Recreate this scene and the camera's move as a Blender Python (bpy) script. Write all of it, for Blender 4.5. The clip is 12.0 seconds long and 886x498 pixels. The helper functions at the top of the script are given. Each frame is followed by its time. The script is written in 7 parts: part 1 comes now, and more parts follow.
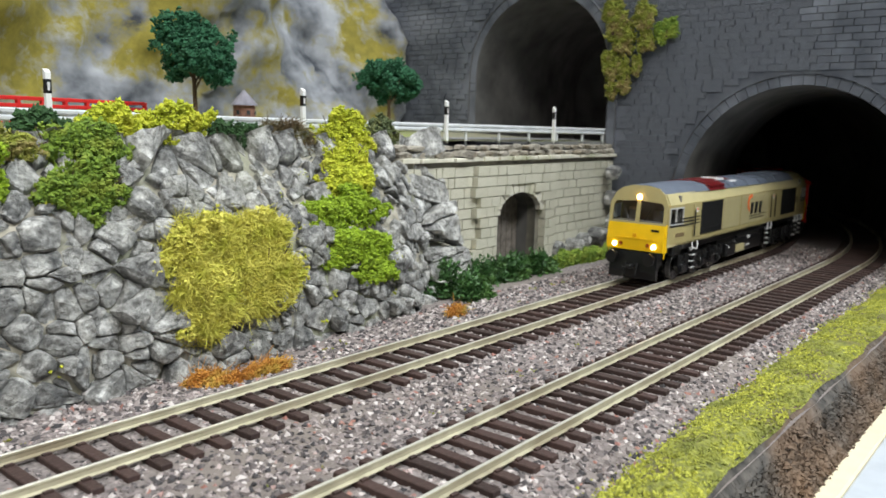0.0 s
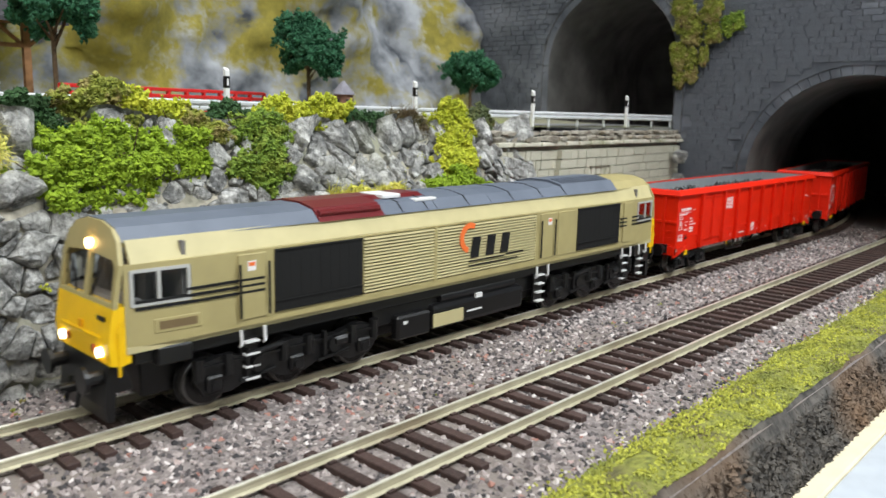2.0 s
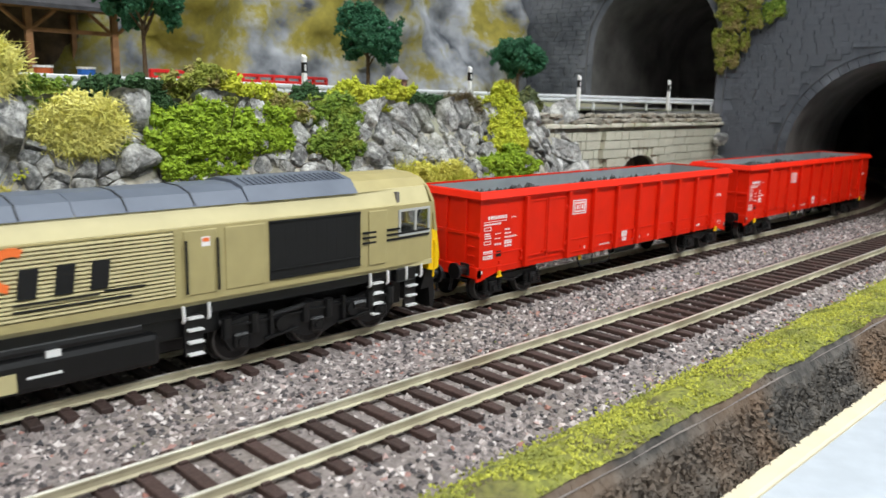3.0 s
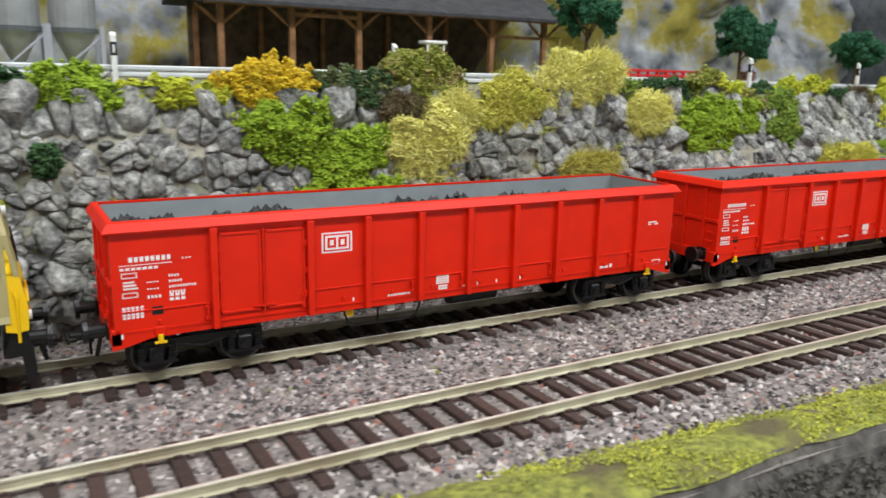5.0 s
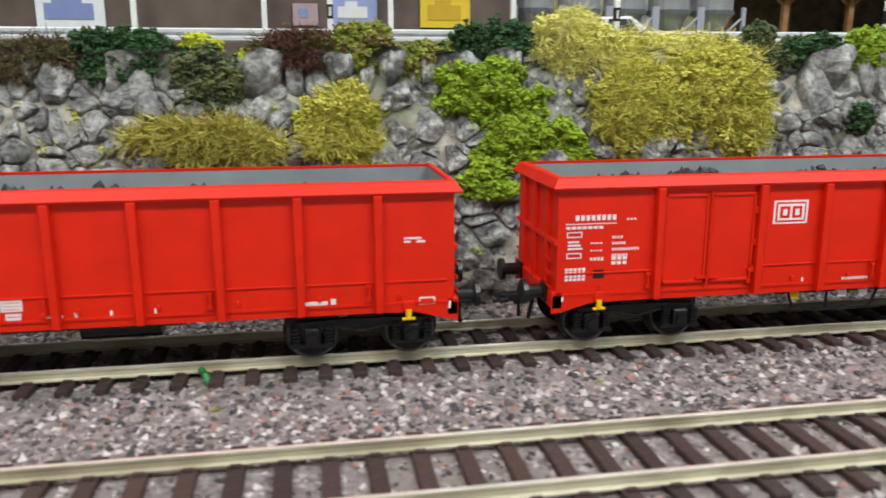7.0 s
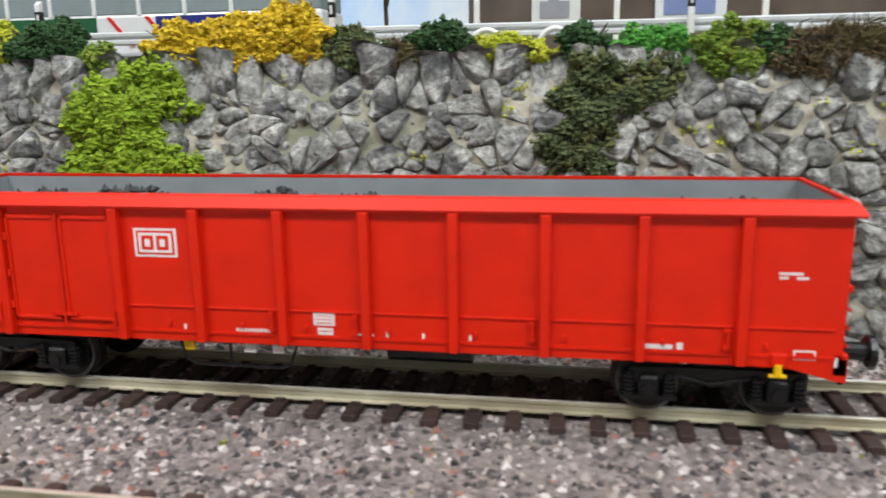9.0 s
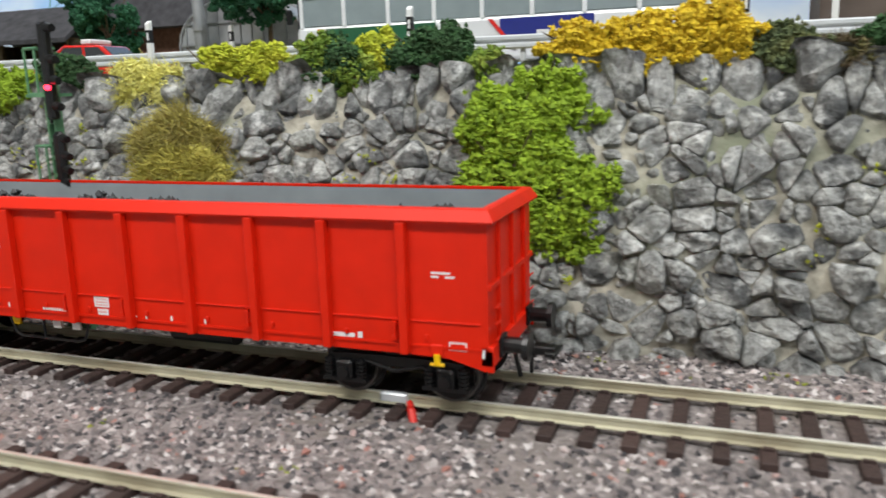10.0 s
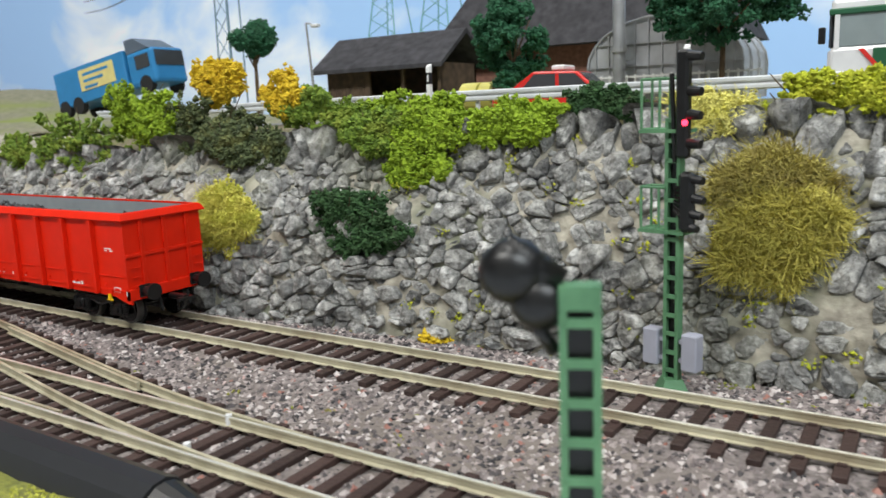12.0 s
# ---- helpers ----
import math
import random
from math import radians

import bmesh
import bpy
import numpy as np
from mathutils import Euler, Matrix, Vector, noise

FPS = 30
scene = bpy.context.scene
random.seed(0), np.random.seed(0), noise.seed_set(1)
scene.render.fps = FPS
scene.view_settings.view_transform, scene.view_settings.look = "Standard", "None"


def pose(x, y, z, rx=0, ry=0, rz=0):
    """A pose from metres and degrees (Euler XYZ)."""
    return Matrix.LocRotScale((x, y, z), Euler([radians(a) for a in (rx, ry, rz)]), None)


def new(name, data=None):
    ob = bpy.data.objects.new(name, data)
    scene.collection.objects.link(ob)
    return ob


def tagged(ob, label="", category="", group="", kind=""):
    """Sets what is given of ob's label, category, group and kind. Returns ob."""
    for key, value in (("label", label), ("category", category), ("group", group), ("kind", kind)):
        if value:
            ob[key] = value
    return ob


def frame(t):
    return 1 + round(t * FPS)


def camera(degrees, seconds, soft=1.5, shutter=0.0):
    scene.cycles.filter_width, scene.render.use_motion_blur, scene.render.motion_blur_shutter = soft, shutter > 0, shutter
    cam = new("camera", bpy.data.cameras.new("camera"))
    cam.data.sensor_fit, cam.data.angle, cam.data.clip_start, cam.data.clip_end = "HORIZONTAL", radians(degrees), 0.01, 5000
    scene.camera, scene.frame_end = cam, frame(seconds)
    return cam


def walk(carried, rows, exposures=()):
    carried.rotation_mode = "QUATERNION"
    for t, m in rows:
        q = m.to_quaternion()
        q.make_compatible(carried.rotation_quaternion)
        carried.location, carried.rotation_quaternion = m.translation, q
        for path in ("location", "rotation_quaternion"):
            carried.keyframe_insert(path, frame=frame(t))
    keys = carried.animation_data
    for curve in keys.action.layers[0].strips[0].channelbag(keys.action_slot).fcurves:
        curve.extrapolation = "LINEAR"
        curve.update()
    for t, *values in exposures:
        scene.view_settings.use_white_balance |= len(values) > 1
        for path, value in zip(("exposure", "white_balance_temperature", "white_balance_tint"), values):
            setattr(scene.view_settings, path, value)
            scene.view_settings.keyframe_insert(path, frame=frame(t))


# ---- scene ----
cam = camera(59.3, 12.0, soft=1.5, shutter=0.16)
cam.data.dof.use_dof, cam.data.dof.focus_distance, cam.data.dof.aperture_fstop = True, 0.23, 34.0
# The walk: seconds, eye in millimetres, yaw, pitch and roll in degrees.
PATH = [
    (0, 83.9, -155.2, 68.3, -50.47, -8.94, 1.42),
    (0.5, 70.2, -157.1, 69.9, -49.57, -9.26, 1.29),
    (1, 58.9, -163.0, 70.6, -48.69, -9.57, 1.34),
    (1.5, 48.9, -165.6, 70.5, -47.90, -9.78, 1.36),
    (2, 34.7, -166.9, 68.9, -47.23, -10.07, 1.40),
    (2.5, 23.7, -172.5, 67.5, -46.28, -10.44, 1.29),
    (2.7, 19.0, -176.5, 67.2, -45.69, -10.71, 1.30),
    (4.3, -80.1, -196.2, 71.0, -35.93, -12.20, 1.71),
    (4.5, -99.5, -194.1, 70.4, -34.57, -12.06, 1.59),
    (5, -145.8, -194.5, 70.8, -29.78, -12.69, 1.30),
    (5.5, -187.7, -193.5, 65.6, -24.54, -12.67, 0.79),
    (6, -225.3, -187.5, 62.7, -19.58, -13.07, 0.66),
    (6.5, -262.0, -179.1, 59.9, -14.37, -13.28, 0.44),
    (7, -299.1, -168.3, 58.9, -9.62, -12.81, -0.08),
    (7.2, -314.6, -162.1, 56.4, -8.35, -12.37, 0.07),
    (8.8, -412.8, -143.5, 56.7, 7.95, -12.18, -0.82),
    (9, -427.2, -140.9, 56.3, 10.02, -12.13, -0.88),
    (9.5, -456.2, -138.7, 53.9, 15.61, -12.15, -1.33),
    (10, -497.8, -139.9, 57.9, 20.21, -11.66, -1.71),
    (10.5, -531.7, -143.8, 59.4, 24.75, -11.31, -1.92),
    (11, -567.6, -152.9, 63.0, 28.12, -11.06, -2.24),
    (11.5, -592.5, -158.5, 65.7, 30.85, -10.70, -2.24),
    (12, -608.7, -163.0, 66.1, 33.19, -10.19, -2.25),
]
walk(cam, [(t, pose(x / 1000, y / 1000, z / 1000, 90 + p, 0, w) @ pose(0, 0, 0, 0, 0, r)) for t, x, y, z, w, p, r in PATH], [(0, 0.2), (2.5, 0.16), (4.5, 0.04), (6, 0), (12, 0)])

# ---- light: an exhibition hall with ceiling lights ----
world = bpy.data.worlds.new("hall")
scene.world = world
world.use_nodes = True
world.node_tree.nodes["Background"].inputs[0].default_value = (0.95, 0.95, 0.93, 1)
world.node_tree.nodes["Background"].inputs[1].default_value = 0.18


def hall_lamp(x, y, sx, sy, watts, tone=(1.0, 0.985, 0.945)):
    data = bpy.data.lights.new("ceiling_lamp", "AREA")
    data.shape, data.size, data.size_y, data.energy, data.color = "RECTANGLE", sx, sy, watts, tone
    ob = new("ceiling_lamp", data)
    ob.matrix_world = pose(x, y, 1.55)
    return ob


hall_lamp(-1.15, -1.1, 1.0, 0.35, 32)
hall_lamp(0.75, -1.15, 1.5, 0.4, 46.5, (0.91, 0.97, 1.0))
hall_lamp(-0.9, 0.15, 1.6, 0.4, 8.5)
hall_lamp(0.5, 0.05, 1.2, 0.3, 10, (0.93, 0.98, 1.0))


# ---- mesh helpers (all in millimetres) ----
def bm_new():
    return bmesh.new()


def part(name, bm, material, parent=None, label="", smooth=False, at=None):
    """Links a bmesh, drawn in millimetres, as one mesh object."""
    me = bpy.data.meshes.new(name)
    bmesh.ops.scale(bm, vec=(0.001, 0.001, 0.001), verts=bm.verts)
    bmesh.ops.recalc_face_normals(bm, faces=bm.faces)
    bm.to_mesh(me)
    bm.free()
    if smooth:
        for poly in me.polygons:
            poly.use_smooth = True
    me.materials.append(material)
    ob = new(name, me)
    if parent:
        ob.parent = parent
    if at:
        ob.location = [v / 1000 for v in at]
    if label:
        tagged(ob, label)
    return ob


def thing(name, label, category, group="", kind="", at=(0, 0, 0), turn=0):
    ob = new(name)
    ob.empty_display_size = 0.01
    ob.matrix_basis = pose(at[0] / 1000, at[1] / 1000, at[2] / 1000, 0, 0, turn)
    return tagged(ob, label, category, group, kind)


def box(bm, x0, x1, y0, y1, z0, z1, bevel=0.0, seg=1):
    made = bmesh.ops.create_cube(bm, size=1, matrix=Matrix.LocRotScale(((x0 + x1) / 2, (y0 + y1) / 2, (z0 + z1) / 2), None, (abs(x1 - x0), abs(y1 - y0), abs(z1 - z0))))
    if bevel:
        edges = list({e for v in made["verts"] for e in v.link_edges})
        bmesh.ops.bevel(bm, geom=edges, offset=bevel, segments=seg, affect="EDGES", profile=0.5)
    return bm


def rod(bm, a, b, r, seg=8, r2=None):
    a, b = Vector(a), Vector(b)
    way = b - a
    m = Matrix.Translation((a + b) / 2) @ way.to_track_quat("Z", "Y").to_matrix().to_4x4()
    bmesh.ops.create_cone(bm, cap_ends=True, segments=seg, radius1=r, radius2=r if r2 is None else r2, depth=way.length, matrix=m)
    return bm


def sweep(bm, profile, x0, x1, axis="x"):
    """A closed profile of (y, z) drawn out along x (or of (x, z) along y)."""
    ends = []
    for s in (x0, x1):
        ends.append([bm.verts.new((s, a, b) if axis == "x" else (a, s, b)) for a, b in profile])
    n = len(profile)
    for i in range(n):
        bm.faces.new((ends[0][i], ends[0][(i + 1) % n], ends[1][(i + 1) % n], ends[1][i]))
    bm.faces.new(ends[0])
    bm.faces.new(ends[1][::-1])
    return bm


def raw(name, verts, faces, material, parent=None, smooth=False):
    """A mesh from arrays in millimetres."""
    me = bpy.data.meshes.new(name)
    verts, faces = np.asarray(verts, np.float32) / 1000, np.asarray(faces, np.int32)
    n, k = faces.shape
    me.vertices.add(len(verts))
    me.vertices.foreach_set("co", verts.ravel())
    me.loops.add(n * k)
    me.loops.foreach_set("vertex_index", faces.ravel())
    me.polygons.add(n)
    me.polygons.foreach_set("loop_start", np.arange(0, n * k, k, dtype=np.int32))
    me.update(calc_edges=True)
    me.validate()
    me.polygons.foreach_set("use_smooth", np.full(n, smooth))
    me.materials.append(material)
    ob = new(name, me)
    if parent:
        ob.parent = parent
    return ob


# ---- materials ----
def mat(name, low, high, grain=3.0, rough=0.6, metal=0.0, bump=0.0, third=None, patch=25.0, island=0.0, pieces=False, coat=0.0):
    """Colours low to high over a grain (mm), a third colour in patches (mm), relief by bump."""
    m = bpy.data.materials.new(name)
    m.use_nodes = True
    nt = m.node_tree
    b = nt.nodes["Principled BSDF"]
    b.inputs["Roughness"].default_value, b.inputs["Metallic"].default_value = rough, metal
    b.inputs["Coat Weight"].default_value = coat
    tc = nt.nodes.new("ShaderNodeTexCoord")
    n1 = nt.nodes.new("ShaderNodeTexNoise")
    n1.inputs["Scale"].default_value, n1.inputs["Detail"].default_value = 1000 / grain, 5
    nt.links.new(tc.outputs["Object"], n1.inputs["Vector"])
    ramp = nt.nodes.new("ShaderNodeMapRange")
    ramp.inputs[1].default_value, ramp.inputs[2].default_value = 0.3, 0.7
    nt.links.new(n1.outputs["Fac"], ramp.inputs[0])
    mix = nt.nodes.new("ShaderNodeMix")
    mix.data_type = "RGBA"
    mix.inputs[6].default_value, mix.inputs[7].default_value = (*low, 1), (*high, 1)
    out, fac = mix, ramp.outputs[0]
    if island or pieces:
        src = nt.nodes.new("ShaderNodeNewGeometry") if not pieces else nt.nodes.new("ShaderNodeObjectInfo")
        blend = nt.nodes.new("ShaderNodeMath")
        blend.operation = "MULTIPLY_ADD"
        nt.links.new(src.outputs["Random Per Island" if not pieces else "Random"], blend.inputs[0])
        blend.inputs[1].default_value = island or 0.6
        part2 = nt.nodes.new("ShaderNodeMath")
        part2.operation = "MULTIPLY"
        part2.inputs[1].default_value = 1 - (island or 0.6)
        nt.links.new(fac, part2.inputs[0])
        nt.links.new(part2.outputs[0], blend.inputs[2])
        fac = blend.outputs[0]
    nt.links.new(fac, mix.inputs[0])
    if third:
        n2 = nt.nodes.new("ShaderNodeTexNoise")
        n2.inputs["Scale"].default_value, n2.inputs["Detail"].default_value = 1000 / patch, 4
        nt.links.new(tc.outputs["Object"], n2.inputs["Vector"])
        r2 = nt.nodes.new("ShaderNodeMapRange")
        r2.inputs[1].default_value, r2.inputs[2].default_value = 0.48, 0.66
        nt.links.new(n2.outputs["Fac"], r2.inputs[0])
        mix2 = nt.nodes.new("ShaderNodeMix")
        mix2.data_type = "RGBA"
        mix2.inputs[7].default_value = (*third, 1)
        nt.links.new(r2.outputs[0], mix2.inputs[0])
        nt.links.new(mix.outputs[2], mix2.inputs[6])
        out = mix2
    nt.links.new(out.outputs[2], b.inputs["Base Color"])
    if bump:
        bp = nt.nodes.new("ShaderNodeBump")
        bp.inputs["Strength"].default_value, bp.inputs["Distance"].default_value = min(1, bump), 0.001 * max(1, bump)
        nt.links.new(n1.outputs["Fac"], bp.inputs["Height"])
        nt.links.new(bp.outputs[0], b.inputs["Normal"])
    return m


def plain(name, colour, rough=0.5, metal=0.0, glow=0.0, coat=0.0, spec=0.5):
    """A paint or plastic with a faint mottle; glow for lamps alone."""
    m = mat(name, [c * 0.93 for c in colour], [min(1, c * 1.05) for c in colour], 6, rough, metal, 0.0, coat=coat)
    m.node_tree.nodes["Principled BSDF"].inputs["Specular IOR Level"].default_value = spec
    if glow:
        b = m.node_tree.nodes["Principled BSDF"]
        b.inputs["Emission Color"].default_value, b.inputs["Emission Strength"].default_value = (*colour, 1), glow
    return m

# ---- shapes of the ground ----
RNG = np.random.default_rng(7)


def front_y(x):
    """Centre line of the front track."""
    return -58.4 + (x + 100) * 0.0028


def base_y(x):
    """Foot of the rock wall."""
    return np.interp(x, [-1500, -900, -780, -700, -600, -450, 150, 240, 310, 340], [-10, 16, 27, 33, 38, 40, 40, 40, 46, 60])


def top_y(x):
    """Upper edge of the rock wall."""
    return np.interp(x, [-1500, -900, -760, -650, -560, -430, -330, -100, 60, 200, 300, 340], [20, 44, 55, 58, 60, 62, 54, 54, 54, 66, 78, 84])


def top_z(x):
    return np.interp(x, [-1500, -1000, -850, -740, -560, -300, 0, 340], [40, 46, 54, 58, 60, 59, 60, 60])


def face(x, v):
    """A point of the rock face at x; v runs from 0 at the foot to 1 at the upper edge."""
    z = -5 + (top_z(x) + 5) * v
    y = base_y(x) + (top_y(x) - base_y(x)) * (0.28 * v + 0.72 * v ** 2.6)
    return y, z


def bend(s, radius):
    """Along the track at s: straight up to the portal, then a bend to the left in the tunnel. Gives x, y and turn."""
    if s <= 545:
        return s, 0.0, 0.0
    a = (s - 545) / radius
    return 545 + radius * math.sin(a), radius * (1 - math.cos(a)), a


# ---- materials of the ground ----
BALLAST = mat("ballast_bed", (0.10, 0.085, 0.08), (0.30, 0.26, 0.25), 1.6, 0.95, 0, 0.9, third=(0.2, 0.17, 0.15), patch=60)


def gravelmat():
    """Each grain its own tone: dark, pinkish grey, pale, and now and then brick red."""
    m = mat("gravel_grains", (0.2, 0.2, 0.2), (0.3, 0.3, 0.3), 0.8, 0.9)
    nt = m.node_tree
    b = nt.nodes["Principled BSDF"]
    geo = nt.nodes.new("ShaderNodeNewGeometry")
    ramp = nt.nodes.new("ShaderNodeValToRGB")
    ramp.color_ramp.interpolation = "LINEAR"
    stops = [(0.0, (0.035, 0.033, 0.036)), (0.22, (0.088, 0.077, 0.078)), (0.5, (0.215, 0.182, 0.176)), (0.78, (0.36, 0.31, 0.295)), (0.95, (0.62, 0.57, 0.55)), (0.975, (0.30, 0.13, 0.105)), (1.0, (0.36, 0.20, 0.16))]
    for k, (at, col) in enumerate(stops):
        e = ramp.color_ramp.elements[k] if k < 2 else ramp.color_ramp.elements.new(at)
        e.position, e.color = at, (*col, 1)
    nt.links.new(geo.outputs["Random Per Island"], ramp.inputs[0])
    nt.links.new(ramp.outputs[0], b.inputs["Base Color"])
    return m


GRAVEL = gravelmat()
RAIL = mat("weathered_rail", (0.42, 0.385, 0.27), (0.62, 0.58, 0.43), 7, 0.42, 0.25, 0.0, third=(0.33, 0.28, 0.19), patch=30)
SHINE = mat("polished_rail_top", (0.62, 0.60, 0.52), (0.80, 0.78, 0.70), 9, 0.28, 0.45, 0.0)
SLEEPER = mat("brown_sleeper", (0.022, 0.012, 0.010), (0.068, 0.037, 0.031), 1.2, 0.75, 0, 0.25, pieces=True)
MORTAR = mat("pale_mortar", (0.21, 0.192, 0.155), (0.54, 0.50, 0.41), 4, 0.95, 0, 1.0, third=(0.22, 0.23, 0.16), patch=30)


def stonemat(name, pieces):
    """Rough quarry stone: coarse tone per stone, mottling, pale veins and fine grain."""
    m = mat(name, (0.048, 0.050, 0.053), (0.40, 0.395, 0.375), 5.5, 0.85, 0, 1.0, third=(0.44, 0.435, 0.41), patch=6.0, pieces=pieces, island=0.5)
    nt = m.node_tree
    b = nt.nodes["Principled BSDF"]
    tc = next(n for n in nt.nodes if n.bl_idname == "ShaderNodeTexCoord")
    old = b.inputs["Base Color"].links[0].from_socket
    fine = nt.nodes.new("ShaderNodeTexNoise")
    fine.inputs["Scale"].default_value, fine.inputs["Detail"].default_value, fine.inputs["Roughness"].default_value = 620, 6, 0.7
    nt.links.new(tc.outputs["Object"], fine.inputs["Vector"])
    rng2 = nt.nodes.new("ShaderNodeMapRange")
    rng2.inputs[1].default_value, rng2.inputs[2].default_value, rng2.inputs[3].default_value, rng2.inputs[4].default_value = 0.30, 0.70, 0.42, 1.65
    nt.links.new(fine.outputs["Fac"], rng2.inputs[0])
    mul = nt.nodes.new("ShaderNodeMix")
    mul.data_type, mul.blend_type = "RGBA", "MULTIPLY"
    mul.inputs[0].default_value = 1.0
    nt.links.new(old, mul.inputs[6])
    nt.links.new(rng2.outputs[0], mul.inputs[7])
    # pale scrapes and a mossy tinge in places
    last = mul.outputs[2]
    for scale, detail, lo, hi, tone, most in ((130, 8, 0.55, 0.64, (0.74, 0.735, 0.71), 0.8), (14, 5, 0.54, 0.70, (0.21, 0.215, 0.125), 0.55)):
        no = nt.nodes.new("ShaderNodeTexNoise")
        no.inputs["Scale"].default_value, no.inputs["Detail"].default_value, no.inputs["Roughness"].default_value = scale, detail, 0.68
        nt.links.new(tc.outputs["Object"], no.inputs["Vector"])
        mr = nt.nodes.new("ShaderNodeMapRange")
        mr.inputs[1].default_value, mr.inputs[2].default_value, mr.inputs[4].default_value = lo, hi, most
        nt.links.new(no.outputs["Fac"], mr.inputs[0])
        mx = nt.nodes.new("ShaderNodeMix")
        mx.data_type = "RGBA"
        mx.inputs[7].default_value = (*tone, 1)
        nt.links.new(mr.outputs[0], mx.inputs[0])
        nt.links.new(last, mx.inputs[6])
        last = mx.outputs[2]
    nt.links.new(last, b.inputs["Base Color"])
    bp = nt.nodes.new("ShaderNodeBump")
    bp.inputs["Strength"].default_value, bp.inputs["Distance"].default_value = 0.7, 0.0006
    nt.links.new(fine.outputs["Fac"], bp.inputs["Height"])
    nt.links.new(b.inputs["Normal"].links[0].from_socket, bp.inputs["Normal"])
    chip = nt.nodes.new("ShaderNodeTexVoronoi")
    chip.inputs["Scale"].default_value = 210
    warp = nt.nodes.new("ShaderNodeVectorMath")
    warp.operation = "MULTIPLY_ADD"
    warp.inputs[1].default_value = (0.004, 0.004, 0.004)
    nt.links.new(fine.outputs["Color"], warp.inputs[0])
    nt.links.new(tc.outputs["Object"], warp.inputs[2])
    nt.links.new(warp.outputs[0], chip.inputs["Vector"])
    bp2 = nt.nodes.new("ShaderNodeBump")
    bp2.invert = True
    bp2.inputs["Strength"].default_value, bp2.inputs["Distance"].default_value = 0.9, 0.0016
    nt.links.new(chip.outputs["Distance"], bp2.inputs["Height"])
    nt.links.new(bp.outputs[0], bp2.inputs["Normal"])
    nt.links.new(bp2.outputs[0], b.inputs["Normal"])
    return m


STONE = stonemat("grey_stone", True)
STONE_FAR = stonemat("grey_stone_far", False)
CUT = mat("cut_sandstone", (0.48, 0.46, 0.37), (0.74, 0.71, 0.60), 9, 0.95, 0, 0.35, third=(0.40, 0.40, 0.27), patch=30, pieces=True, island=0.3)
PORTAL = mat("slate_masonry", (0.052, 0.060, 0.076), (0.125, 0.138, 0.166), 10, 0.7, 0, 0.6, third=(0.19, 0.205, 0.24), patch=45, pieces=True, island=0.14)
STONE_CAP = mat("brown_grey_stone", (0.14, 0.125, 0.10), (0.40, 0.37, 0.31), 3, 0.9, 0, 0.8, third=(0.26, 0.22, 0.16), patch=9, pieces=True, island=0.4)
MORTAR_DARK = mat("dark_joint", (0.15, 0.14, 0.11), (0.26, 0.24, 0.19), 4, 0.95, 0, 0.4)
BOARD = mat("weathered_board", (0.10, 0.085, 0.07), (0.22, 0.19, 0.16), 3, 0.9, 0, 0.3)
SOOT = mat("tunnel_lining", (0.09, 0.088, 0.085), (0.20, 0.195, 0.185), 20, 0.95, 0, 0.3)
EARTH = mat("brown_earth_edge", (0.026, 0.024, 0.022), (0.125, 0.112, 0.098), 4, 0.95, 0, 1.0, third=(0.20, 0.125, 0.075), patch=75)
TURF = mat("light_turf", (0.09, 0.10, 0.025), (0.32, 0.33, 0.06), 2, 0.95, 0, 1.0, third=(0.11, 0.09, 0.045), patch=16)
ROAD = mat("grey_road", (0.16, 0.16, 0.165), (0.24, 0.24, 0.24), 3, 0.9, 0, 0.2, third=(0.20, 0.17, 0.12), patch=60)
SCATTER = mat("earth_scatter", (0.10, 0.085, 0.05), (0.24, 0.20, 0.13), 3, 0.95, 0, 0.8, third=(0.16, 0.17, 0.06), patch=18)

# ---- ground: the ballast bed, one sheet with low shoulders under both tracks ----
xs = np.arange(-1500, 1101, 10.0)
ys = np.arange(-104, 72, 3.0)
X, Y = np.meshgrid(xs, ys, indexing="ij")
near_track = np.minimum(np.abs(Y), np.abs(Y - front_y(X)))
Z = -3.6 - 1.4 * np.clip((near_track - 17) / 14, 0, 1) + RNG.normal(0, 0.12, X.shape)
nx, ny = X.shape
idx = np.arange(nx * ny).reshape(nx, ny)
quads = np.stack([idx[:-1, :-1], idx[1:, :-1], idx[1:, 1:], idx[:-1, 1:]], -1).reshape(-1, 4)
ground = raw("ground", np.stack([X, Y, Z], -1).reshape(-1, 3), quads, BALLAST, smooth=True)
tagged(ground, "pinkish grey ballast bed under two model railway tracks", "ground", kind="structure")


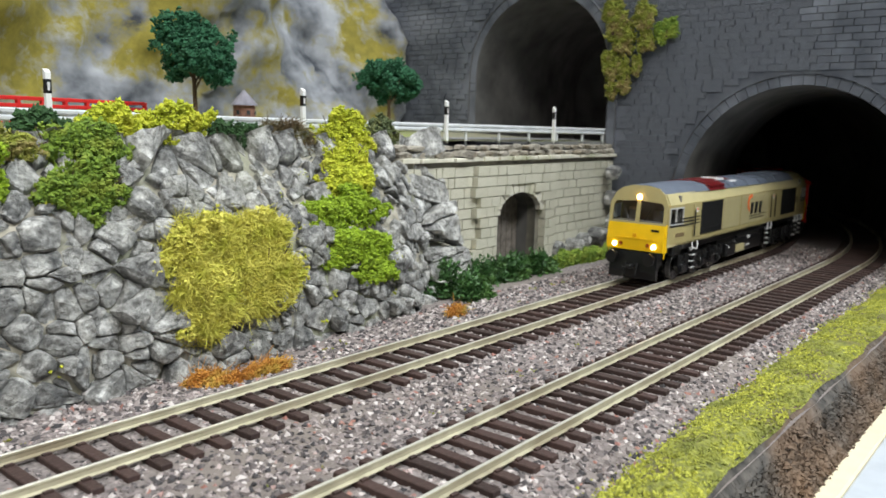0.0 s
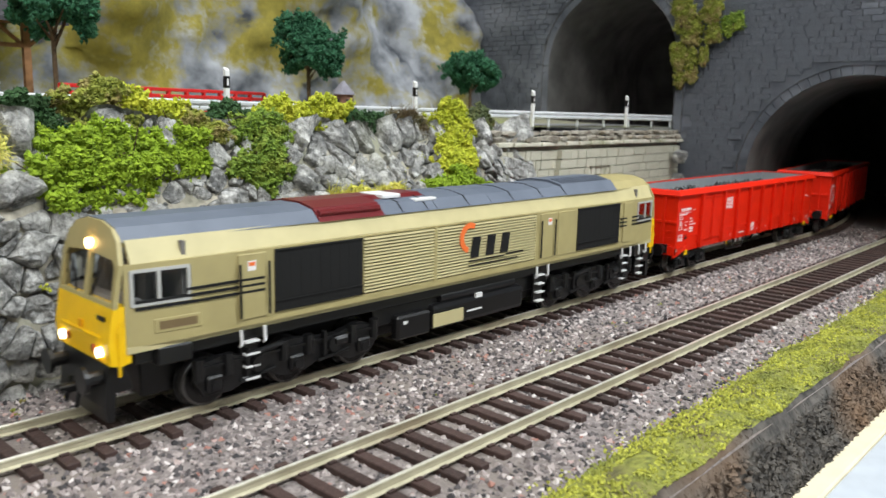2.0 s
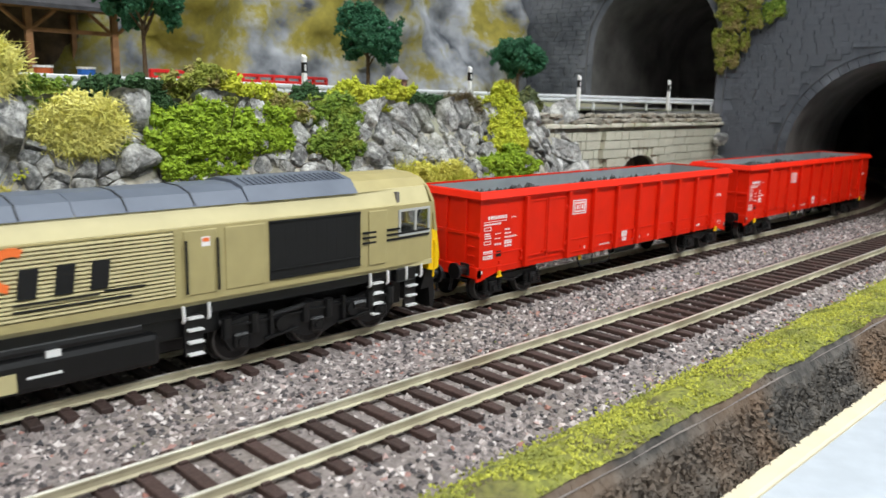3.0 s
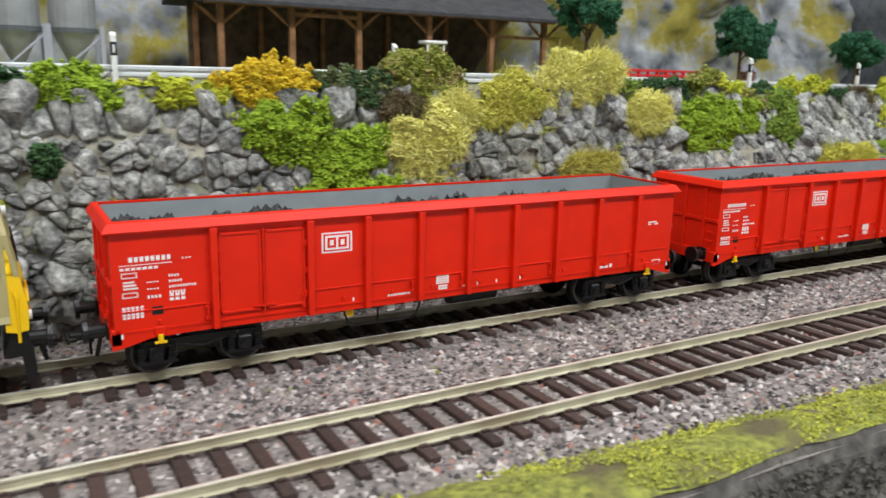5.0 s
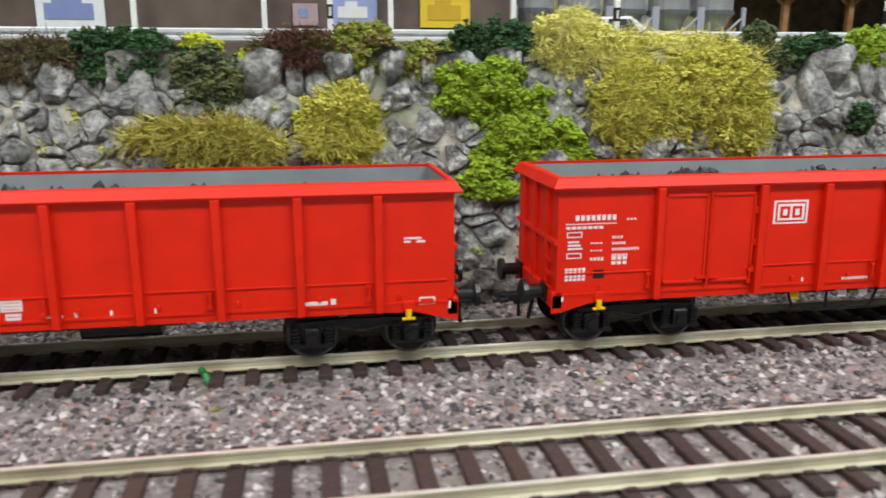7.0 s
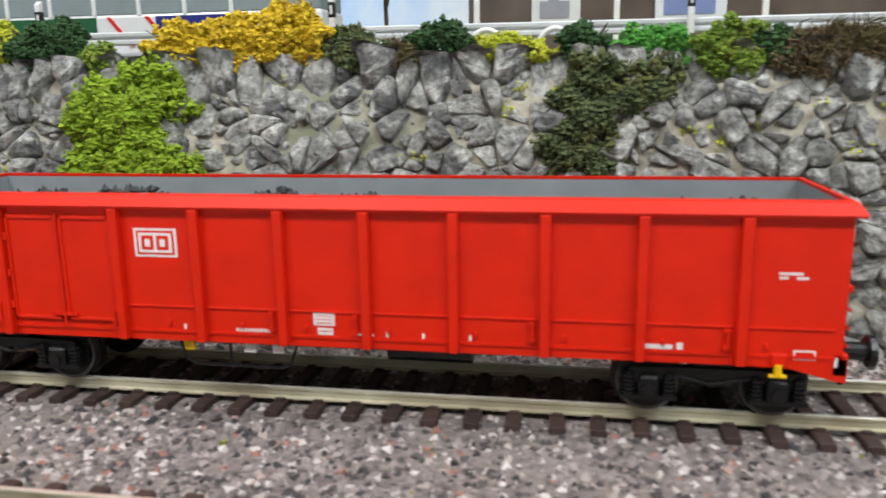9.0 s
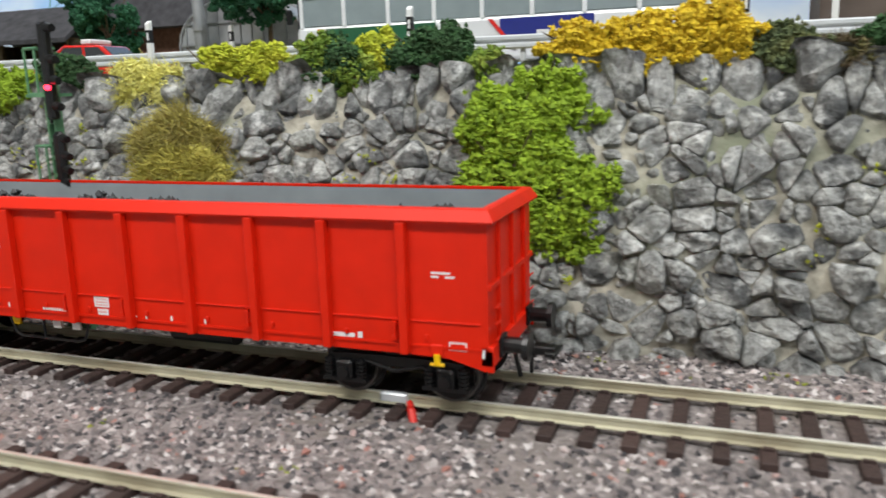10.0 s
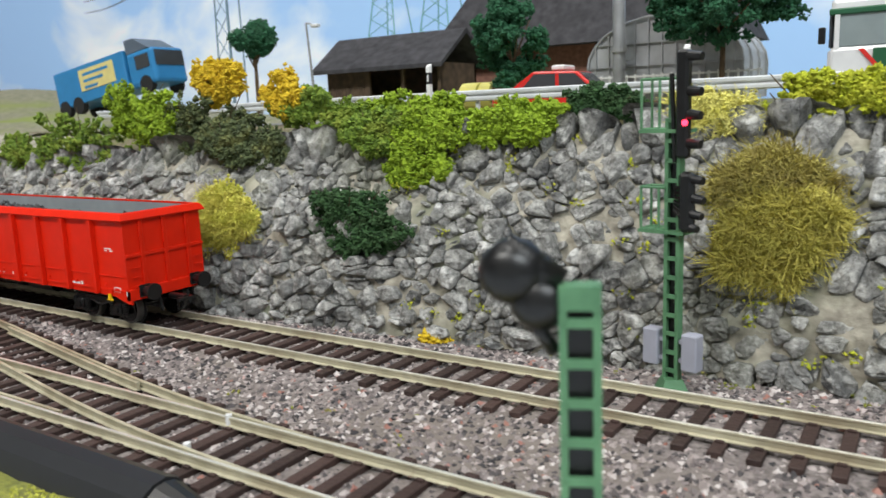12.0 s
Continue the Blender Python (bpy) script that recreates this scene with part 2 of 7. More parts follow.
def grains(name, n, x0, x1, y0, y1, size, material, label, dens=None):
    """Loose grains, each an uneven little stone of eight faces."""
    px, py = RNG.uniform(x0, x1, n), RNG.uniform(y0, y1, n)
    fy = front_y(px)
    keep = (py < base_y(px) + 3) | (px > 315)
    if dens is not None:
        keep &= dens(px, py)
    px, py, fy = px[keep], py[keep], fy[keep]
    n = len(px)
    near = np.minimum(np.abs(py), np.abs(py - fy))
    pz = -3.9 - 1.4 * np.clip((near - 17) / 14, 0, 1) + RNG.uniform(0, 0.35, n)
    pz = np.where(near < 15.5, pz - 0.25, pz)
    octa = np.array([[1, 0, 0], [-1, 0, 0], [0, 1, 0], [0, -1, 0], [0, 0, 1], [0, 0, -1]], float)
    tri = np.array([[0, 2, 4], [2, 1, 4], [1, 3, 4], [3, 0, 4], [2, 0, 5], [1, 2, 5], [3, 1, 5], [0, 3, 5]])
    r = RNG.uniform(0.55, 1.25, (n, 1, 1)) * size
    shape = octa[None] * RNG.uniform(0.6, 1.15, (n, 6, 1)) + RNG.normal(0, 0.12, (n, 6, 3))
    a = RNG.uniform(0, 6.28, n)
    c, s = np.cos(a)[:, None], np.sin(a)[:, None]
    t = RNG.uniform(-0.7, 0.7, n)
    ct, st = np.cos(t)[:, None], np.sin(t)[:, None]
    x, y, z = shape[..., 0], shape[..., 1], shape[..., 2] * 0.8
    x, z = x * ct - z * st, x * st + z * ct
    x, y = x * c - y * s, x * s + y * c
    v = np.stack([x, y, z], -1) * r + np.stack([px, py, pz], -1)[:, None]
    f = (tri[None] + 6 * np.arange(n)[:, None, None]).reshape(-1, 3)
    return tagged(raw(name, v.reshape(-1, 3), f, material), label, "gravel", kind="stuff")


def off_sleepers(px, py):
    return np.minimum(np.abs(np.abs(py) - 8.6), np.abs(np.abs(py - front_y(px)) - 8.6)) > 1.0


grains("ballast_stones", 135000, -900, 630, -86, 46, 1.1, GRAVEL, "loose pinkish grey ballast stones round the sleepers", off_sleepers)


# ---- tracks ----
def rail_profile(y):
    return [(y - 0.9, -2.2), (y + 0.9, -2.2), (y + 0.9, -1.95), (y + 0.25, -1.7), (y + 0.25, -0.8), (y + 0.45, -0.55), (y + 0.45, -0.08), (y + 0.33, 0), (y - 0.33, 0), (y - 0.45, -0.08), (y - 0.45, -0.55), (y - 0.25, -0.8), (y - 0.25, -1.7), (y - 0.9, -1.95)]


def sleeper_mesh():
    bm = bm_new()
    box(bm, -1.4, 1.4, -15, 15, -4.4, -2.25, 0.18)
    for side in (-1, 1):
        for d in (-1, 1):
            box(bm, -0.9, 0.9, side * 8.7 + d * 1.5 - 0.45, side * 8.7 + d * 1.5 + 0.45, -2.3, -1.75)
    return bm


first_sleeper = part("sleeper", sleeper_mesh(), SLEEPER)
SLEEPER_MESH = first_sleeper.data
bpy.data.objects.remove(first_sleeper)


def track(label, at_y, turn, radius, sleepers):
    tr = thing("track", label, "track", "model railway tracks", at=(-100, at_y, 0), turn=turn)
    stations = [-1500, 545] + list(range(560, 1041, 15))
    for y in (-8.75, 8.75):
        bm = bm_new()
        rings = []
        for s in stations:
            bx, by, a = bend(s, radius)
            rings.append([bm.verts.new((bx + 100 - q * math.sin(a), by + q * math.cos(a), z)) for q, z in rail_profile(y)])
        for p, q in zip(rings, rings[1:]):
            for i in range(len(p)):
                bm.faces.new((p[i], p[(i + 1) % len(p)], q[(i + 1) % len(p)], q[i]))
        bm.faces.new(rings[0])
        bm.faces.new(rings[-1][::-1])
        part("rail", bm, RAIL, tr)
        part("running_surface", sweep(bm_new(), [(y - 0.42, -0.02), (y + 0.42, -0.02), (y + 0.34, 0.03), (y - 0.34, 0.03)], -1400, 645), SHINE, tr)
    for s in sleepers:
        bx, by, a = bend(s, radius)
        o = new("sleeper", SLEEPER_MESH)
        o.parent = tr
        o.matrix_basis = pose((bx + 100) / 1000, by / 1000, 0, 0, 0, math.degrees(a) + RNG.normal(0, 0.4))
    return tr


rear_track = track("straight model track with brown plastic sleepers in ballast", 0, 0, 550, np.arange(-1240, 800, 7.36))
front_track = track("straight model track with brown sleepers beside the turf strip", -58.4, 0.16, 608, np.arange(-1240, 800, 7.36))

# ---- the rock embankment: mortar bed and stones ----
xs = np.arange(-1500, 341, 4.0)
vs = np.linspace(-0.08, 1, 30)
VX, VV = np.meshgrid(xs, vs, indexing="ij")
FY, FZ = face(VX, np.clip(VV, 0, 1))
FZ = np.where(VV < 0, -12, FZ)
bump = np.array([noise.noise((a / 16, b * 4.5, 3.0)) for a, b in zip(VX.ravel(), VV.ravel())]).reshape(VX.shape)
fill = np.array([noise.noise((a / 17, b * 4.2, 11.0)) for a, b in zip(VX.ravel(), VV.ravel())]).reshape(VX.shape)
grit = np.array([noise.noise((a / 4, b * 17, 5.0)) for a, b in zip(VX.ravel(), VV.ravel())]).reshape(VX.shape)
smear = np.array([noise.noise((a / 55, b * 2.2, 8.0)) for a, b in zip(VX.ravel(), VV.ravel())]).reshape(VX.shape)
FY = FY + 2.2 * bump + np.interp(VX, [-700, -40, 60], [0.5, 0.5, 0.8]) - 1.7 * fill - 0.8 * grit - 2.6 * np.clip(smear - 0.15, 0, 1)
back = np.stack([VX[:, -1], VX[:, -1] * 0 + 92, VX[:, -1] * 0 + 61], -1)
rows = np.concatenate([np.stack([VX, FY, FZ], -1), back[:, None]], 1)
nx, ny = rows.shape[:2]
idx = np.arange(nx * ny).reshape(nx, ny)
quads = np.stack([idx[:-1, :-1], idx[1:, :-1], idx[1:, 1:], idx[:-1, 1:]], -1).reshape(-1, 4)
embankment = raw("rock_wall", rows.reshape(-1, 3), quads, MORTAR, smooth=True)
tagged(embankment, "grey natural stone retaining wall set in pale mortar", "rock wall", kind="structure")


def cell(i, seeds, near, reach, weight):
    """The Voronoi cell of a seed, as a polygon."""
    p = seeds[i]
    poly = [(p[0] - reach, p[1] - reach), (p[0] + reach, p[1] - reach), (p[0] + reach, p[1] + reach), (p[0] - reach, p[1] + reach)]
    for j in near:
        q = seeds[j]
        dx, dy = q[0] - p[0], q[1] - p[1]
        share = float(np.clip(0.5 + (weight[i] - weight[j]) / (2 * (dx * dx + dy * dy)), 0.22, 0.78))
        mx, my = p[0] + dx * share, p[1] + dy * share
        out = []
        for k in range(len(poly)):
            a, b = poly[k], poly[(k + 1) % len(poly)]
            da, db = (a[0] - mx) * dx + (a[1] - my) * dy, (b[0] - mx) * dx + (b[1] - my) * dy
            if da <= 0:
                out.append(a)
            if (da < 0 < db) or (db < 0 < da):
                t = da / (da - db)
                out.append((a[0] + (b[0] - a[0]) * t, a[1] + (b[1] - a[1]) * t))
        poly = out
        if len(poly) < 3:
            return None
    return np.array(poly)


def stone_shape(poly, rng, n=17, soft=1):
    """Verts (x, out, up) and faces of a quarry stone that fills the polygon: split faces, worn edges."""
    for _ in range(soft):
        nxt = np.roll(poly, -1, 0)
        poly = np.stack([poly * 0.86 + nxt * 0.14, poly * 0.14 + nxt * 0.86], 1).reshape(-1, 2)
    c = poly.mean(0)
    size = math.sqrt(max(0.5 * abs(np.sum(poly[:, 0] * np.roll(poly[:, 1], -1) - np.roll(poly[:, 0], -1) * poly[:, 1])), 1))
    seg = np.linalg.norm(np.roll(poly, -1, 0) - poly, axis=1)
    at = np.concatenate([[0], np.cumsum(seg)])
    ring = []
    for s in (np.arange(n) + rng.uniform(0, 1)) / n * at[-1]:
        s %= at[-1]
        k = min(int(np.searchsorted(at, s, "right")) - 1, len(poly) - 1)
        t = (s - at[k]) / max(seg[k], 1e-6)
        ring.append(poly[k] * (1 - t) + poly[(k + 1) % len(poly)] * t)
    ring = np.array(ring)
    ring = c + (ring - c) * (1 - rng.uniform(-0.2, 0.6) / max(size, 3))
    bulge = min(size * rng.uniform(0.15, 0.38), 6.0)
    cuts = [(rng.uniform(0, 6.28), rng.uniform(0.08, 0.55), bulge * rng.uniform(0.8, 1.4)) for _ in range(rng.integers(2, 6))]

    def rise(r, scale):
        """Height over the wall: the lowest of a few tilted cuts, as in split stone, rounded off at the rim."""
        d = r - c
        h = np.min([top - lean * (d[:, 0] * math.cos(a) + d[:, 1] * math.sin(a)) for a, lean, top in cuts], axis=0)
        return np.clip(h, bulge * 0.15, bulge * 1.25) * (1 - 0.35 * scale ** 6)

    step, far = rng.normal(0.35, 0.9), rng.uniform(0, 50)

    def chips(r):
        return np.array([0.42 * bulge * noise.noise((p[0] / 5 + far, p[1] / 5, 2.0)) + 0.9 * abs(noise.noise((p[0] / 2.6, p[1] / 2.6, far))) + 0.35 * noise.noise((p[0] / 1.1, p[1] / 1.1, far)) for p in r])

    verts = []
    for k, scale in enumerate((1.06, 1.0, 0.91, 0.74, 0.52, 0.27)):
        r = c + (ring - c) * scale * (1 + rng.normal(0, 0.025, (n, 1)))
        h = rise(r, scale) + chips(r) * (1 if k > 1 else 0.5) - (0.25 * bulge if k == 1 else 0) + step if k else np.full(n, -3.5)
        verts += [(p[0], b, p[1]) for p, b in zip(r, h)]
    verts.append((c[0], float(rise(c[None], 0)[0] + chips(c[None])[0]) + step, c[1]))
    faces = []
    for k in range(5):
        for i in range(n):
            a, b = k * n + i, k * n + (i + 1) % n
            faces += [(a, b, b + n), (a, b + n, a + n)]
    faces += [(5 * n + i, 5 * n + (i + 1) % n, 6 * n) for i in range(n)]
    return np.array(verts), np.array(faces), c


SLOPE = 76.0
rng = np.random.default_rng(21)
seeds = []
for k in range(22000):
    x, s = rng.uniform(-1130, 338), rng.uniform(-2, SLOPE - 4)
    want = np.interp(x, [-1100, -700, -620, -500, -400, -280, -60, 120, 320], [8.5, 8.8, 10, 12, 12.0, 11, 11.5, 17, 12]) * float(np.clip(rng.lognormal(0.0, 0.6), 0.42, 2.1))
    if s > SLOPE * 0.62:
        want = min(want * 0.85, 13)
    if all((x - a) ** 2 + (1.15 * (s - b)) ** 2 > want ** 2 for a, b in seeds[-900:] if abs(x - a) < 30):
        seeds.append((x, s))
seeds = np.array(seeds)
weight = rng.uniform(0, 7.5, len(seeds)) ** 2
order = np.argsort(np.abs(seeds[:, 0] + 220))
count, joined_v, joined_f, shift = 0, [], [], 0
for i in order:
    far = np.hypot(*(seeds - seeds[i]).T)
    near = np.argsort(far)[1:18]
    poly = cell(i, seeds, near, 26, weight)
    if poly is None or rng.uniform() < 0.008:
        continue
    v, f, c = stone_shape(poly, rng, soft=1 if poly[0][0] < 40 or rng.uniform() < 0.3 else 0)
    vx, vs = v[:, 0], np.clip(v[:, 2] / SLOPE, -0.05, 1.02)
    fy, fz = face(vx, np.clip(vs, 0, 1.0))
    fz = fz + (vs - np.clip(vs, 0, 1.0)) * SLOPE
    fy = fy + 2.2 * noise.noise((c[0] / 16, float(np.clip(c[1] / SLOPE, 0, 1)) * 4.5, 3.0))
    lean = np.clip(vs, 0, 1) ** 2 * 0.75
    place = np.stack([vx, fy - v[:, 1] * np.cos(lean), fz + v[:, 1] * np.sin(lean)], -1)
    if count < 300 and c[0] < 336:
        mid = place.mean(0)
        o = raw("stone", place - mid, f, STONE, embankment)
        o.location = mid / 1000
        count += 1
    else:
        joined_v.append(place)
        joined_f.append(f + shift)
        shift += len(place)
tagged(raw("far_stones", np.concatenate(joined_v), np.concatenate(joined_f), STONE_FAR, embankment), kind="stuff")

# ---- the portal wall with two tunnels ----
PX = 539.0


def arch_pts(cy, cz, r, foot, n=24):
    out = [(cy + r, foot)]
    for k in range(n + 1):
        a = math.pi * k / n
        out.append((cy + r * math.cos(a), cz + r * math.sin(a)))
    out.append((cy - r, foot))
    return out


LOW = (-29.0, 31.5, 65.0, -8.0)
UP = (141.0, 105.0, 54.0, 58.0)
portal = thing("portal_wall", "dark slate grey masonry portal wall with two tunnel mouths", "tunnel portal", kind="structure")


def pierced(bm, x, y0, y1, z0, z1, holes):
    """A wall face at x with arched holes, as strips between the arches."""
    outer = [bm.verts.new((x, a, b)) for a, b in ((y0, z0), (y0, z1), (y1, z1), (y1, z0))]
    edges = [bm.edges.new((outer[i], outer[(i + 1) % 4])) for i in range(4)]
    for hole in holes:
        vs = [bm.verts.new((x, a, b)) for a, b in hole]
        edges += [bm.edges.new((vs[i], vs[(i + 1) % len(vs)])) for i in range(len(vs))]
    bmesh.ops.triangle_fill(bm, use_beauty=True, edges=edges)
    return bm


bm = pierced(bm_new(), PX + 3, -420, 330, -40, 260, [arch_pts(LOW[0], LOW[1], LOW[2], -39), arch_pts(UP[0], UP[1], UP[2], UP[3])])
made = bmesh.ops.extrude_face_region(bm, geom=list(bm.faces))
bmesh.ops.translate(bm, vec=(9, 0, 0), verts=[v for v in made["geom"] if isinstance(v, bmesh.types.BMVert)])
part("wall_face", bm, PORTAL, portal)


def bore(name, spec, depth):
    """The tunnel's lining, with real thickness, running back and closed at its end."""
    cy, cz, r, foot = spec
    bm = bm_new()
    inner, outer = arch_pts(cy, cz, r - 1.2, foot), arch_pts(cy, cz, r + 5, foot)
    loops = []
    along = [0.6] + list(range(20, depth + 1, 20))
    for d, pts in [(d, inner) for d in along] + [(d, outer) for d in along[::-1]]:
        bx, by, a = bend(PX + d, 579)
        loops.append([bm.verts.new((bx - (q - cy) * math.sin(a), cy + by + (q - cy) * math.cos(a), z)) for q, z in pts])
    for p, q in zip(loops, loops[1:]):
        for i in range(len(p) - 1):
            bm.faces.new((p[i], p[i + 1], q[i + 1], q[i]))
    bm.faces.new(loops[len(along) - 1])
    return part(name, bm, SOOT, portal, smooth=True)


bore("tunnel_lining", LOW, 520)
tagged(part("tunnel_floor", box(bm_new(), 560, 1110, 72, 420, -9, -5), BALLAST), "dark ballast floor inside the tunnel", "ground", kind="structure")
bore("tunnel_lining", UP, 260)

# coursed blocks on the wall, leaving the two arches free
BLOCK = bm_new()
box(BLOCK, -0.9, 0.9, -0.5, 0.5, -0.5, 0.5)
for v in BLOCK.verts:
    v.co.y *= 1000
    v.co.z *= 1000
    v.co.x *= 1000
blk = part("block", BLOCK, PORTAL)
BLOCK_MESH = blk.data
bpy.data.objects.remove(blk)


def in_arch(y, z, spec, grow):
    cy, cz, r, foot = spec
    return math.hypot(y - cy, max(z - cz, 0)) < r + grow and z > foot - 3


course, laid = 3.7, 0
blocks = []
for row in range(50):
    z = -6 + row * course
    y = -100 - RNG.uniform(0, 8)
    while y < 300:
        w = RNG.uniform(7.5, 12.5)
        c = y + w / 2
        if not any(in_arch(c + d, z + e, s, 5.4) for s in (LOW, UP) for d in (-w / 2, w / 2) for e in (-2.4, 2.4)):
            blocks.append((c, z, w))
        y += w
blocks.sort(key=lambda b: math.hypot(b[0] - 40, b[1] - 90))
for c, z, w in blocks[:300]:
    o = new("block", BLOCK_MESH)
    o.parent = portal
    o.matrix_basis = pose((PX + 2.9 + RNG.uniform(-0.14, 0.14)) / 1000, c / 1000, z / 1000) @ Matrix.Diagonal((0.001, (w - 0.35) / 1000, (course - 0.3) / 1000, 1))
bm = bm_new()
for c, z, w in blocks[300:]:
    x = PX + 2.9 + RNG.uniform(-0.14, 0.14)
    box(bm, x - 0.9, x + 0.9, c - w / 2 + 0.25, c + w / 2 - 0.25, z - course / 2 + 0.22, z + course / 2 - 0.22)
tagged(part("far_blocks", bm, PORTAL, portal), kind="stuff")
# rings of wedge stones round both mouths
for cy, cz, r, foot in (LOW, UP):
    n = 34 if r > 60 else 30
    for k in range(n):
        a0, a1 = math.pi * k / n + 0.0025, math.pi * (k + 1) / n - 0.0025
        bm = bm_new()
        pr = [(cy + q * math.cos(a), cz + q * math.sin(a)) for q, a in ((r - 1, a0), (r + 5, a0), (r + 5, a1), (r - 1, a1))]
        sweep(bm, pr, PX + 1.75, PX + 2.9)
        part("ring_stone", bm, PORTAL, portal)
    for side in (-1, 1):
        z = foot
        while z < cz - 0.5:
            h = min(6.0, cz - z)
            bm = bm_new()
            box(bm, PX + 1.5, PX + 2.9, cy + side * (r - 1), cy + side * (r + 5), z + 0.2, z + h - 0.2)
            part("ring_stone", bm, PORTAL, portal)
            z += h
# ---- floor strips beyond the ballast: turf, earth edge and the board ----
xs = np.arange(-860, 1001, 5.0)
ys = np.linspace(0, 1, 9)
X, V = np.meshgrid(xs, ys, indexing="ij")


def turf_in(x):
    """Inner edge of the turf, which creeps up to the sleepers in places."""
    return np.interp(x, [-260, -180, -120, -85, 0, 50, 140, 400, 520], [-84, -77, -75, -79, -86, -88, -87, -83, -84])


edge = np.array([noise.noise((x / 30, 0, 7)) for x in xs])
edge2 = np.array([noise.noise((x / 22, 5, 9)) for x in xs])
Y = (turf_in(xs)[:, None] + 3.0 * edge[:, None]) * (1 - V) + (-103 + 2 * edge2[:, None]) * V
Z = -4.6 + 2.6 * np.sin(V * 2.6) + RNG.normal(0, 0.3, X.shape)
nx, ny = X.shape
idx = np.arange(nx * ny).reshape(nx, ny)
quads = np.stack([idx[:-1, :-1], idx[1:, :-1], idx[1:, 1:], idx[:-1, 1:]], -1).reshape(-1, 4)
turf = tagged(raw("turf_strip", np.stack([X, Y, Z], -1).reshape(-1, 3), quads, TURF, smooth=True), "bright yellow-green scatter turf along the layout edge", "turf", kind="structure")
rows = np.stack([np.stack([xs, -102 + 2 * edge2, xs * 0 - 3.0], -1), np.stack([xs, -105 + 1.5 * edge, xs * 0 - 7], -1), np.stack([xs, -106 + 1.5 * edge2, xs * 0 - 14], -1), np.stack([xs, -110 + 1.5 * edge, xs * 0 - 17], -1), np.stack([xs, -112 + edge2, xs * 0 - 34], -1)], 1)
nx, ny = rows.shape[:2]
idx = np.arange(nx * ny).reshape(nx, ny)
quads = np.stack([idx[:-1, :-1], idx[1:, :-1], idx[1:, 1:], idx[:-1, 1:]], -1).reshape(-1, 4)
tagged(raw("earth_edge", rows.reshape(-1, 3), quads, EARTH, smooth=False), "dark brown crumbly earth at the layout's cut edge", "earth edge", kind="structure")

# ---- the train ----
RED = plain("red_wagon_paint", (0.70, 0.017, 0.003), 0.45, spec=0.22)
GREYIN = mat("grey_wagon_lining", (0.23, 0.255, 0.27), (0.30, 0.325, 0.34), 10, 0.6)
BLACK = plain("black_plastic", (0.0055, 0.0055, 0.006), 0.34, spec=0.5)
WHEEL = plain("dark_wheel_steel", (0.022, 0.021, 0.021), 0.25, 0.4, spec=0.5)
TREAD = plain("steel_tyre", (0.13, 0.125, 0.12), 0.3, 0.6)
COAL = mat("coal", (0.008, 0.008, 0.009), (0.05, 0.05, 0.052), 1.2, 0.5, 0, 0.6, island=0.5)
WHITE = plain("white_print", (0.78, 0.75, 0.74), 0.6)
YELLOW = plain("warning_yellow", (0.85, 0.52, 0.0), 0.45)
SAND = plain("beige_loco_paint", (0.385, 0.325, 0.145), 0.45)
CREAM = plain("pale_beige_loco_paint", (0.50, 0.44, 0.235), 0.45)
ROOF = mat("slate_blue_roof", (0.088, 0.106, 0.142), (0.125, 0.146, 0.188), 12, 0.5)
MAROON = plain("maroon_roof_panel", (0.13, 0.010, 0.012), 0.3)
GRILLE = plain("black_grille", (0.010, 0.010, 0.010), 0.6, spec=0.25)
ORANGE = plain("orange_print", (0.85, 0.17, 0.03), 0.6)
STEEL = plain("white_handrail", (0.72, 0.72, 0.72), 0.4)
LAMPW = plain("headlamp_glow", (1.0, 0.84, 0.56), 0.3, glow=9)
LAMPY = plain("top_lamp_glow", (1.0, 0.62, 0.22), 0.3, glow=16)
SEAT = plain("cab_interior", (0.16, 0.15, 0.14), 0.8)
GLASS = bpy.data.materials.new("cab_glass")
GLASS.use_nodes = True
GLASS.node_tree.nodes["Principled BSDF"].inputs["Transmission Weight"].default_value = 1.0
GLASS.node_tree.nodes["Principled BSDF"].inputs["Roughness"].default_value = 0.03
GLASS.node_tree.nodes["Principled BSDF"].inputs["Base Color"].default_value = (0.55, 0.58, 0.6, 1)
GLASS.node_tree.nodes["Principled BSDF"].inputs["IOR"].default_value = 1.15


def tilted(bm, m, start):
    """Moves the vertices made since start by the matrix m."""
    bm.verts.ensure_lookup_table()
    bmesh.ops.transform(bm, matrix=m, verts=bm.verts[start:])


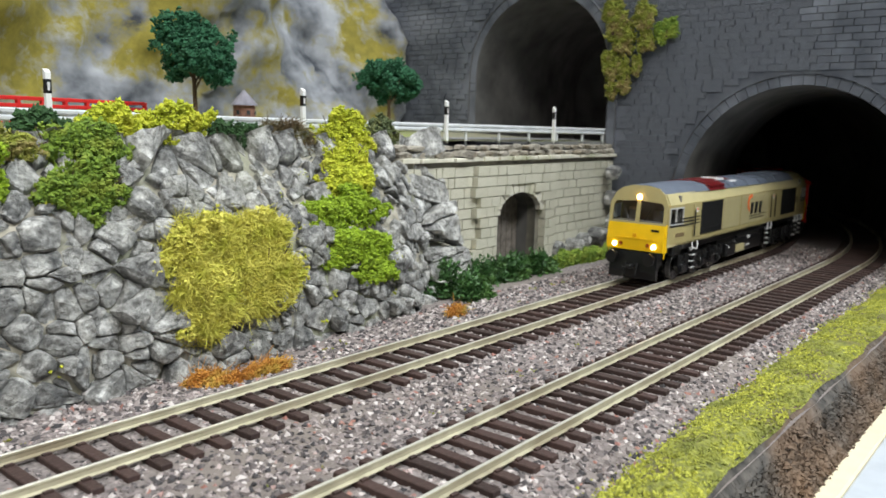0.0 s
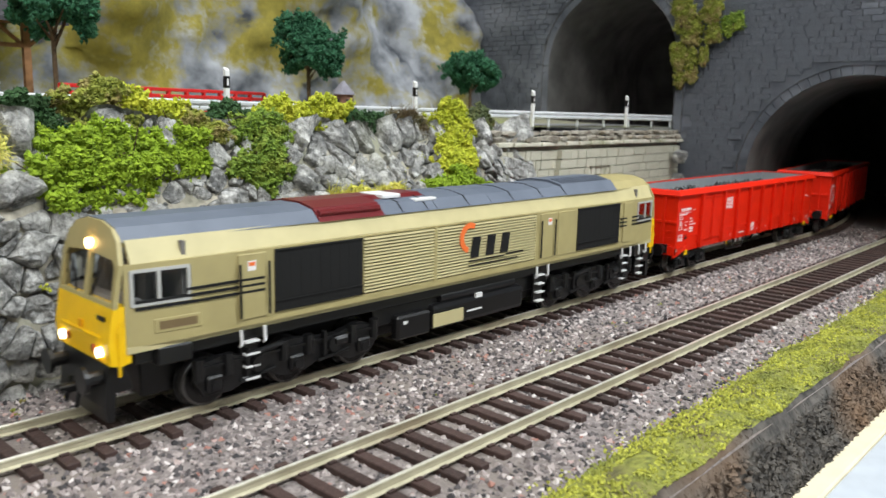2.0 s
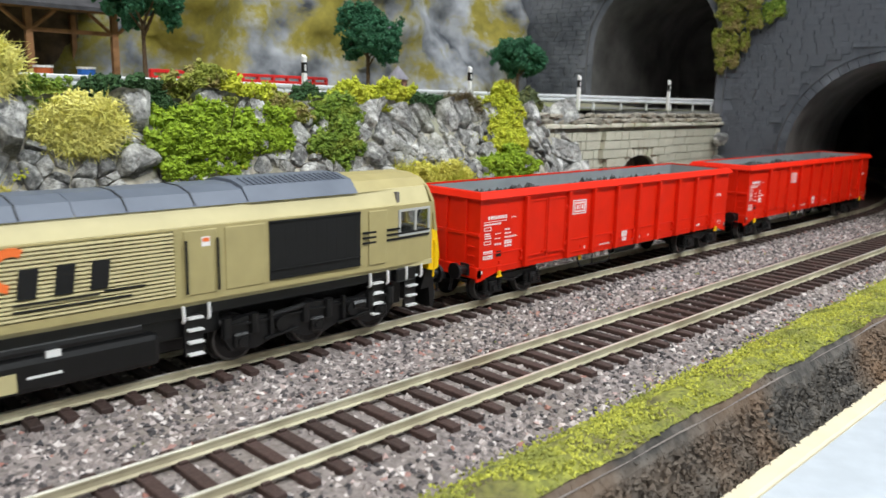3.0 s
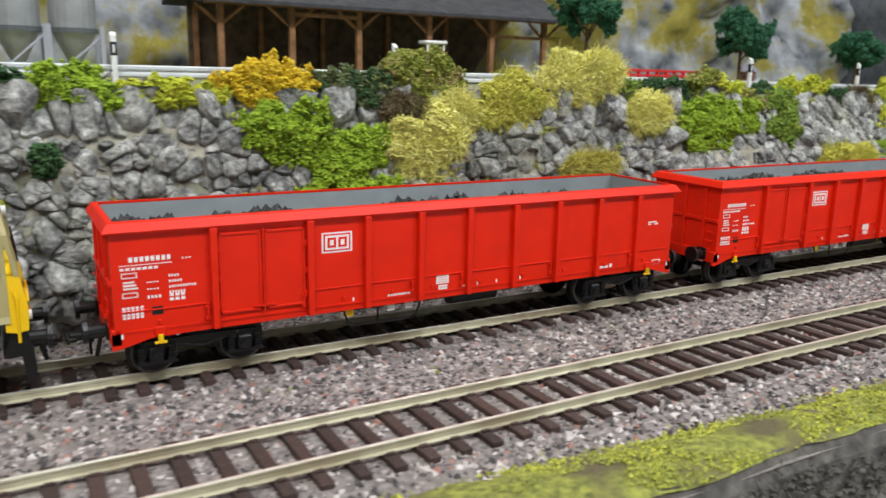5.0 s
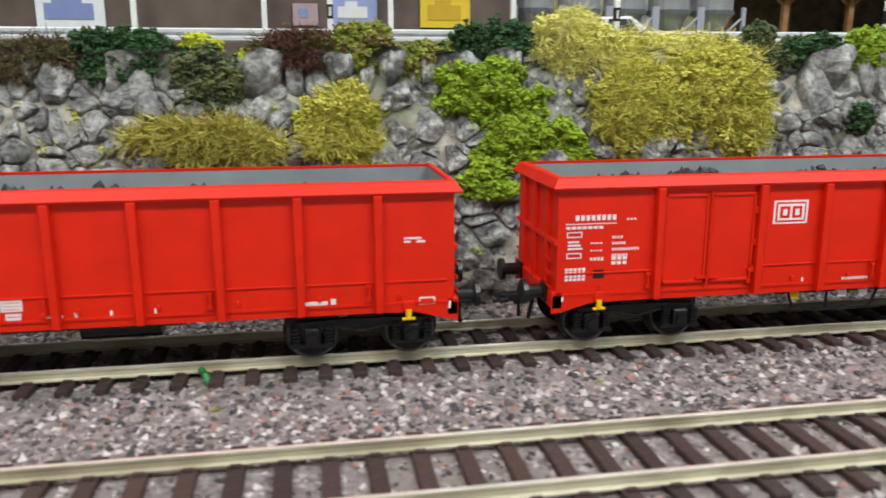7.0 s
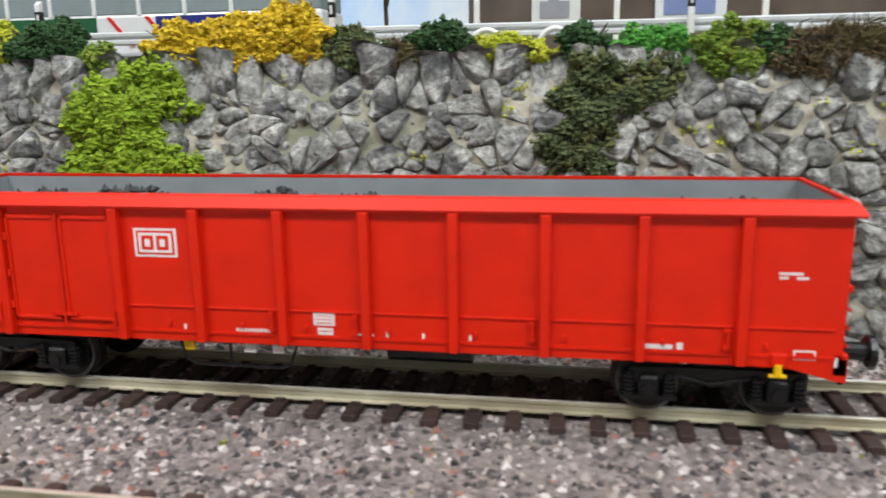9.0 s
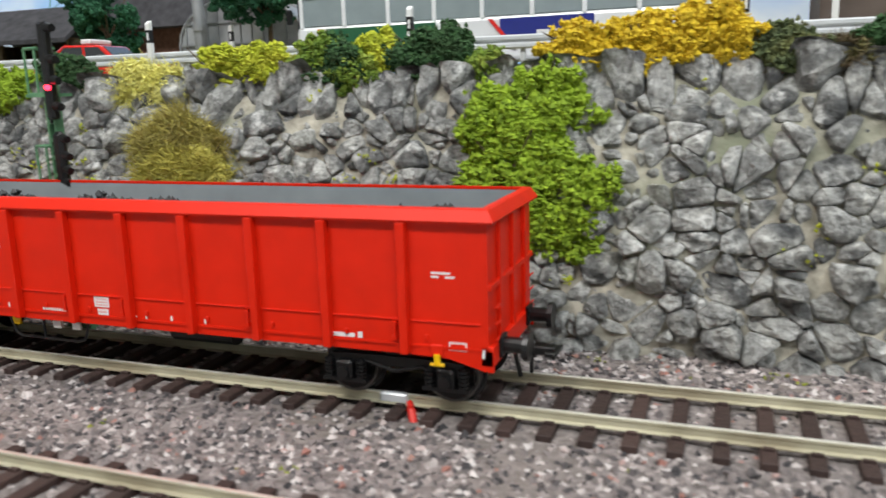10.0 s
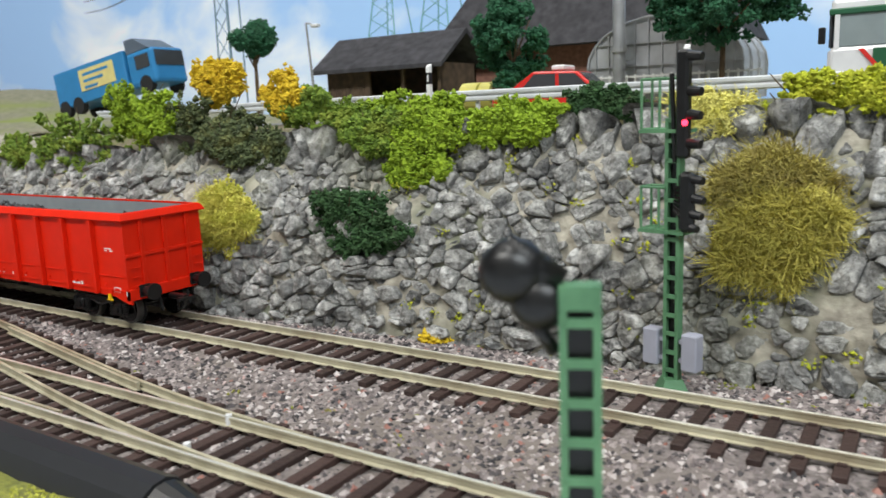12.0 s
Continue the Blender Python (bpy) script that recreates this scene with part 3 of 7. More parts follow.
def wheelset(parent, x, r):
    bm = bm_new()
    for s in (-1, 1):
        rod(bm, (0, s * 7.6, 0), (0, s * 10.0, 0), r, 20)
        rod(bm, (0, s * 7.2, 0), (0, s * 7.7, 0), r + 0.9, 20)
        rod(bm, (0, s * 9.9, 0), (0, s * 10.3, 0), r * 0.35, 8)
        for k in range(4):
            a = k * math.pi / 2 + 0.4
            rod(bm, (r * 0.55 * math.cos(a), s * 9.9, r * 0.55 * math.sin(a)), (r * 0.55 * math.cos(a), s * 10.15, r * 0.55 * math.sin(a)), r * 0.16, 6)
    rod(bm, (0, -8, 0), (0, 8, 0), 1.0, 8)
    o = part("wheelset", bm, WHEEL, parent)
    for s in (-1, 1):
        bm = bm_new()
        loops = [[bm.verts.new((q * math.cos(k * math.pi / 12), s * y, q * math.sin(k * math.pi / 12))) for k in range(24)] for q, y in ((r + 0.06, 7.75), (r + 0.06, 10.0), (r - 0.1, 10.14), (r - 0.5, 10.14), (r - 0.6, 9.9))]
        for p, q in zip(loops, loops[1:]):
            for k in range(24):
                bm.faces.new((p[k], p[(k + 1) % 24], q[(k + 1) % 24], q[k]))
        part("tyre", bm, TREAD, o, "bright steel tyre")
    WHEELS.append((o, x, r))
    return o


WHEELS = []


def wagon_bogie(wagon, cx):
    """A two-axle bogie: side frames with axle boxes and springs."""
    bm = bm_new()
    for s in (-1, 1):
        y0, y1 = s * 11.2, s * 12.9
        prof = [(cx - 14.5, 6.0), (cx - 13.5, 8.6), (cx - 5, 8.9), (cx + 5, 8.9), (cx + 13.5, 8.6), (cx + 14.5, 6.0), (cx + 12, 5.8), (cx + 6, 7.1), (cx - 6, 7.1), (cx - 12, 5.8)]
        n0 = [(a, b) for a, b in prof]
        sweep(bm, n0, min(y0, y1), max(y0, y1), "y")
        for ax in (cx - 10.3, cx + 10.3):
            box(bm, ax - 4.7, ax + 4.7, s * 10.7, s * 11.3, 3.3, 9.4)
            box(bm, ax - 4.6, ax + 4.6, s * 11.2, s * 14.0, 3.4, 4.1)
            box(bm, ax - 1.7, ax + 1.7, s * 12.4, s * 14.3, 3.9, 7.6, 0.4)
            rod(bm, (ax, s * 14.0, 5.4), (ax, s * 14.9, 5.4), 1.2, 10)
            for d in (-3.3, 3.3):
                for k in range(5):
                    rod(bm, (ax + d, s * 13.2, 4.2 + k * 0.75), (ax + d, s * 13.2, 4.65 + k * 0.75), 1.05, 8)
                rod(bm, (ax + d, s * 13.2, 4.2), (ax + d, s * 13.2, 8), 0.6, 6)
        rod(bm, (cx - 6, s * 13, 7.6), (cx, s * 13.2, 6.2), 0.35, 5)
        rod(bm, (cx, s * 13.2, 6.2), (cx + 6, s * 13, 7.6), 0.35, 5)
    box(bm, cx - 3, cx + 3, -12, 12, 6.5, 9.5)
    part("bogie_frame", bm, BLACK, wagon)
    wheelset(wagon, cx - 10.3, 5.3)
    wheelset(wagon, cx + 10.3, 5.3)


def plate(wagon, x0, x1, z0, z1, material, y=-15.32, name="print", t=0.06):
    bm = bm_new()
    box(bm, x0, x1, y - t, y, z0, z1)
    return part(name, bm, material, wagon)


RIBS = [-62.4, -38.9, -23.5, -8.0, 7.2, 22.5, 37.8, 53.3, 69.0]


def gondola(label, loaded, seed):
    rng = random.Random(seed)
    w = thing("gondola_wagon", label, "freight wagon", "red open wagons of the train")
    # tub: outer red shell
    L, H0, H1, W = 84.6, 12.2, 35.4, 15.2
    for s in (-1, 1):
        part("side_panel", box(bm_new(), -L, L, s * W, s * (W - 0.7), H0, H1), RED, w)
        part("sole_bar", box(bm_new(), -L + 8, L - 8, s * (W - 0.1), s * (W - 1.4), 10.6, H0 + 0.05), RED, w)
        e = s * L
        part("end_panel", box(bm_new(), e, e - s * 0.7, -W + 0.7, W - 0.7, H0, H1), RED, w)
    part("floor_plate", box(bm_new(), -L + 0.6, L - 0.6, -W + 0.6, W - 0.6, 12.0, 12.9), RED, w)
    # inner lining
    bm = bm_new()
    for s in (-1, 1):
        box(bm, -L + 0.75, L - 0.75, s * (W - 0.72), s * (W - 1.1), 12.9, 37.1)
        box(bm, s * (L - 0.72), s * (L - 1.1), -W + 1.1, W - 1.1, 12.9, 37.1)
    part("lining", bm, GREYIN, w)
    # rim: a sloped coaming all round, mitred at the corners
    bm = bm_new()
    rim = [(0.3, 0), (1.7, 0.2), (1.9, 0.6), (0.7, 2.5), (0.2, 2.7), (-0.7, 2.7), (-0.7, 2.2)]
    rings = []
    for sx, sy in ((-1, -1), (1, -1), (1, 1), (-1, 1)):
        rings.append([bm.verts.new((sx * (L - 0.4 + a), sy * (W - 0.4 + a), H1 - 0.4 + b)) for a, b in rim])
    for k in range(4):
        p, q = rings[k], rings[(k + 1) % 4]
        for i in range(len(rim)):
            bm.faces.new((p[i], p[(i + 1) % len(rim)], q[(i + 1) % len(rim)], q[i]))
    part("rim", bm, RED, w)
    # ribs on the sides
    for s in (-1, 1):
        for x in RIBS if s < 0 else [-q for q in RIBS]:
            bm = bm_new()
            st = len(bm.verts)
            box(bm, x - 0.9, x + 0.9, s * (W - 0.1), s * (W + 1.6), 10.9, H1 - 0.3, 0.16)
            for v in bm.verts:
                if v.co.z < 14:
                    v.co.x = x + (v.co.x - x) * 0.85
            part("rib", bm, RED, w)
        # horizontal fold line and small ledge
        bm = bm_new()
        for a, b in zip([-84] + RIBS, RIBS + [84]):
            if a != RIBS[0]:
                a, b = (a + 0.9, b - 0.9) if s < 0 else (-b + 0.9, -a - 0.9)
                box(bm, a, b, s * (W - 0.05), s * (W + 0.34), 17.0, 17.3, 0.06)
        box(bm, -83.5, 83.5, s * (W - 0.05), s * (W + 0.22), 12.2, 12.7)
        part("ledge", bm, RED, w)
        # hooks and lashing rings
        for x in (-75, -62, -44, -30, -16, -4, 11, 26, 41, 57, 73):
            bm = bm_new()
            box(bm, x - 0.35, x + 0.35, s * W, s * (W + 0.5), 13.6, 14.6, 0.1)
            part("lashing_ring", bm, RED, w)
        for x in (-64.2, -40.6, -10.2, 5.2, 35.8, 67.0):
            bm = bm_new()
            rod(bm, (x, s * (W + 0.7), 13.6), (x, s * (W + 0.7), 16.6), 0.25, 6)
            box(bm, x - 0.6, x + 0.3, s * W, s * (W + 0.9), 13.4, 14.1)
            box(bm, x - 0.6, x + 0.3, s * W, s * (W + 0.9), 16.2, 16.8)
            part("latch", bm, RED, w)
    # double doors
    for s in (-1, 1):
        for a, b in ((-61.2, -51.1), (-50.3, -40.2)):
            a, b = (a, b) if s < 0 else (-b, -a)
            d = part("door", box(bm_new(), a, b, s * (W - 0.05), s * (W + 0.3), 14.0, 33.6, 0.1), RED, w)
            for z0, z1 in ((14.0, 14.6), (33.0, 33.6)):
                part("door_frame", box(bm_new(), a, b, s * (W + 0.2), s * (W + 0.65), z0, z1, 0.08), RED, d)
            for x in (a + 0.3, b - 0.3):
                part("door_frame", box(bm_new(), x - 0.3, x + 0.3, s * (W + 0.2), s * (W + 0.65), 14.0, 33.6, 0.08), RED, d)
        bm = bm_new()
        mid = -50.7 if s < 0 else 50.7
        rod(bm, (mid, s * (W + 0.8), 13.2), (mid, s * (W + 0.8), 34), 0.28, 6)
        box(bm, mid - 2.6, mid + 2.6, s * (W + 0.5), s * (W + 1.0), 14.9, 15.4)
        part("door_bar", bm, RED, w)
        for x in (-61.3, -40.1):
            for z in (16, 22, 29):
                bm = bm_new()
                q = x if s < 0 else -x
                rod(bm, (q, s * (W + 0.7), z), (q, s * (W + 0.7), z + 1.4), 0.4, 6)
                part("hinge", bm, RED, w)
    # end walls: ribs, rails, steps, buffers, coupling
    for e in (-1, 1):
        for y in (-9, 0, 9):
            part("end_rib", box(bm_new(), e * L, e * (L + 0.8), y - 0.7, y + 0.7, 13, 35, 0.12), RED, w)
        part("end_rail", box(bm_new(), e * L, e * (L + 0.7), -W, W, 23.3, 24.4, 0.12), RED, w)
        part("head_stock", box(bm_new(), e * (L - 1.5), e * (L + 0.9), -W, W, 9.4, 13.2, 0.2), RED, w)
        prof = [(e * 66, 12.3), (e * 85.4, 12.3), (e * 85.4, 8.4), (e * 83.6, 8.6), (e * 77, 10.4), (e * 70, 10.6)]
        for s in (-1, 1):
            part("sole_bar_end", sweep(bm_new(), prof, min(s * W, s * (W - 0.8)), max(s * W, s * (W - 0.8)), "y"), RED, w)
        for s in (-1, 1):
            bm = bm_new()
            rod(bm, (e * (L + 0.8), s * 10, 12.2), (e * (L + 5.4), s * 10, 12.2), 1.5, 12)
            rod(bm, (e * (L + 5.2), s * 10, 12.2), (e * (L + 6.2), s * 10, 12.2), 2.7, 16)
            box(bm, e * (L + 0.8), e * (L + 1.5), s * 10 - 2, s * 10 + 2, 10.2, 14.2, 0.2)
            part("buffer", bm, BLACK, w)
            for z in (14, 17, 20):
                bm = bm_new()
                rod(bm, (e * (L + 1.0), s * 13.8, z), (e * (L + 1.0), s * 10.8, z), 0.22, 5)
                part("end_step", bm, RED, w)
        bm = bm_new()
        box(bm, e * (L + 0.5), e * (L + 8.6), -1.2, 1.2, 7.4, 9.2, 0.3)
        box(bm, e * (L + 7.0), e * (L + 9.3), -2.8, 2.8, 7.6, 8.6, 0.2)
        rod(bm, (e * (L + 4), 0, 8), (e * (L + 4), 0, 3.4), 0.4, 6)
        rod(bm, (e * (L + 9.0), -3.6, 8), (e * (L + 9.0), 3.6, 8), 0.4, 6)
        rod(bm, (e * (L + 2.2), -5.5, 9), (e * (L + 3.2), -5.5, 4.6), 0.5, 6)
        rod(bm, (e * (L + 2.2), 5.5, 9), (e * (L + 3.2), 5.5, 4.6), 0.5, 6)
        part("coupling", bm, BLACK, w)
        for s in (-1, 1):
            bm = bm_new()
            x = e * 75
            box(bm, x - 1.2, x + 1.2, s * (W - 0.1), s * (W + 0.5), 10.8, 13.0, 0.2)
            b = part("hook_bracket", bm, RED, w)
            bm = bm_new()
            rod(bm, (x, s * (W + 0.4), 11.2), (x, s * (W + 0.4), 9.2), 0.65, 8)
            box(bm, x - 1.4, x + 1.4, s * (W + 0.1), s * (W + 0.7), 8.9, 9.5, 0.15)
            part("tow_hook", bm, YELLOW, b, "yellow tow hook")
    # under the floor
    bm = bm_new()
    box(bm, -80, 80, -4.5, 4.5, 8.8, 12)
    box(bm, -30, 30, -10, -9, 8.6, 12)
    box(bm, -30, 30, 9, 10, 8.6, 12)
    rod(bm, (8, -3, 7), (24, -3, 7), 2.6, 12)
    part("underframe", bm, BLACK, w)
    for s in (-1, 1):
        q = 1 if s < 0 else -1
        bm = bm_new()
        pts = [(-29.5 * q, 10.8), (-28 * q, 6.6), (-26.5 * q, 5.8), (-10 * q, 5.6), (-8 * q, 6.4), (-6.4 * q, 10.8)]
        for a, b in zip(pts, pts[1:]):
            rod(bm, (a[0], s * 13.6, a[1]), (b[0], s * 13.6, b[1]), 0.32, 6)
        rod(bm, (-19.5 * q, s * 13.6, 10.8), (-19.5 * q, s * 13.6, 5.7), 0.3, 6)
        part("brake_rod", bm, BLACK, w)
        for x, c in ((-27.6, YELLOW), (-15.6, WHITE), (-10.2, WHITE)):
            part("brake_plate", box(bm_new(), x * q - 1.1, x * q + 1.1, s * 13.2, s * 13.7, 8.4, 10.0), c, w)
    wagon_bogie(w, -65.5)
    wagon_bogie(w, 65.5)
    # prints on both sides; the lettering is plain bars
    for s in (-1, 1):
        y = -15.22 if s < 0 else 15.28

        def bar(x0, x1, z0, z1, c=WHITE, lift=0.0, name="lettering"):
            a, b = (x0, x1) if s < 0 else (-x1, -x0)
            yy = y + (-lift if s < 0 else lift)
            plate(w, a, b, z0, z1, c, yy, name)

        def block(x0, x1, z0, z1, c=WHITE, name="lettering"):
            """A piece of the text block beside the doors."""
            bar(x0 - 1.9, x1 - 1.9, 15.5 + (z0 - 14.6) * 1.13, 15.5 + (z1 - 14.6) * 1.13, c, 0, name)

        bar(-35.7, -27.5, 26.3, 31.5, WHITE, 0, "sign")
        bar(-35.2, -28.0, 26.7, 31.1, RED, 0.05, "sign_frame")
        bar(-34.8, -28.4, 27.1, 30.7, WHITE, 0.1, "sign")
        for x0 in (-34.2, -31.3):
            bar(x0, x0 + 2.3, 27.6, 30.2, RED, 0.15, "sign_mark")
            bar(x0 + 0.65, x0 + 1.65, 28.2, 29.6, WHITE, 0.2, "sign_mark")
        # text block beside the door
        for k in range(8):
            block(-78.9 + k * 1.16, -78.1 + k * 1.16, 26.1, 27.1)
        block(-81.0, -69.8, 25.4, 25.55)
        for k in range(7):
            block(-80.9 + k * 1.2, -80.0 + k * 1.2, 24.5, 25.0)
        for k in range(3):
            block(-67.6 + k * 0.8, -67.1 + k * 0.8, 26.0, 26.3)
        for z in (22.9, 18.9):
            block(-80.6, -77.4, z, z + 0.2)
            block(-80.6, -77.4, z + 0.9, z + 1.1)
            block(-80.7, -80.45, z, z + 1.1)
            block(-77.6, -77.35, z, z + 1.1)
        for k in range(3):
            block(-80.4, -77.2 - k * 0.4, 20.6 + k * 0.65, 20.95 + k * 0.65)
        for k, (a, b) in enumerate(((-70.6, -67.6), (-70.6, -67.0), (-70.6, -63.8), (-70.6, -66.4))):
            for j in range(int((b - a) / 0.62)):
                block(a + j * 0.62, a + j * 0.62 + 0.38, 22.5 - k * 1.15, 23.0 - k * 1.15)
        for z in (21.6, 20.2):
            for k in range(4):
                block(-75.4 + k * 0.7, -75.0 + k * 0.7, z, z + 0.28)
        for k in range(4):
            block(-75.4 + k * 0.8, -74.9 + k * 0.8, 18.4, 19.0)
        for k in range(3):
            for q in range(2):
                block(-70.6 + k * 1.25, -69.7 + k * 1.25, 17.5 + q * 0.9, 18.1 + q * 0.9)
        for k in range(4):
            for q in range(5):
                block(-80.9 + q * 0.95, -80.2 + q * 0.95, 14.6 + k * 0.66, 15.1 + k * 0.66)
        block(-74.6, -72.2, 14.9, 16.6, BLACK, "black_panel")
        bar(-2.7, 1.2, 14.6, 17.0)
        for k in range(3):
            bar(-2.3, 0.8, 15.0 + k * 0.65, 15.12 + k * 0.65, RED, 0.05, "grid_line")
        bar(-2.0, 0.8, 12.9, 14.2)
        bar(-1.7, 0.5, 13.5, 13.65, RED, 0.05, "grid_line")
        for k in range(9):
            bar(-17.3 + k * 0.75, -16.8 + k * 0.75, 12.9, 13.5)
        for x in (-27.4, 10.4, 16.8, 25.0):
            bar(x, x + 0.45, 12.9, 13.9)
        bar(10.2 - 5, 10.2 - 2, 13.0, 13.4)
        bar(54.0, 58.6, 12.9, 13.7)
        bar(59.2, 60.2, 12.9, 14.1)
        bar(74.2, 77.8, 25.9, 26.3)
        bar(74.2, 75.6, 25.2, 25.6)
        bar(76.8, 78.6, 25.2, 25.6)
        bar(77.2, 80.6, 12.0, 13.6)
        bar(77.5, 80.3, 12.3, 13.3, RED, 0.05, "grid_line")
        bar(83.4, 83.9, 11.0, 12.6)
        bar(-83.4, -82.9, 11.0, 12.6)
    # load
    n = 1500
    bm = bm_new()
    part("load_bed", box(bm, -83.2, 83.2, -13.9, 13.9, 12.95, 28.6), COAL, w)
    hump = [(rng.uniform(-80, 80), rng.uniform(4.4, 8.2), rng.uniform(5, 13)) for _ in range(17)]
    lumps, faces = [], []
    octa = np.array([[1, 0, 0], [-1, 0, 0], [0, 1, 0], [0, -1, 0], [0, 0, 1], [0, 0, -1]], float)
    tri = np.array([[0, 2, 4], [2, 1, 4], [1, 3, 4], [3, 0, 4], [2, 0, 5], [1, 2, 5], [3, 1, 5], [0, 3, 5]])
    gen = np.random.default_rng(seed)
    for k in range(n):
        x, y = rng.uniform(-82, 82), rng.uniform(-13, 13)
        h = 28.6 + max(a * math.exp(-((x - c) / b) ** 2) for c, a, b in hump) * (1 - (abs(y) / 15) ** 2) * loaded
        r = rng.uniform(0.7, 1.7)
        lumps.append((octa * gen.uniform(0.6, 1.1, (6, 1)) + gen.normal(0, 0.15, (6, 3))) * r + (x, y, h - rng.uniform(0, 2.0)))
        faces.append(tri + 6 * k)
    tagged(raw("coal_load", np.concatenate(lumps), np.concatenate(faces), COAL, w), "black coal lumps", kind="stuff")
    return w


wagon_a = gondola("red open gondola wagon with a coal load behind the locomotive", 0.95, 3)
wagon_b = gondola("red open gondola wagon with a coal load at the train's end", 1.05, 8)


def loco():
    """A six-axle diesel locomotive in beige with a yellow nose."""
    w = thing("diesel_locomotive", "beige six-axle diesel locomotive with yellow ends and grey roof", "locomotive")
    F, Rr, W = -110.5, 111.5, 15.2
    # body side walls with the sloped cantrail
    skin = [(-W, 17.6), (-W, 36.3), (-12.9, 41.0), (-12.2, 41.0), (-W + 0.9, 36.0), (-W + 0.9, 17.6)]
    for s in (-1, 1):
        bm = bm_new()
        # lower wall in panels between the openings of the two cabs
        for x0, x1 in ((-96, -46.8), (29.3, 97)):
            box(bm, x0, x1, s * W, s * (W - 0.9), 18.6, 36.3)
        box(bm, -46.8, 29.3, s * W, s * (W - 0.9), 18.6, 20.5)
        box(bm, -46.8, 29.3, s * W, s * (W - 0.9), 35.9, 36.3)
        for a, b in ((F, -96), (97, Rr)):
            box(bm, a, b, s * W, s * (W - 0.9), 18.6, 27.4)
            box(bm, a, b, s * W, s * (W - 0.9), 34.9, 36.3)
        for a, b in ((F, F + 1.0), (Rr - 1.0, Rr)):
            box(bm, a, b, s * W, s * (W - 0.9), 27.4, 34.9)
        part("side_wall", bm, SAND, w)
        bm = bm_new()
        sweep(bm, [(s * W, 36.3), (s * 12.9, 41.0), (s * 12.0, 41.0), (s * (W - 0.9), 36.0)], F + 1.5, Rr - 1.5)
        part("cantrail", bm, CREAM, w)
        bm = bm_new()
        sweep(bm, [(s * (W + 0.25), 17.4), (s * (W + 0.25), 18.8), (s * (W - 1), 19.0), (s * (W - 1), 17.2)], F, Rr)
        part("sill", bm, CREAM, w)
        # louvred panel of many thin slats; backing painted dark for the shade between them
        panel = part("louvre_panel", box(bm_new(), -46.8, 29.3, s * (W - 1.5), s * (W - 1.0), 20.2, 36.0), plain("painted_louvre_shade", (0.075, 0.058, 0.026), 0.6), w)
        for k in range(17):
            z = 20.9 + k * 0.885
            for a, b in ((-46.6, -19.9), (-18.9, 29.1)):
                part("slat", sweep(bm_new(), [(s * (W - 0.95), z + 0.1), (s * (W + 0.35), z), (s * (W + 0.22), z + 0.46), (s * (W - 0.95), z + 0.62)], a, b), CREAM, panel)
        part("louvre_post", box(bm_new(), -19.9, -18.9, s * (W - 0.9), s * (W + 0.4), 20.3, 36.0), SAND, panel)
        for a, b, nm in ((-74.6, -47.2, "radiator_grille"), (54.2, 83.0, "radiator_grille")):
            g = part(nm, box(bm_new(), a, b, s * (W - 0.2), s * (W + 0.2), 20.6, 35.8), GRILLE, w)
            for z in (23.2, 35.5, 20.9):
                part("grille_bar", box(bm_new(), a, b, s * (W + 0.1), s * (W + 0.5), z - 0.15, z + 0.15), GRILLE, g)
            for k in range(9):
                x = a + (b - a) * (k + 0.5) / 9
                part("grille_bar", box(bm_new(), x - 0.12, x + 0.12, s * (W + 0.1), s * (W + 0.23), 20.9, 35.5), GRILLE, g)
        for a, b in ((-84.6, -77.0), (31.6, 40.0), (42.0, 53.0), (86.0, 92.5)):
            part("side_door", box(bm_new(), a, b, s * (W - 0.1), s * (W + 0.22), 20.2, 35.6, 0.15), SAND, w)
        for x in (-84.4, -76.6, 31.8, 39.8):
            bm = bm_new()
            rod(bm, (x, s * (W + 0.8), 20.8), (x, s * (W + 0.8), 33.4), 0.3, 6)
            part("grab_rail", bm, GRILLE, w)
        for x in (-81, 37):
            part("warning_label", box(bm_new(), x - 1.1, x + 1.1, s * (W + 0.2), s * (W + 0.3), 31.6, 33.9), WHITE, w)
            part("warning_label", box(bm_new(), x - 0.8, x + 0.8, s * (W + 0.29), s * (W + 0.36), 32.7, 33.6), ORANGE, w)
        # three dark stripes
        for k, (a, b) in enumerate(((-97.0, -77.5), (-108.5, -77.5), (-108.5, -77.5))):
            z = 29.3 - k * 1.45
            for a2, b2 in ((a, -96), (-96, b), (84.0, 97), (97, 97.5 if k == 0 else 110)):
                part("stripe", box(bm_new(), a2, b2, s * (W - 0.3), s * (W + 0.3), z, z + 0.6), GRILLE, w)
        # round print and letter-like bars on the louvres
        bm = bm_new()
        for k in range(14):
            a0, a1 = math.radians(60 + k * 14), math.radians(60 + (k + 1) * 14)
            pr = [(-4.6 + q * math.cos(a), 31.4 + q * math.sin(a)) for q, a in ((2.9, a0), (4.6, a0), (4.6, a1), (2.9, a1))]
            sweep(bm, pr, min(s * (W + 0.2), s * (W + 0.58)), max(s * (W + 0.2), s * (W + 0.58)), "y")
        part("round_print", bm, ORANGE, w)
        for a in (-4.2, 3.0, 10.2):
            bm = bm_new()
            lean = 0.9
            pr = [(a, 25.2), (a + 3.6, 25.2), (a + 3.6 + lean, 31.4), (a + lean, 31.4)]
            pr = pr if s < 0 else [(-q, z) for q, z in pr]
            sweep(bm, pr, min(s * (W + 0.2), s * (W + 0.62)), max(s * (W + 0.2), s * (W + 0.62)), "y")
            part("print_mark", bm, GRILLE, w)
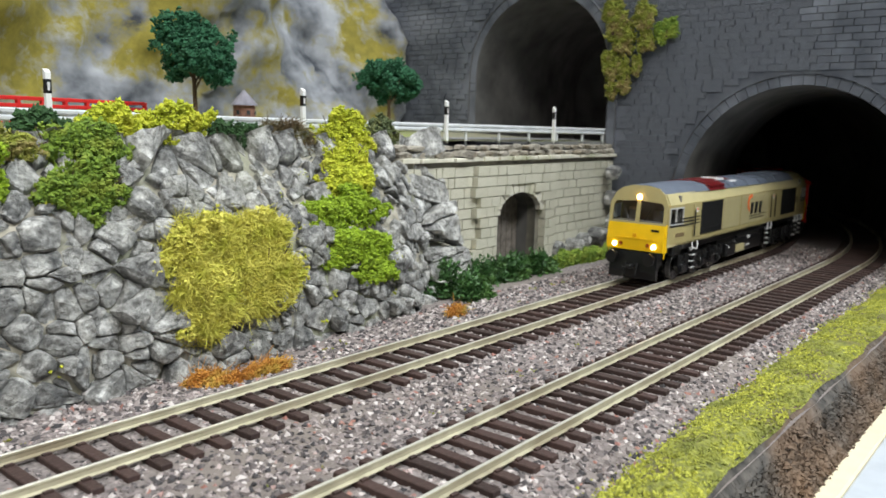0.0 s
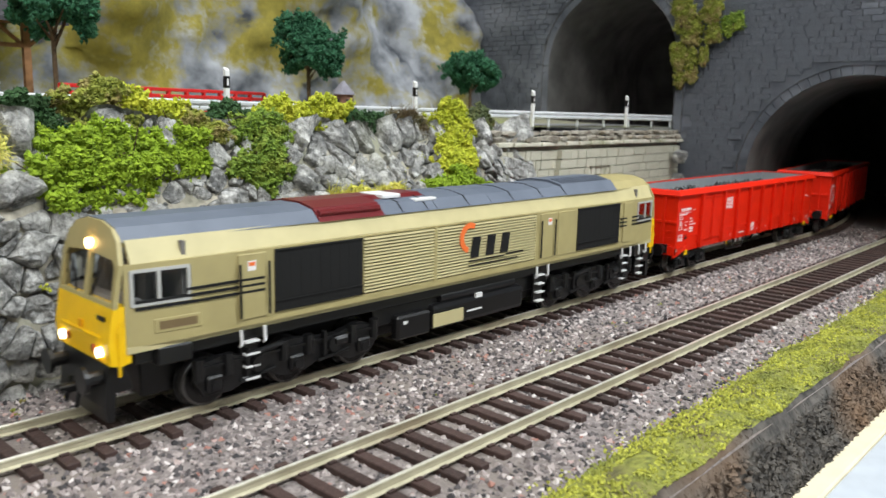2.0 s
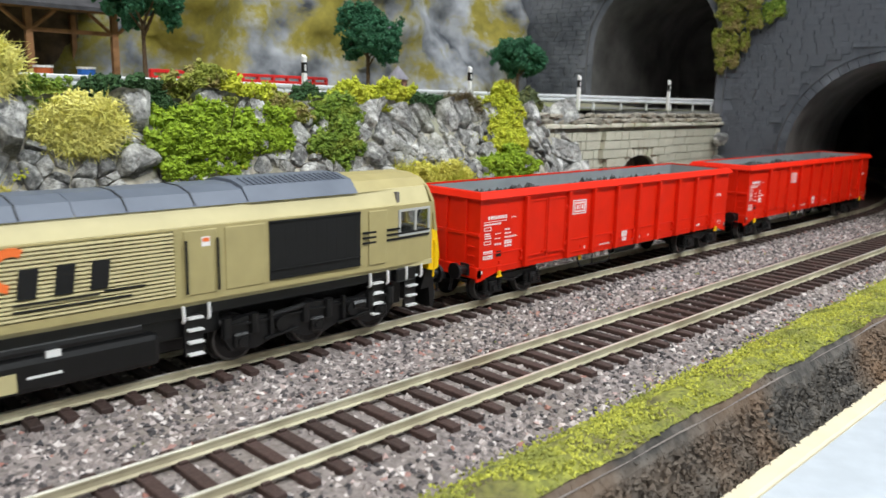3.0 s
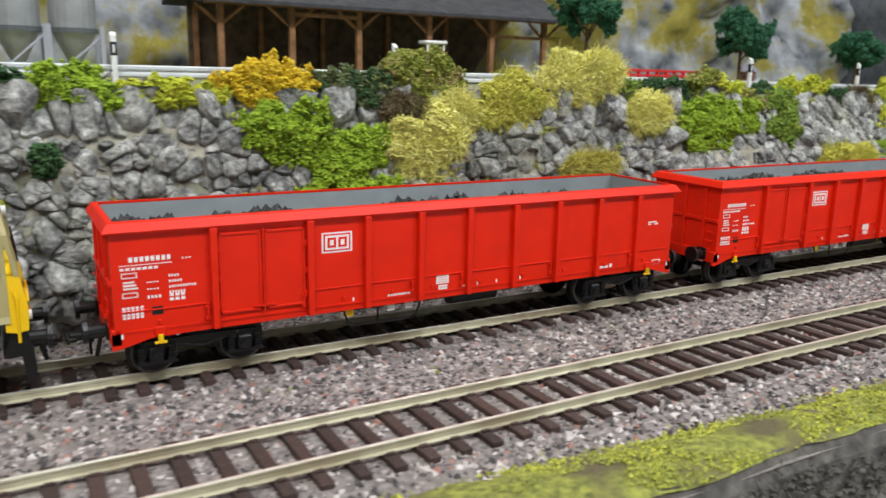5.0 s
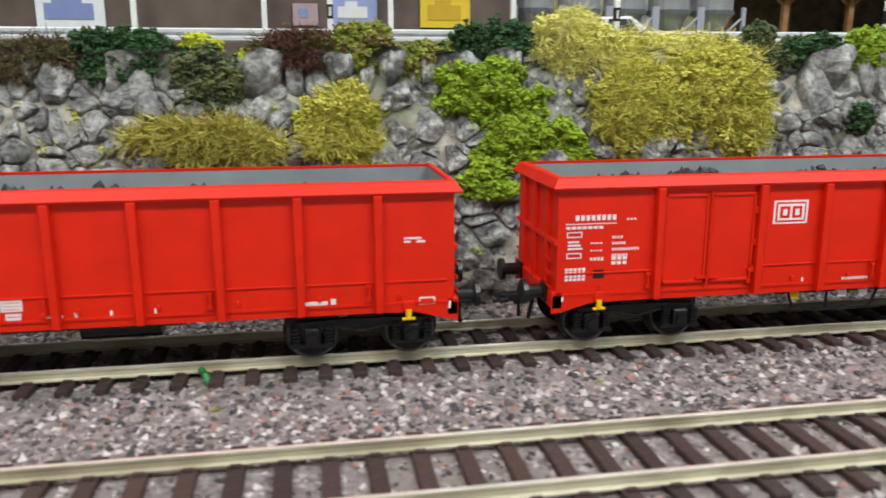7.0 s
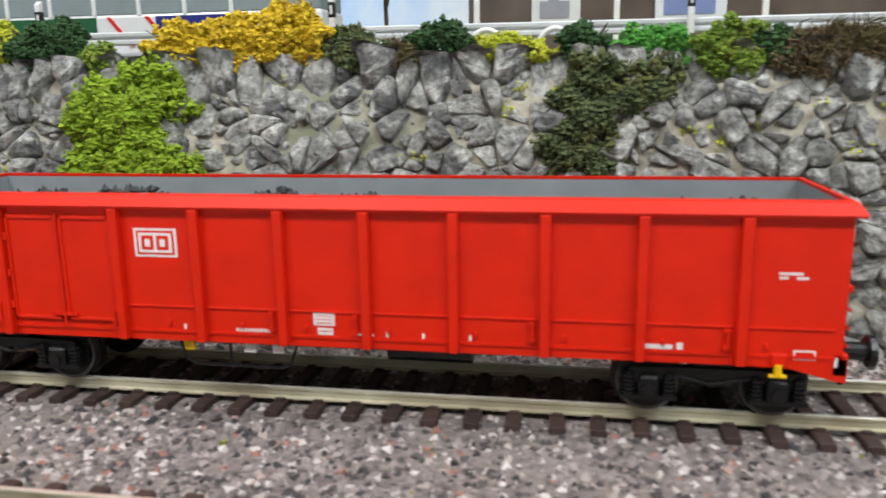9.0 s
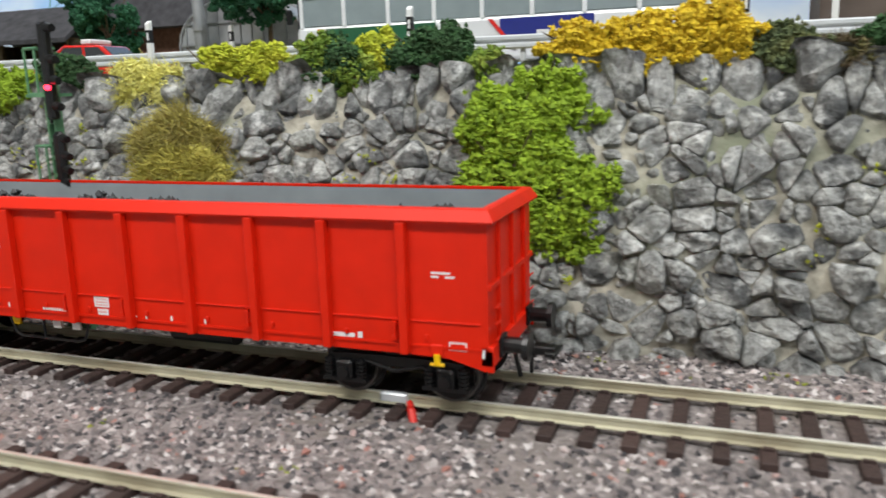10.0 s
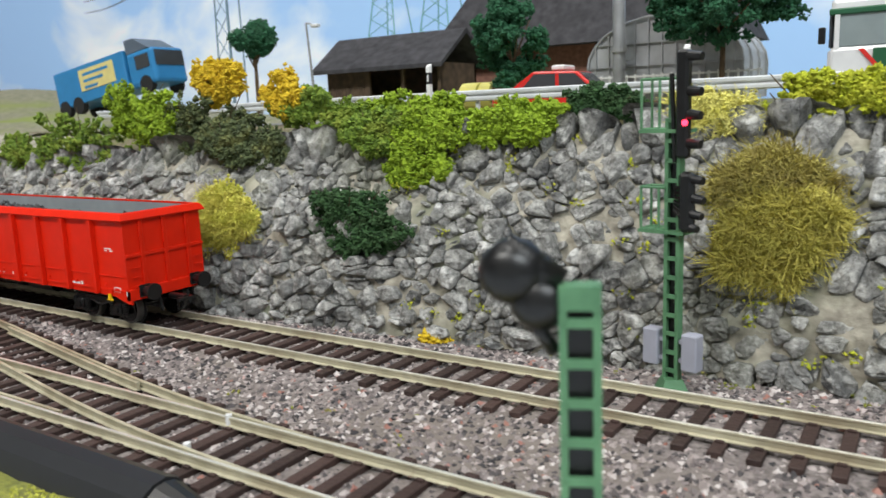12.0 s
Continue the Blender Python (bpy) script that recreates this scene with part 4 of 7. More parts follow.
        for a, b, z in ((-5, 12, 24.0), (-5, 19, 22.6), (13, 22, 24.4)):
            part("print_line", box(bm_new(), a, b, s * (W + 0.2), s * (W + 0.6), z, z + 0.35), GRILLE, w)
        part("name_panel", box(bm_new(), -104.5, -94, s * (W - 0.1), s * (W + 0.2), 20.9, 24.0, 0.1), SAND, w)
        part("name_print", box(bm_new(), -103.5, -95, s * (W + 0.18), s * (W + 0.26), 21.6, 23.4), plain("brown_print", (0.16, 0.11, 0.05), 0.6), w)
        # cab side windows
        for a, m, b in ((-109, -103.2, -96.6), (110, 104.2, 97.6)):
            a, b = min(a, b), max(a, b)
            bm = bm_new()
            for z0, z1 in ((27.2, 27.9), (34.4, 35.1)):
                box(bm, a, b, s * (W - 0.3), s * (W + 0.25), z0, z1)
            for x in (a, m, b):
                box(bm, x - 0.35, x + 0.35, s * (W - 0.3), s * (W + 0.26), 27.3, 35.0)
            f = part("window_frame", bm, plain("pale_grey_frame", (0.45, 0.45, 0.43), 0.45), w, "pale grey window frame")
            g = part("pane", box(bm_new(), a, b, s * (W - 0.5), s * (W - 0.4), 27.3, 35), GLASS, f)
            g.visible_shadow = False
    # roof: sloped grey sheets, raised at the rear, maroon in the middle
    def roof(x0, x1, material, lift=0.0, name="roof_panel"):
        bm = bm_new()
        sweep(bm, [(-12.6 - lift * 0.4, 40.6), (-9.6, 43.4 + lift), (-4, 44.6 + lift), (4, 44.6 + lift), (9.6, 43.4 + lift), (12.6 + lift * 0.4, 40.6), (9, 41.6), (0, 43), (-9, 41.6)], x0, x1)
        return part(name, bm, material, w)

    roof(F + 1, -59.2, ROOF)
    roof(-59, -37, MAROON, 0.5, "maroon_roof_panel")
    roof(-36.8, -16, ROOF, 0.1)
    part("maroon_roof_panel", sweep(bm_new(), [(-7.2, 43.9), (-4, 45.1), (4, 45.1), (7.2, 43.9), (4, 44.5), (-4, 44.5)], -36.8, -15.9), MAROON, w)
    roof(-15.8, 9, ROOF, 0.15)
    roof(9.2, 50, ROOF, 0.1)
    top = roof(50.2, 84, ROOF, 0.9, "fan_hood")
    for k in range(20):
        x = 52 + k * 1.55
        part("hood_rib", sweep(bm_new(), [(-9.6, 44.35), (-4, 45.6), (-4, 45.9), (-9.6, 44.65)], x, x + 0.6), ROOF, top)
    roof(84.2, Rr - 1, SAND, 0, "cab_roof")
    part("roof_light_panel", box(bm_new(), -33, -26, -7.4, 2.4, 44.2, 45.4, 0.2), STEEL, w)
    part("roof_light_panel", box(bm_new(), -23, -14, -10.2, -7.6, 43.0, 43.9, 0.2), STEEL, w)
    bm = bm_new()
    rod(bm, (-58.5, -11.2, 42.6), (-38, -11.2, 42.6), 0.9, 8)
    part("exhaust_bead", bm, MAROON, w)
    for x in (-30, -20, -2, 20, 36):
        part("roof_seam", sweep(bm_new(), [(-12.7, 40.75), (-9.7, 43.65), (-4, 44.85), (4, 44.85), (9.7, 43.65), (12.7, 40.75), (9.6, 43.3), (-9.6, 43.3)], x, x + 0.35), GRILLE, w)
    # both ends
    for e, x in ((-1, F), (1, Rr)):
        def ex(d):
            return x + e * d
        # nose: the lower yellow panel, bulging, and the raked screen above
        bm = bm_new()
        prof = [(ex(-1.0), 27.8), (ex(2.4), 27.4), (ex(3.6), 20.0), (ex(3.3), 15.4), (ex(1.0), 15.0), (ex(-1.0), 15.5)]
        sweep(bm, prof, -W + 0.2, W - 0.2, "y")
        nose = part("nose_panel", bm, YELLOW, w, "bright yellow nose panel")
        bmesh_cut = box(bm_new(), ex(3.2), ex(3.9), -10.6, 10.6, 20.6, 21.0)
        part("nose_step", bmesh_cut, YELLOW, nose)
        # screen frame
        bm = bm_new()
        fr = [(-W + 0.1, 27.3), (-W + 0.1, 36.3), (-12.8, 40.8), (-9.4, 43.2), (-4, 44.4), (4, 44.4), (9.4, 43.2), (12.8, 40.8), (W - 0.1, 36.3), (W - 0.1, 27.3)]
        outer = [bm.verts.new((ex(2.4 - (z - 27.3) * 0.17), y, z)) for y, z in fr]
        edges = [bm.edges.new((outer[i], outer[(i + 1) % len(outer)])) for i in range(len(outer))]
        for s in (-1, 1):
            hole = [(s * 1.0, 28.2), (s * 13.6, 28.2), (s * 13.3, 35.4), (s * 11.8, 37.0), (s * 1.0, 37.6)]
            vs = [bm.verts.new((ex(2.4 - (z - 27.3) * 0.17), y, z)) for y, z in hole]
            edges += [bm.edges.new((vs[i], vs[(i + 1) % 5])) for i in range(5)]
        bmesh.ops.triangle_fill(bm, use_beauty=True, edges=edges)
        made = bmesh.ops.extrude_face_region(bm, geom=list(bm.faces))
        bmesh.ops.translate(bm, vec=(-e * 1.0, 0, 0), verts=[v for v in made["geom"] if isinstance(v, bmesh.types.BMVert)])
        part("cab_front", bm, SAND, w)
        for s in (-1, 1):
            bm = bm_new()
            pts = [(s * 0.8, 28.0), (s * 13.8, 28.0), (s * 13.4, 35.6), (s * 11.9, 37.2), (s * 0.8, 37.8)]
            lo = [bm.verts.new((ex(1.9 - (z - 27.3) * 0.17), y, z)) for y, z in pts]
            bm.faces.new(lo)
            g = part("windscreen", bm, GLASS, w)
            g.visible_shadow = False
            bm = bm_new()
            rod(bm, (ex(2.5), s * 4, 28.6), (ex(1.6), s * 7.4, 34.5), 0.22, 5)
            part("wiper", bm, BLACK, w)
            bm = bm_new()
            rod(bm, (ex(2.9), s * 10.4, 17.7), (ex(4.2), s * 10.4, 17.7), 1.1, 14)
            part("headlamp", bm, LAMPW, w, "lit round headlamp") if e < 0 else part("headlamp", bm, STEEL, w)
            bm = bm_new()
            rod(bm, (ex(2.9), s * 7.2, 18.1), (ex(4.0), s * 7.2, 18.1), 0.9, 12)
            part("tail_lamp", bm, plain("unlit_red_lamp", (0.35, 0.06, 0.01), 0.3), w)
        bm = bm_new()
        rod(bm, (ex(-1.2), 0, 39.3), (ex(1.2), 0, 39.3), 1.15, 14)
        part("top_lamp", bm, LAMPY if e < 0 else STEEL, w, "lit amber top lamp" if e < 0 else "")
        part("lamp_mark", box(bm_new(), ex(3.3), ex(3.75), -1, 1, 21.4, 23.0), plain("orange_badge", (0.75, 0.35, 0.0), 0.5), w)
        part("number_bar", box(bm_new(), ex(3.0), ex(3.2), -12.5, -8.4, 24.4, 25.4), BLACK, w)
        # cab inside
        bm = bm_new()
        box(bm, ex(-14), ex(-13), -14, 14, 18, 40)
        box(bm, ex(-5), ex(-0.5), -13, 13, 18, 28.4, 0.6)
        for y in (-6.5, 6.5):
            box(bm, ex(-11), ex(-7.6), y - 2.6, y + 2.6, 24, 33.5, 0.8)
        part("cab_interior", bm, SEAT, w)
        # plough, buffers, coupling
        bm = bm_new()
        sweep(bm, [(ex(0), 15.2), (ex(3.0), 15.0), (ex(4.2), 6.0), (ex(3.6), 2.6), (ex(2.2), 2.6), (ex(1.5), 9), (ex(-2), 9)], -12.6, 12.6, "y")
        part("buffer_beam", bm, BLACK, w)
        for s in (-1, 1):
            bm = bm_new()
            rod(bm, (ex(2.5), s * 10, 12.2), (ex(7.0), s * 10, 12.2), 1.6, 12)
            rod(bm, (ex(6.8), s * 10, 12.2), (ex(7.8), s * 10, 12.2), 2.9, 16)
            part("buffer", bm, BLACK, w)
            bm = bm_new()
            rod(bm, (ex(1.4), s * 14.7, 12.8), (ex(1.6), s * 15.4, 22.5), 0.35, 6)
            rod(bm, (ex(1.6), s * 15.4, 22.5), (ex(1.0), s * 15.2, 24.5), 0.35, 6)
            part("hand_hold", bm, YELLOW, w, "yellow hand rail")
        bm = bm_new()
        box(bm, ex(3), ex(9), -1.3, 1.3, 7.4, 9.2, 0.3)
        rod(bm, (ex(8.4), -3.4, 8), (ex(8.4), 3.4, 8), 0.45, 6)
        rod(bm, (ex(5), 3, 10), (ex(6.5), 3, 4.5), 0.5, 6)
        rod(bm, (ex(5), -3, 10), (ex(6.5), -3, 4.5), 0.5, 6)
        part("coupling", bm, BLACK, w)
    # underframe, tank and bogies
    bm = bm_new()
    box(bm, F + 2, Rr - 2, -13.6, 13.6, 14.2, 17.6, 0.3)
    box(bm, F + 6, Rr - 6, -7.0, 7.0, 4.5, 14.3, 0.3)
    box(bm, -40, 42, -11.5, 11.5, 9, 14.3, 0.3)
    box(bm, -104, -96, -15.1, 15.1, 13.4, 17.6, 0.4)
    box(bm, 97, 105, -15.1, 15.1, 13.4, 17.6, 0.4)
    part("underframe", bm, BLACK, w)
    tank = part("fuel_tank", box(bm_new(), -18, 26, -13.8, 13.8, 4.4, 12.4, 1.6, 2), BLACK, w)
    for s in (-1, 1):
        part("battery_box", box(bm_new(), -33, -19.5, s * 11, s * 14.3, 4.4, 11.4, 0.7), BLACK, w)
        part("air_cylinder", rod(bm_new(), (-14, s * 11.6, 13.6), (22, s * 11.6, 13.6), 1.5, 12), BLACK, w)
        part("tank_plate", box(bm_new(), -18.2, -5.0, s * 13.7, s * 14.1, 5.6, 9.6), CREAM, tank, "pale beige plate")
        part("label_bar", box(bm_new(), -3, 4, s * 13.7, s * 14.0, 7.8, 8.3), STEEL, tank)
        part("label_bar", box(bm_new(), 1, 4, s * 13.2, s * 14.0, 11.6, 13.0), STEEL, w)
        part("label_bar", box(bm_new(), -31, -29.4, s * 14.2, s * 14.5, 9.0, 9.9), STEEL, w)
        for x in (-80.8, 34.2, 90.0, 104):
            for d in (-3.2, 3.2):
                bm = bm_new()
                rod(bm, (x + d, s * 15.1, 17.8), (x + d, s * 15.3, 14.4), 0.42, 6)
                rod(bm, (x + d, s * 15.3, 14.4), (x + d, s * 14.6, 13.8), 0.42, 6)
                part("step_rail", bm, STEEL, w, "white hand rail")
            for z in (14.2, 11.2, 8.2, 5.2):
                part("foot_step", box(bm_new(), x - 1.9, x + 1.9, s * 13.4, s * 15.0, z, z + 0.45), STEEL, w)
            part("step_back", box(bm_new(), x - 2.4, x + 2.4, s * 12.6, s * 13.4, 4.8, 15), BLACK, w)
        for cx in (-68, 69):
            bm = bm_new()
            prof = [(cx - 27, 7.0), (cx - 26, 11.2), (cx - 20, 12.2), (cx - 14, 11.0), (cx - 8, 11.2), (cx, 12.4), (cx + 8, 11.2), (cx + 14, 11.0), (cx + 20, 12.2), (cx + 26, 11.2), (cx + 28, 7.0), (cx + 25, 3.6), (cx + 18, 3.2), (cx + 10, 6.0), (cx + 3, 3.4), (cx - 3, 3.4), (cx - 10, 6.0), (cx - 18, 3.2), (cx - 25, 3.6)]
            sweep(bm, prof, min(s * 11.4, s * 13.4), max(s * 11.4, s * 13.4), "y")
            for d in (-22.5, 0.5, 22.5):
                box(bm, cx + d - 2.1, cx + d + 2.1, s * 13.0, s * 14.6, 4.2, 8.2, 0.5)
                rod(bm, (cx + d, s * 14.4, 6.0), (cx + d, s * 15.0, 6.0), 1.3, 10)
                for q in (-3.8, 3.8):
                    rod(bm, (cx + d + q, s * 13.6, 7.6), (cx + d + q, s * 13.6, 12.6), 1.3, 8)
            for d in (-11, 12):
                rod(bm, (cx + d, s * 13.3, 8.6), (cx + d, s * 15.0, 8.6), 2.0, 12)
                rod(bm, (cx + d - 5, s * 14.2, 5.2), (cx + d + 5, s * 14.2, 6.4), 0.45, 6)
                box(bm, cx + d - 3.4, cx + d - 2.4, s * 13.2, s * 14.6, 6.2, 12.6)
            box(bm, cx - 27, cx + 27, s * 13.2, s * 14.1, 10.0, 10.7)
            rod(bm, (cx - 14, s * 14, 11.2), (cx - 4, s * 14, 12.2), 0.7, 8)
            rod(bm, (cx + 12, s * 14, 9.4), (cx + 16, s * 14, 9.4), 1.5, 10)
            part("bogie_frame", bm, BLACK, w)
    for cx in (-68, 69):
        for d in (-22.5, 0.5, 22.5):
            wheelset(w, cx + d, 6.0)
    # both cabs taper a little towards their ends
    for ob in [c for c in w.children_recursive if c.type == "MESH" and c.name.split(".")[0] != "wheelset"]:
        for v in ob.data.vertices:
            over = max(-0.093 - v.co.x, v.co.x - 0.094, 0) / 0.0175
            v.co.y *= 1 - 0.085 * min(over, 1.15)
    return w


engine = loco()
TRAIN = [(engine, -194.0, 68), (wagon_a, 22.1, 60), (wagon_b, 213.3, 60)]
# seconds and millimetres along the track
PACE = [(0, 714.4), (1, 564.6), (2, 408.8), (3, 251.4), (4, 93.4), (5, -64.5), (6, -221.7), (7, -377.5), (8, -531.2), (9, -683.4), (10, -833.6), (11, -979.6), (12, -1123.5)]

# ---- foliage ----
def leafmat(name, low, high, third):
    return mat(name, low, high, 1.2, 0.85, 0, 0, third=third, patch=5, island=0.6)


LEAF = {
    "lime": leafmat("lime_foam", (0.18, 0.22, 0.010), (0.62, 0.66, 0.04), (0.50, 0.50, 0.04)),
    "fresh": leafmat("fresh_green_foam", (0.09, 0.155, 0.008), (0.35, 0.49, 0.02), (0.26, 0.38, 0.02)),
    "bright": leafmat("bright_green_foam", (0.03, 0.16, 0.02), (0.12, 0.40, 0.06), (0.08, 0.25, 0.03)),
    "mid": leafmat("mid_green_foam", (0.05, 0.10, 0.012), (0.22, 0.33, 0.03), (0.25, 0.31, 0.04)),
    "dark": leafmat("dark_green_foam", (0.010, 0.035, 0.010), (0.045, 0.12, 0.032), (0.03, 0.07, 0.02)),
    "olive": leafmat("olive_foam", (0.035, 0.05, 0.022), (0.11, 0.14, 0.05), (0.15, 0.16, 0.05)),
    "limemix": leafmat("mixed_green_foam", (0.08, 0.11, 0.01), (0.34, 0.36, 0.05), (0.28, 0.22, 0.08)),
    "straw": leafmat("straw_fibre", (0.54, 0.50, 0.12), (0.90, 0.85, 0.30), (0.76, 0.72, 0.18)),
    "strawmix": leafmat("straw_green_fibre", (0.40, 0.37, 0.05), (0.80, 0.74, 0.16), (0.48, 0.49, 0.06)),
    "ochre": leafmat("ochre_fibre", (0.26, 0.225, 0.045), (0.76, 0.68, 0.15), (0.46, 0.42, 0.08)),
    "ochremix": leafmat("ochre_olive_fibre", (0.18, 0.15, 0.05), (0.68, 0.60, 0.15), (0.34, 0.28, 0.08)),
    "gold": leafmat("golden_yellow_foam", (0.40, 0.26, 0.008), (0.82, 0.60, 0.03), (0.66, 0.46, 0.015)),
    "brown": leafmat("brown_fibre", (0.06, 0.045, 0.022), (0.20, 0.14, 0.07), (0.14, 0.13, 0.04)),
    "redbrown": leafmat("reddish_brown_fibre", (0.055, 0.022, 0.014), (0.17, 0.07, 0.04), (0.10, 0.09, 0.02)),
    "rust": leafmat("rust_orange_fibre", (0.32, 0.13, 0.02), (0.66, 0.30, 0.05), (0.50, 0.34, 0.06)),
    "tree": leafmat("tree_green_foam", (0.006, 0.045, 0.022), (0.035, 0.17, 0.075), (0.02, 0.09, 0.04)),
}
TWIG = mat("brown_twig", (0.05, 0.03, 0.015), (0.13, 0.085, 0.045), 2, 0.9)
WORDS = {"lime": "bright yellow-green", "fresh": "fresh light green", "bright": "vivid green", "mid": "mid green", "dark": "dark green", "olive": "dull olive green", "limemix": "mottled yellow-green", "straw": "pale straw yellow", "strawmix": "yellow and green", "ochre": "ochre yellow", "ochremix": "ochre and olive", "gold": "golden yellow", "brown": "dry brown", "redbrown": "reddish brown", "rust": "rusty orange"}
OCTA = np.array([[1, 0, 0], [-1, 0, 0], [0, 1, 0], [0, -1, 0], [0, 0, 1], [0, 0, -1]], float)
OCTA_F = np.array([[0, 2, 4], [2, 1, 4], [1, 3, 4], [3, 0, 4], [2, 0, 5], [1, 2, 5], [3, 1, 5], [0, 3, 5]])


def flecks(pts, size, rng):
    """Small uneven flecks of foam at the points."""
    n = len(pts)
    shape = OCTA[None] * rng.uniform(0.45, 1.15, (n, 6, 1)) + rng.normal(0, 0.22, (n, 6, 3))
    v = shape * (size * rng.uniform(0.55, 1.35, (n, 1, 1))) + pts[:, None]
    return v.reshape(-1, 3), (OCTA_F[None] + 6 * np.arange(n)[:, None, None]).reshape(-1, 3)


def fibres(pts, length, width, rng, drop=0.0):
    """Thin bent fibres, each of two narrow triangles pairs."""
    n = len(pts)
    d = rng.normal(0, 1, (n, 3))
    d[:, 1] = -abs(d[:, 1]) * 0.8
    d[:, 2] -= drop
    d /= np.linalg.norm(d, axis=1)[:, None]
    bend = rng.normal(0, 0.5, (n, 3))
    s = rng.normal(0, 1, (n, 3))
    s = np.cross(d, s)
    s *= width / np.linalg.norm(s, axis=1)[:, None]
    ln = length * rng.uniform(0.5, 1.3, (n, 1))
    m, e = pts + d * ln * 0.5, pts + d * ln + bend * ln * 0.4
    v = np.stack([pts - s, pts + s, m - s, m + s, e - s * 0.5, e + s * 0.5], 1)
    f = np.array([[0, 1, 3], [0, 3, 2], [2, 3, 5], [2, 5, 4]])
    return v.reshape(-1, 3), (f[None] + 6 * np.arange(n)[:, None, None]).reshape(-1, 3)


def crown_points(rng, rx, ry, rz, clumps, each, spread):
    """Points gathered in clumps over several uneven lobes, more of them near the skin."""
    lobes = int(np.clip(clumps // 8, 6, 18))
    turn, out = rng.uniform(0, 6.28, lobes), np.sqrt(rng.uniform(0.1, 1, lobes)) * 0.72
    at = np.stack([np.cos(turn) * out, rng.uniform(-0.35, 0.35, lobes), np.sin(turn) * out], -1) * (rx, ry, rz)
    big = rng.uniform(0.22, 0.42, (lobes, 1))
    at[0], big[0] = 0, 0.58
    which = rng.choice(lobes, clumps, p=(big[:, 0] ** 2) / np.sum(big ** 2))
    c = rng.normal(0, 1, (clumps, 3))
    c /= np.linalg.norm(c, axis=1)[:, None]
    c *= rng.uniform(0.35, 1.0, (clumps, 1)) ** 0.5 * rng.uniform(0.8, 1.15, (clumps, 1)) * big[which]
    c = c * (rx, max(ry, 0.5 * min(rx, rz)), rz) + at[which]
    q = rng.normal(0, 1, (clumps, each, 3))
    q *= rng.uniform(0.3, 1, (clumps, each, 1)) / np.linalg.norm(q, axis=2)[..., None]
    return (c[:, None] + q * spread * rng.uniform(0.6, 1.4, (clumps, 1, 1))).reshape(-1, 3)


BUSH_COUNT = [0]


def bush(x, y, z, rx, rz, kind):
    """A clump of foam foliage on the rock face or along the road."""
    BUSH_COUNT[0] += 1
    rng = np.random.default_rng(100 + BUSH_COUNT[0])
    fine = kind in ("straw", "strawmix", "ochre", "ochremix", "brown", "redbrown", "rust")
    depth = 0.42 * min(rx, rz) + 1.6
    b = thing("bush", f"{WORDS[kind]} clump of foam foliage on the rock wall", "bush", "foliage clumps", at=(x, y - 3.2, z))
    rx, rz = rx * 1.2, rz * 1.2
    clumps = int(np.clip(rx * rz * 2.1, 30, 420))
    if fine:
        airy = kind in ("ochremix", "ochre")
        pts = crown_points(rng, rx, depth, rz, clumps, 13 if airy else 22, 2.0)
        v1, f1 = flecks(pts, 0.5 if airy else 0.62, rng)
        fp = crown_points(rng, rx * 0.95, depth, rz * 0.95, clumps, 34 if airy else 30, 2.6)
        v2, f2 = fibres(fp, 4.6 if airy else 3.4, 0.12, rng, 0.2)
        v, f = np.concatenate([v1, v2]), np.concatenate([f1, f2 + len(v1)])
    else:
        pts = crown_points(rng, rx, depth, rz, clumps, 22, 1.7)
        v, f = flecks(pts, 0.78, rng)
    raw("foliage", v, f, LEAF[kind], b)
    bm = bm_new()
    for k in range(4):
        a = Vector((rng.uniform(-0.3, 0.3) * rx, depth * 0.5, -rz * 0.6))
        e = Vector((rng.uniform(-0.8, 0.8) * rx, rng.uniform(-0.6, 0.3) * depth, rng.uniform(0.2, 0.9) * rz))
        rod(bm, a, e, 0.35, 5, 0.14)
    part("branchwork", bm, TWIG, b)
    return b


bush(133, 55, 52, 13.5, 12.6, "fresh")
bush(153, 57, 52, 10.9, 4.9, "fresh")
bush(140, 64, 68, 10.7, 5.2, "lime")
bush(157, 66, 64, 8.4, 6.2, "lime")
bush(178, 67, 66, 7.2, 4.1, "dark")
bush(186, 64, 59, 12.4, 7.8, "mid")
bush(181, 56, 48, 8.9, 6.9, "mid")
bush(169, 63, 60, 8.9, 3.5, "limemix")
bush(196, 69, 66, 10.2, 5.5, "lime")
bush(221, 72, 67, 13.3, 6.2, "lime")
bush(245, 75, 61, 9.3, 8.3, "dark")
bush(269, 78, 62, 14.3, 5.5, "brown")
bush(301, 81, 60, 15.6, 12.6, "lime")
bush(286, 63, 45, 11.7, 8.6, "lime")
bush(276, 56, 36, 18.6, 9.3, "fresh")
bush(278, 50, 24, 15.9, 6.7, "fresh")
bush(288, 48, 15, 10.5, 5.3, "fresh")
bush(328, 85, 62, 9.1, 8.5, "olive")
bush(212, 48, 30, 12.9, 9.2, "strawmix")
bush(230, 49, 32, 15.4, 8.2, "strawmix")
bush(233, 45, 19, 16.6, 10.1, "strawmix")
bush(212, 44, 15, 10.5, 10.9, "strawmix")
bush(190, 68, 60, 13.2, 6.9, "mid")
bush(186, 57, 49, 9.1, 8.6, "mid")
bush(97, 55, 56, 6.2, 7.0, "straw")
bush(157, 65, 62, 8.6, 5.6, "limemix")
bush(117, 50, 42, 4.4, 3.1, "fresh")
bush(-66, 57, 67, 12.6, 6.8, "gold")
bush(-49, 57, 63, 6.0, 4.6, "dark")
bush(-65, 50, 50, 16.1, 11.2, "fresh")
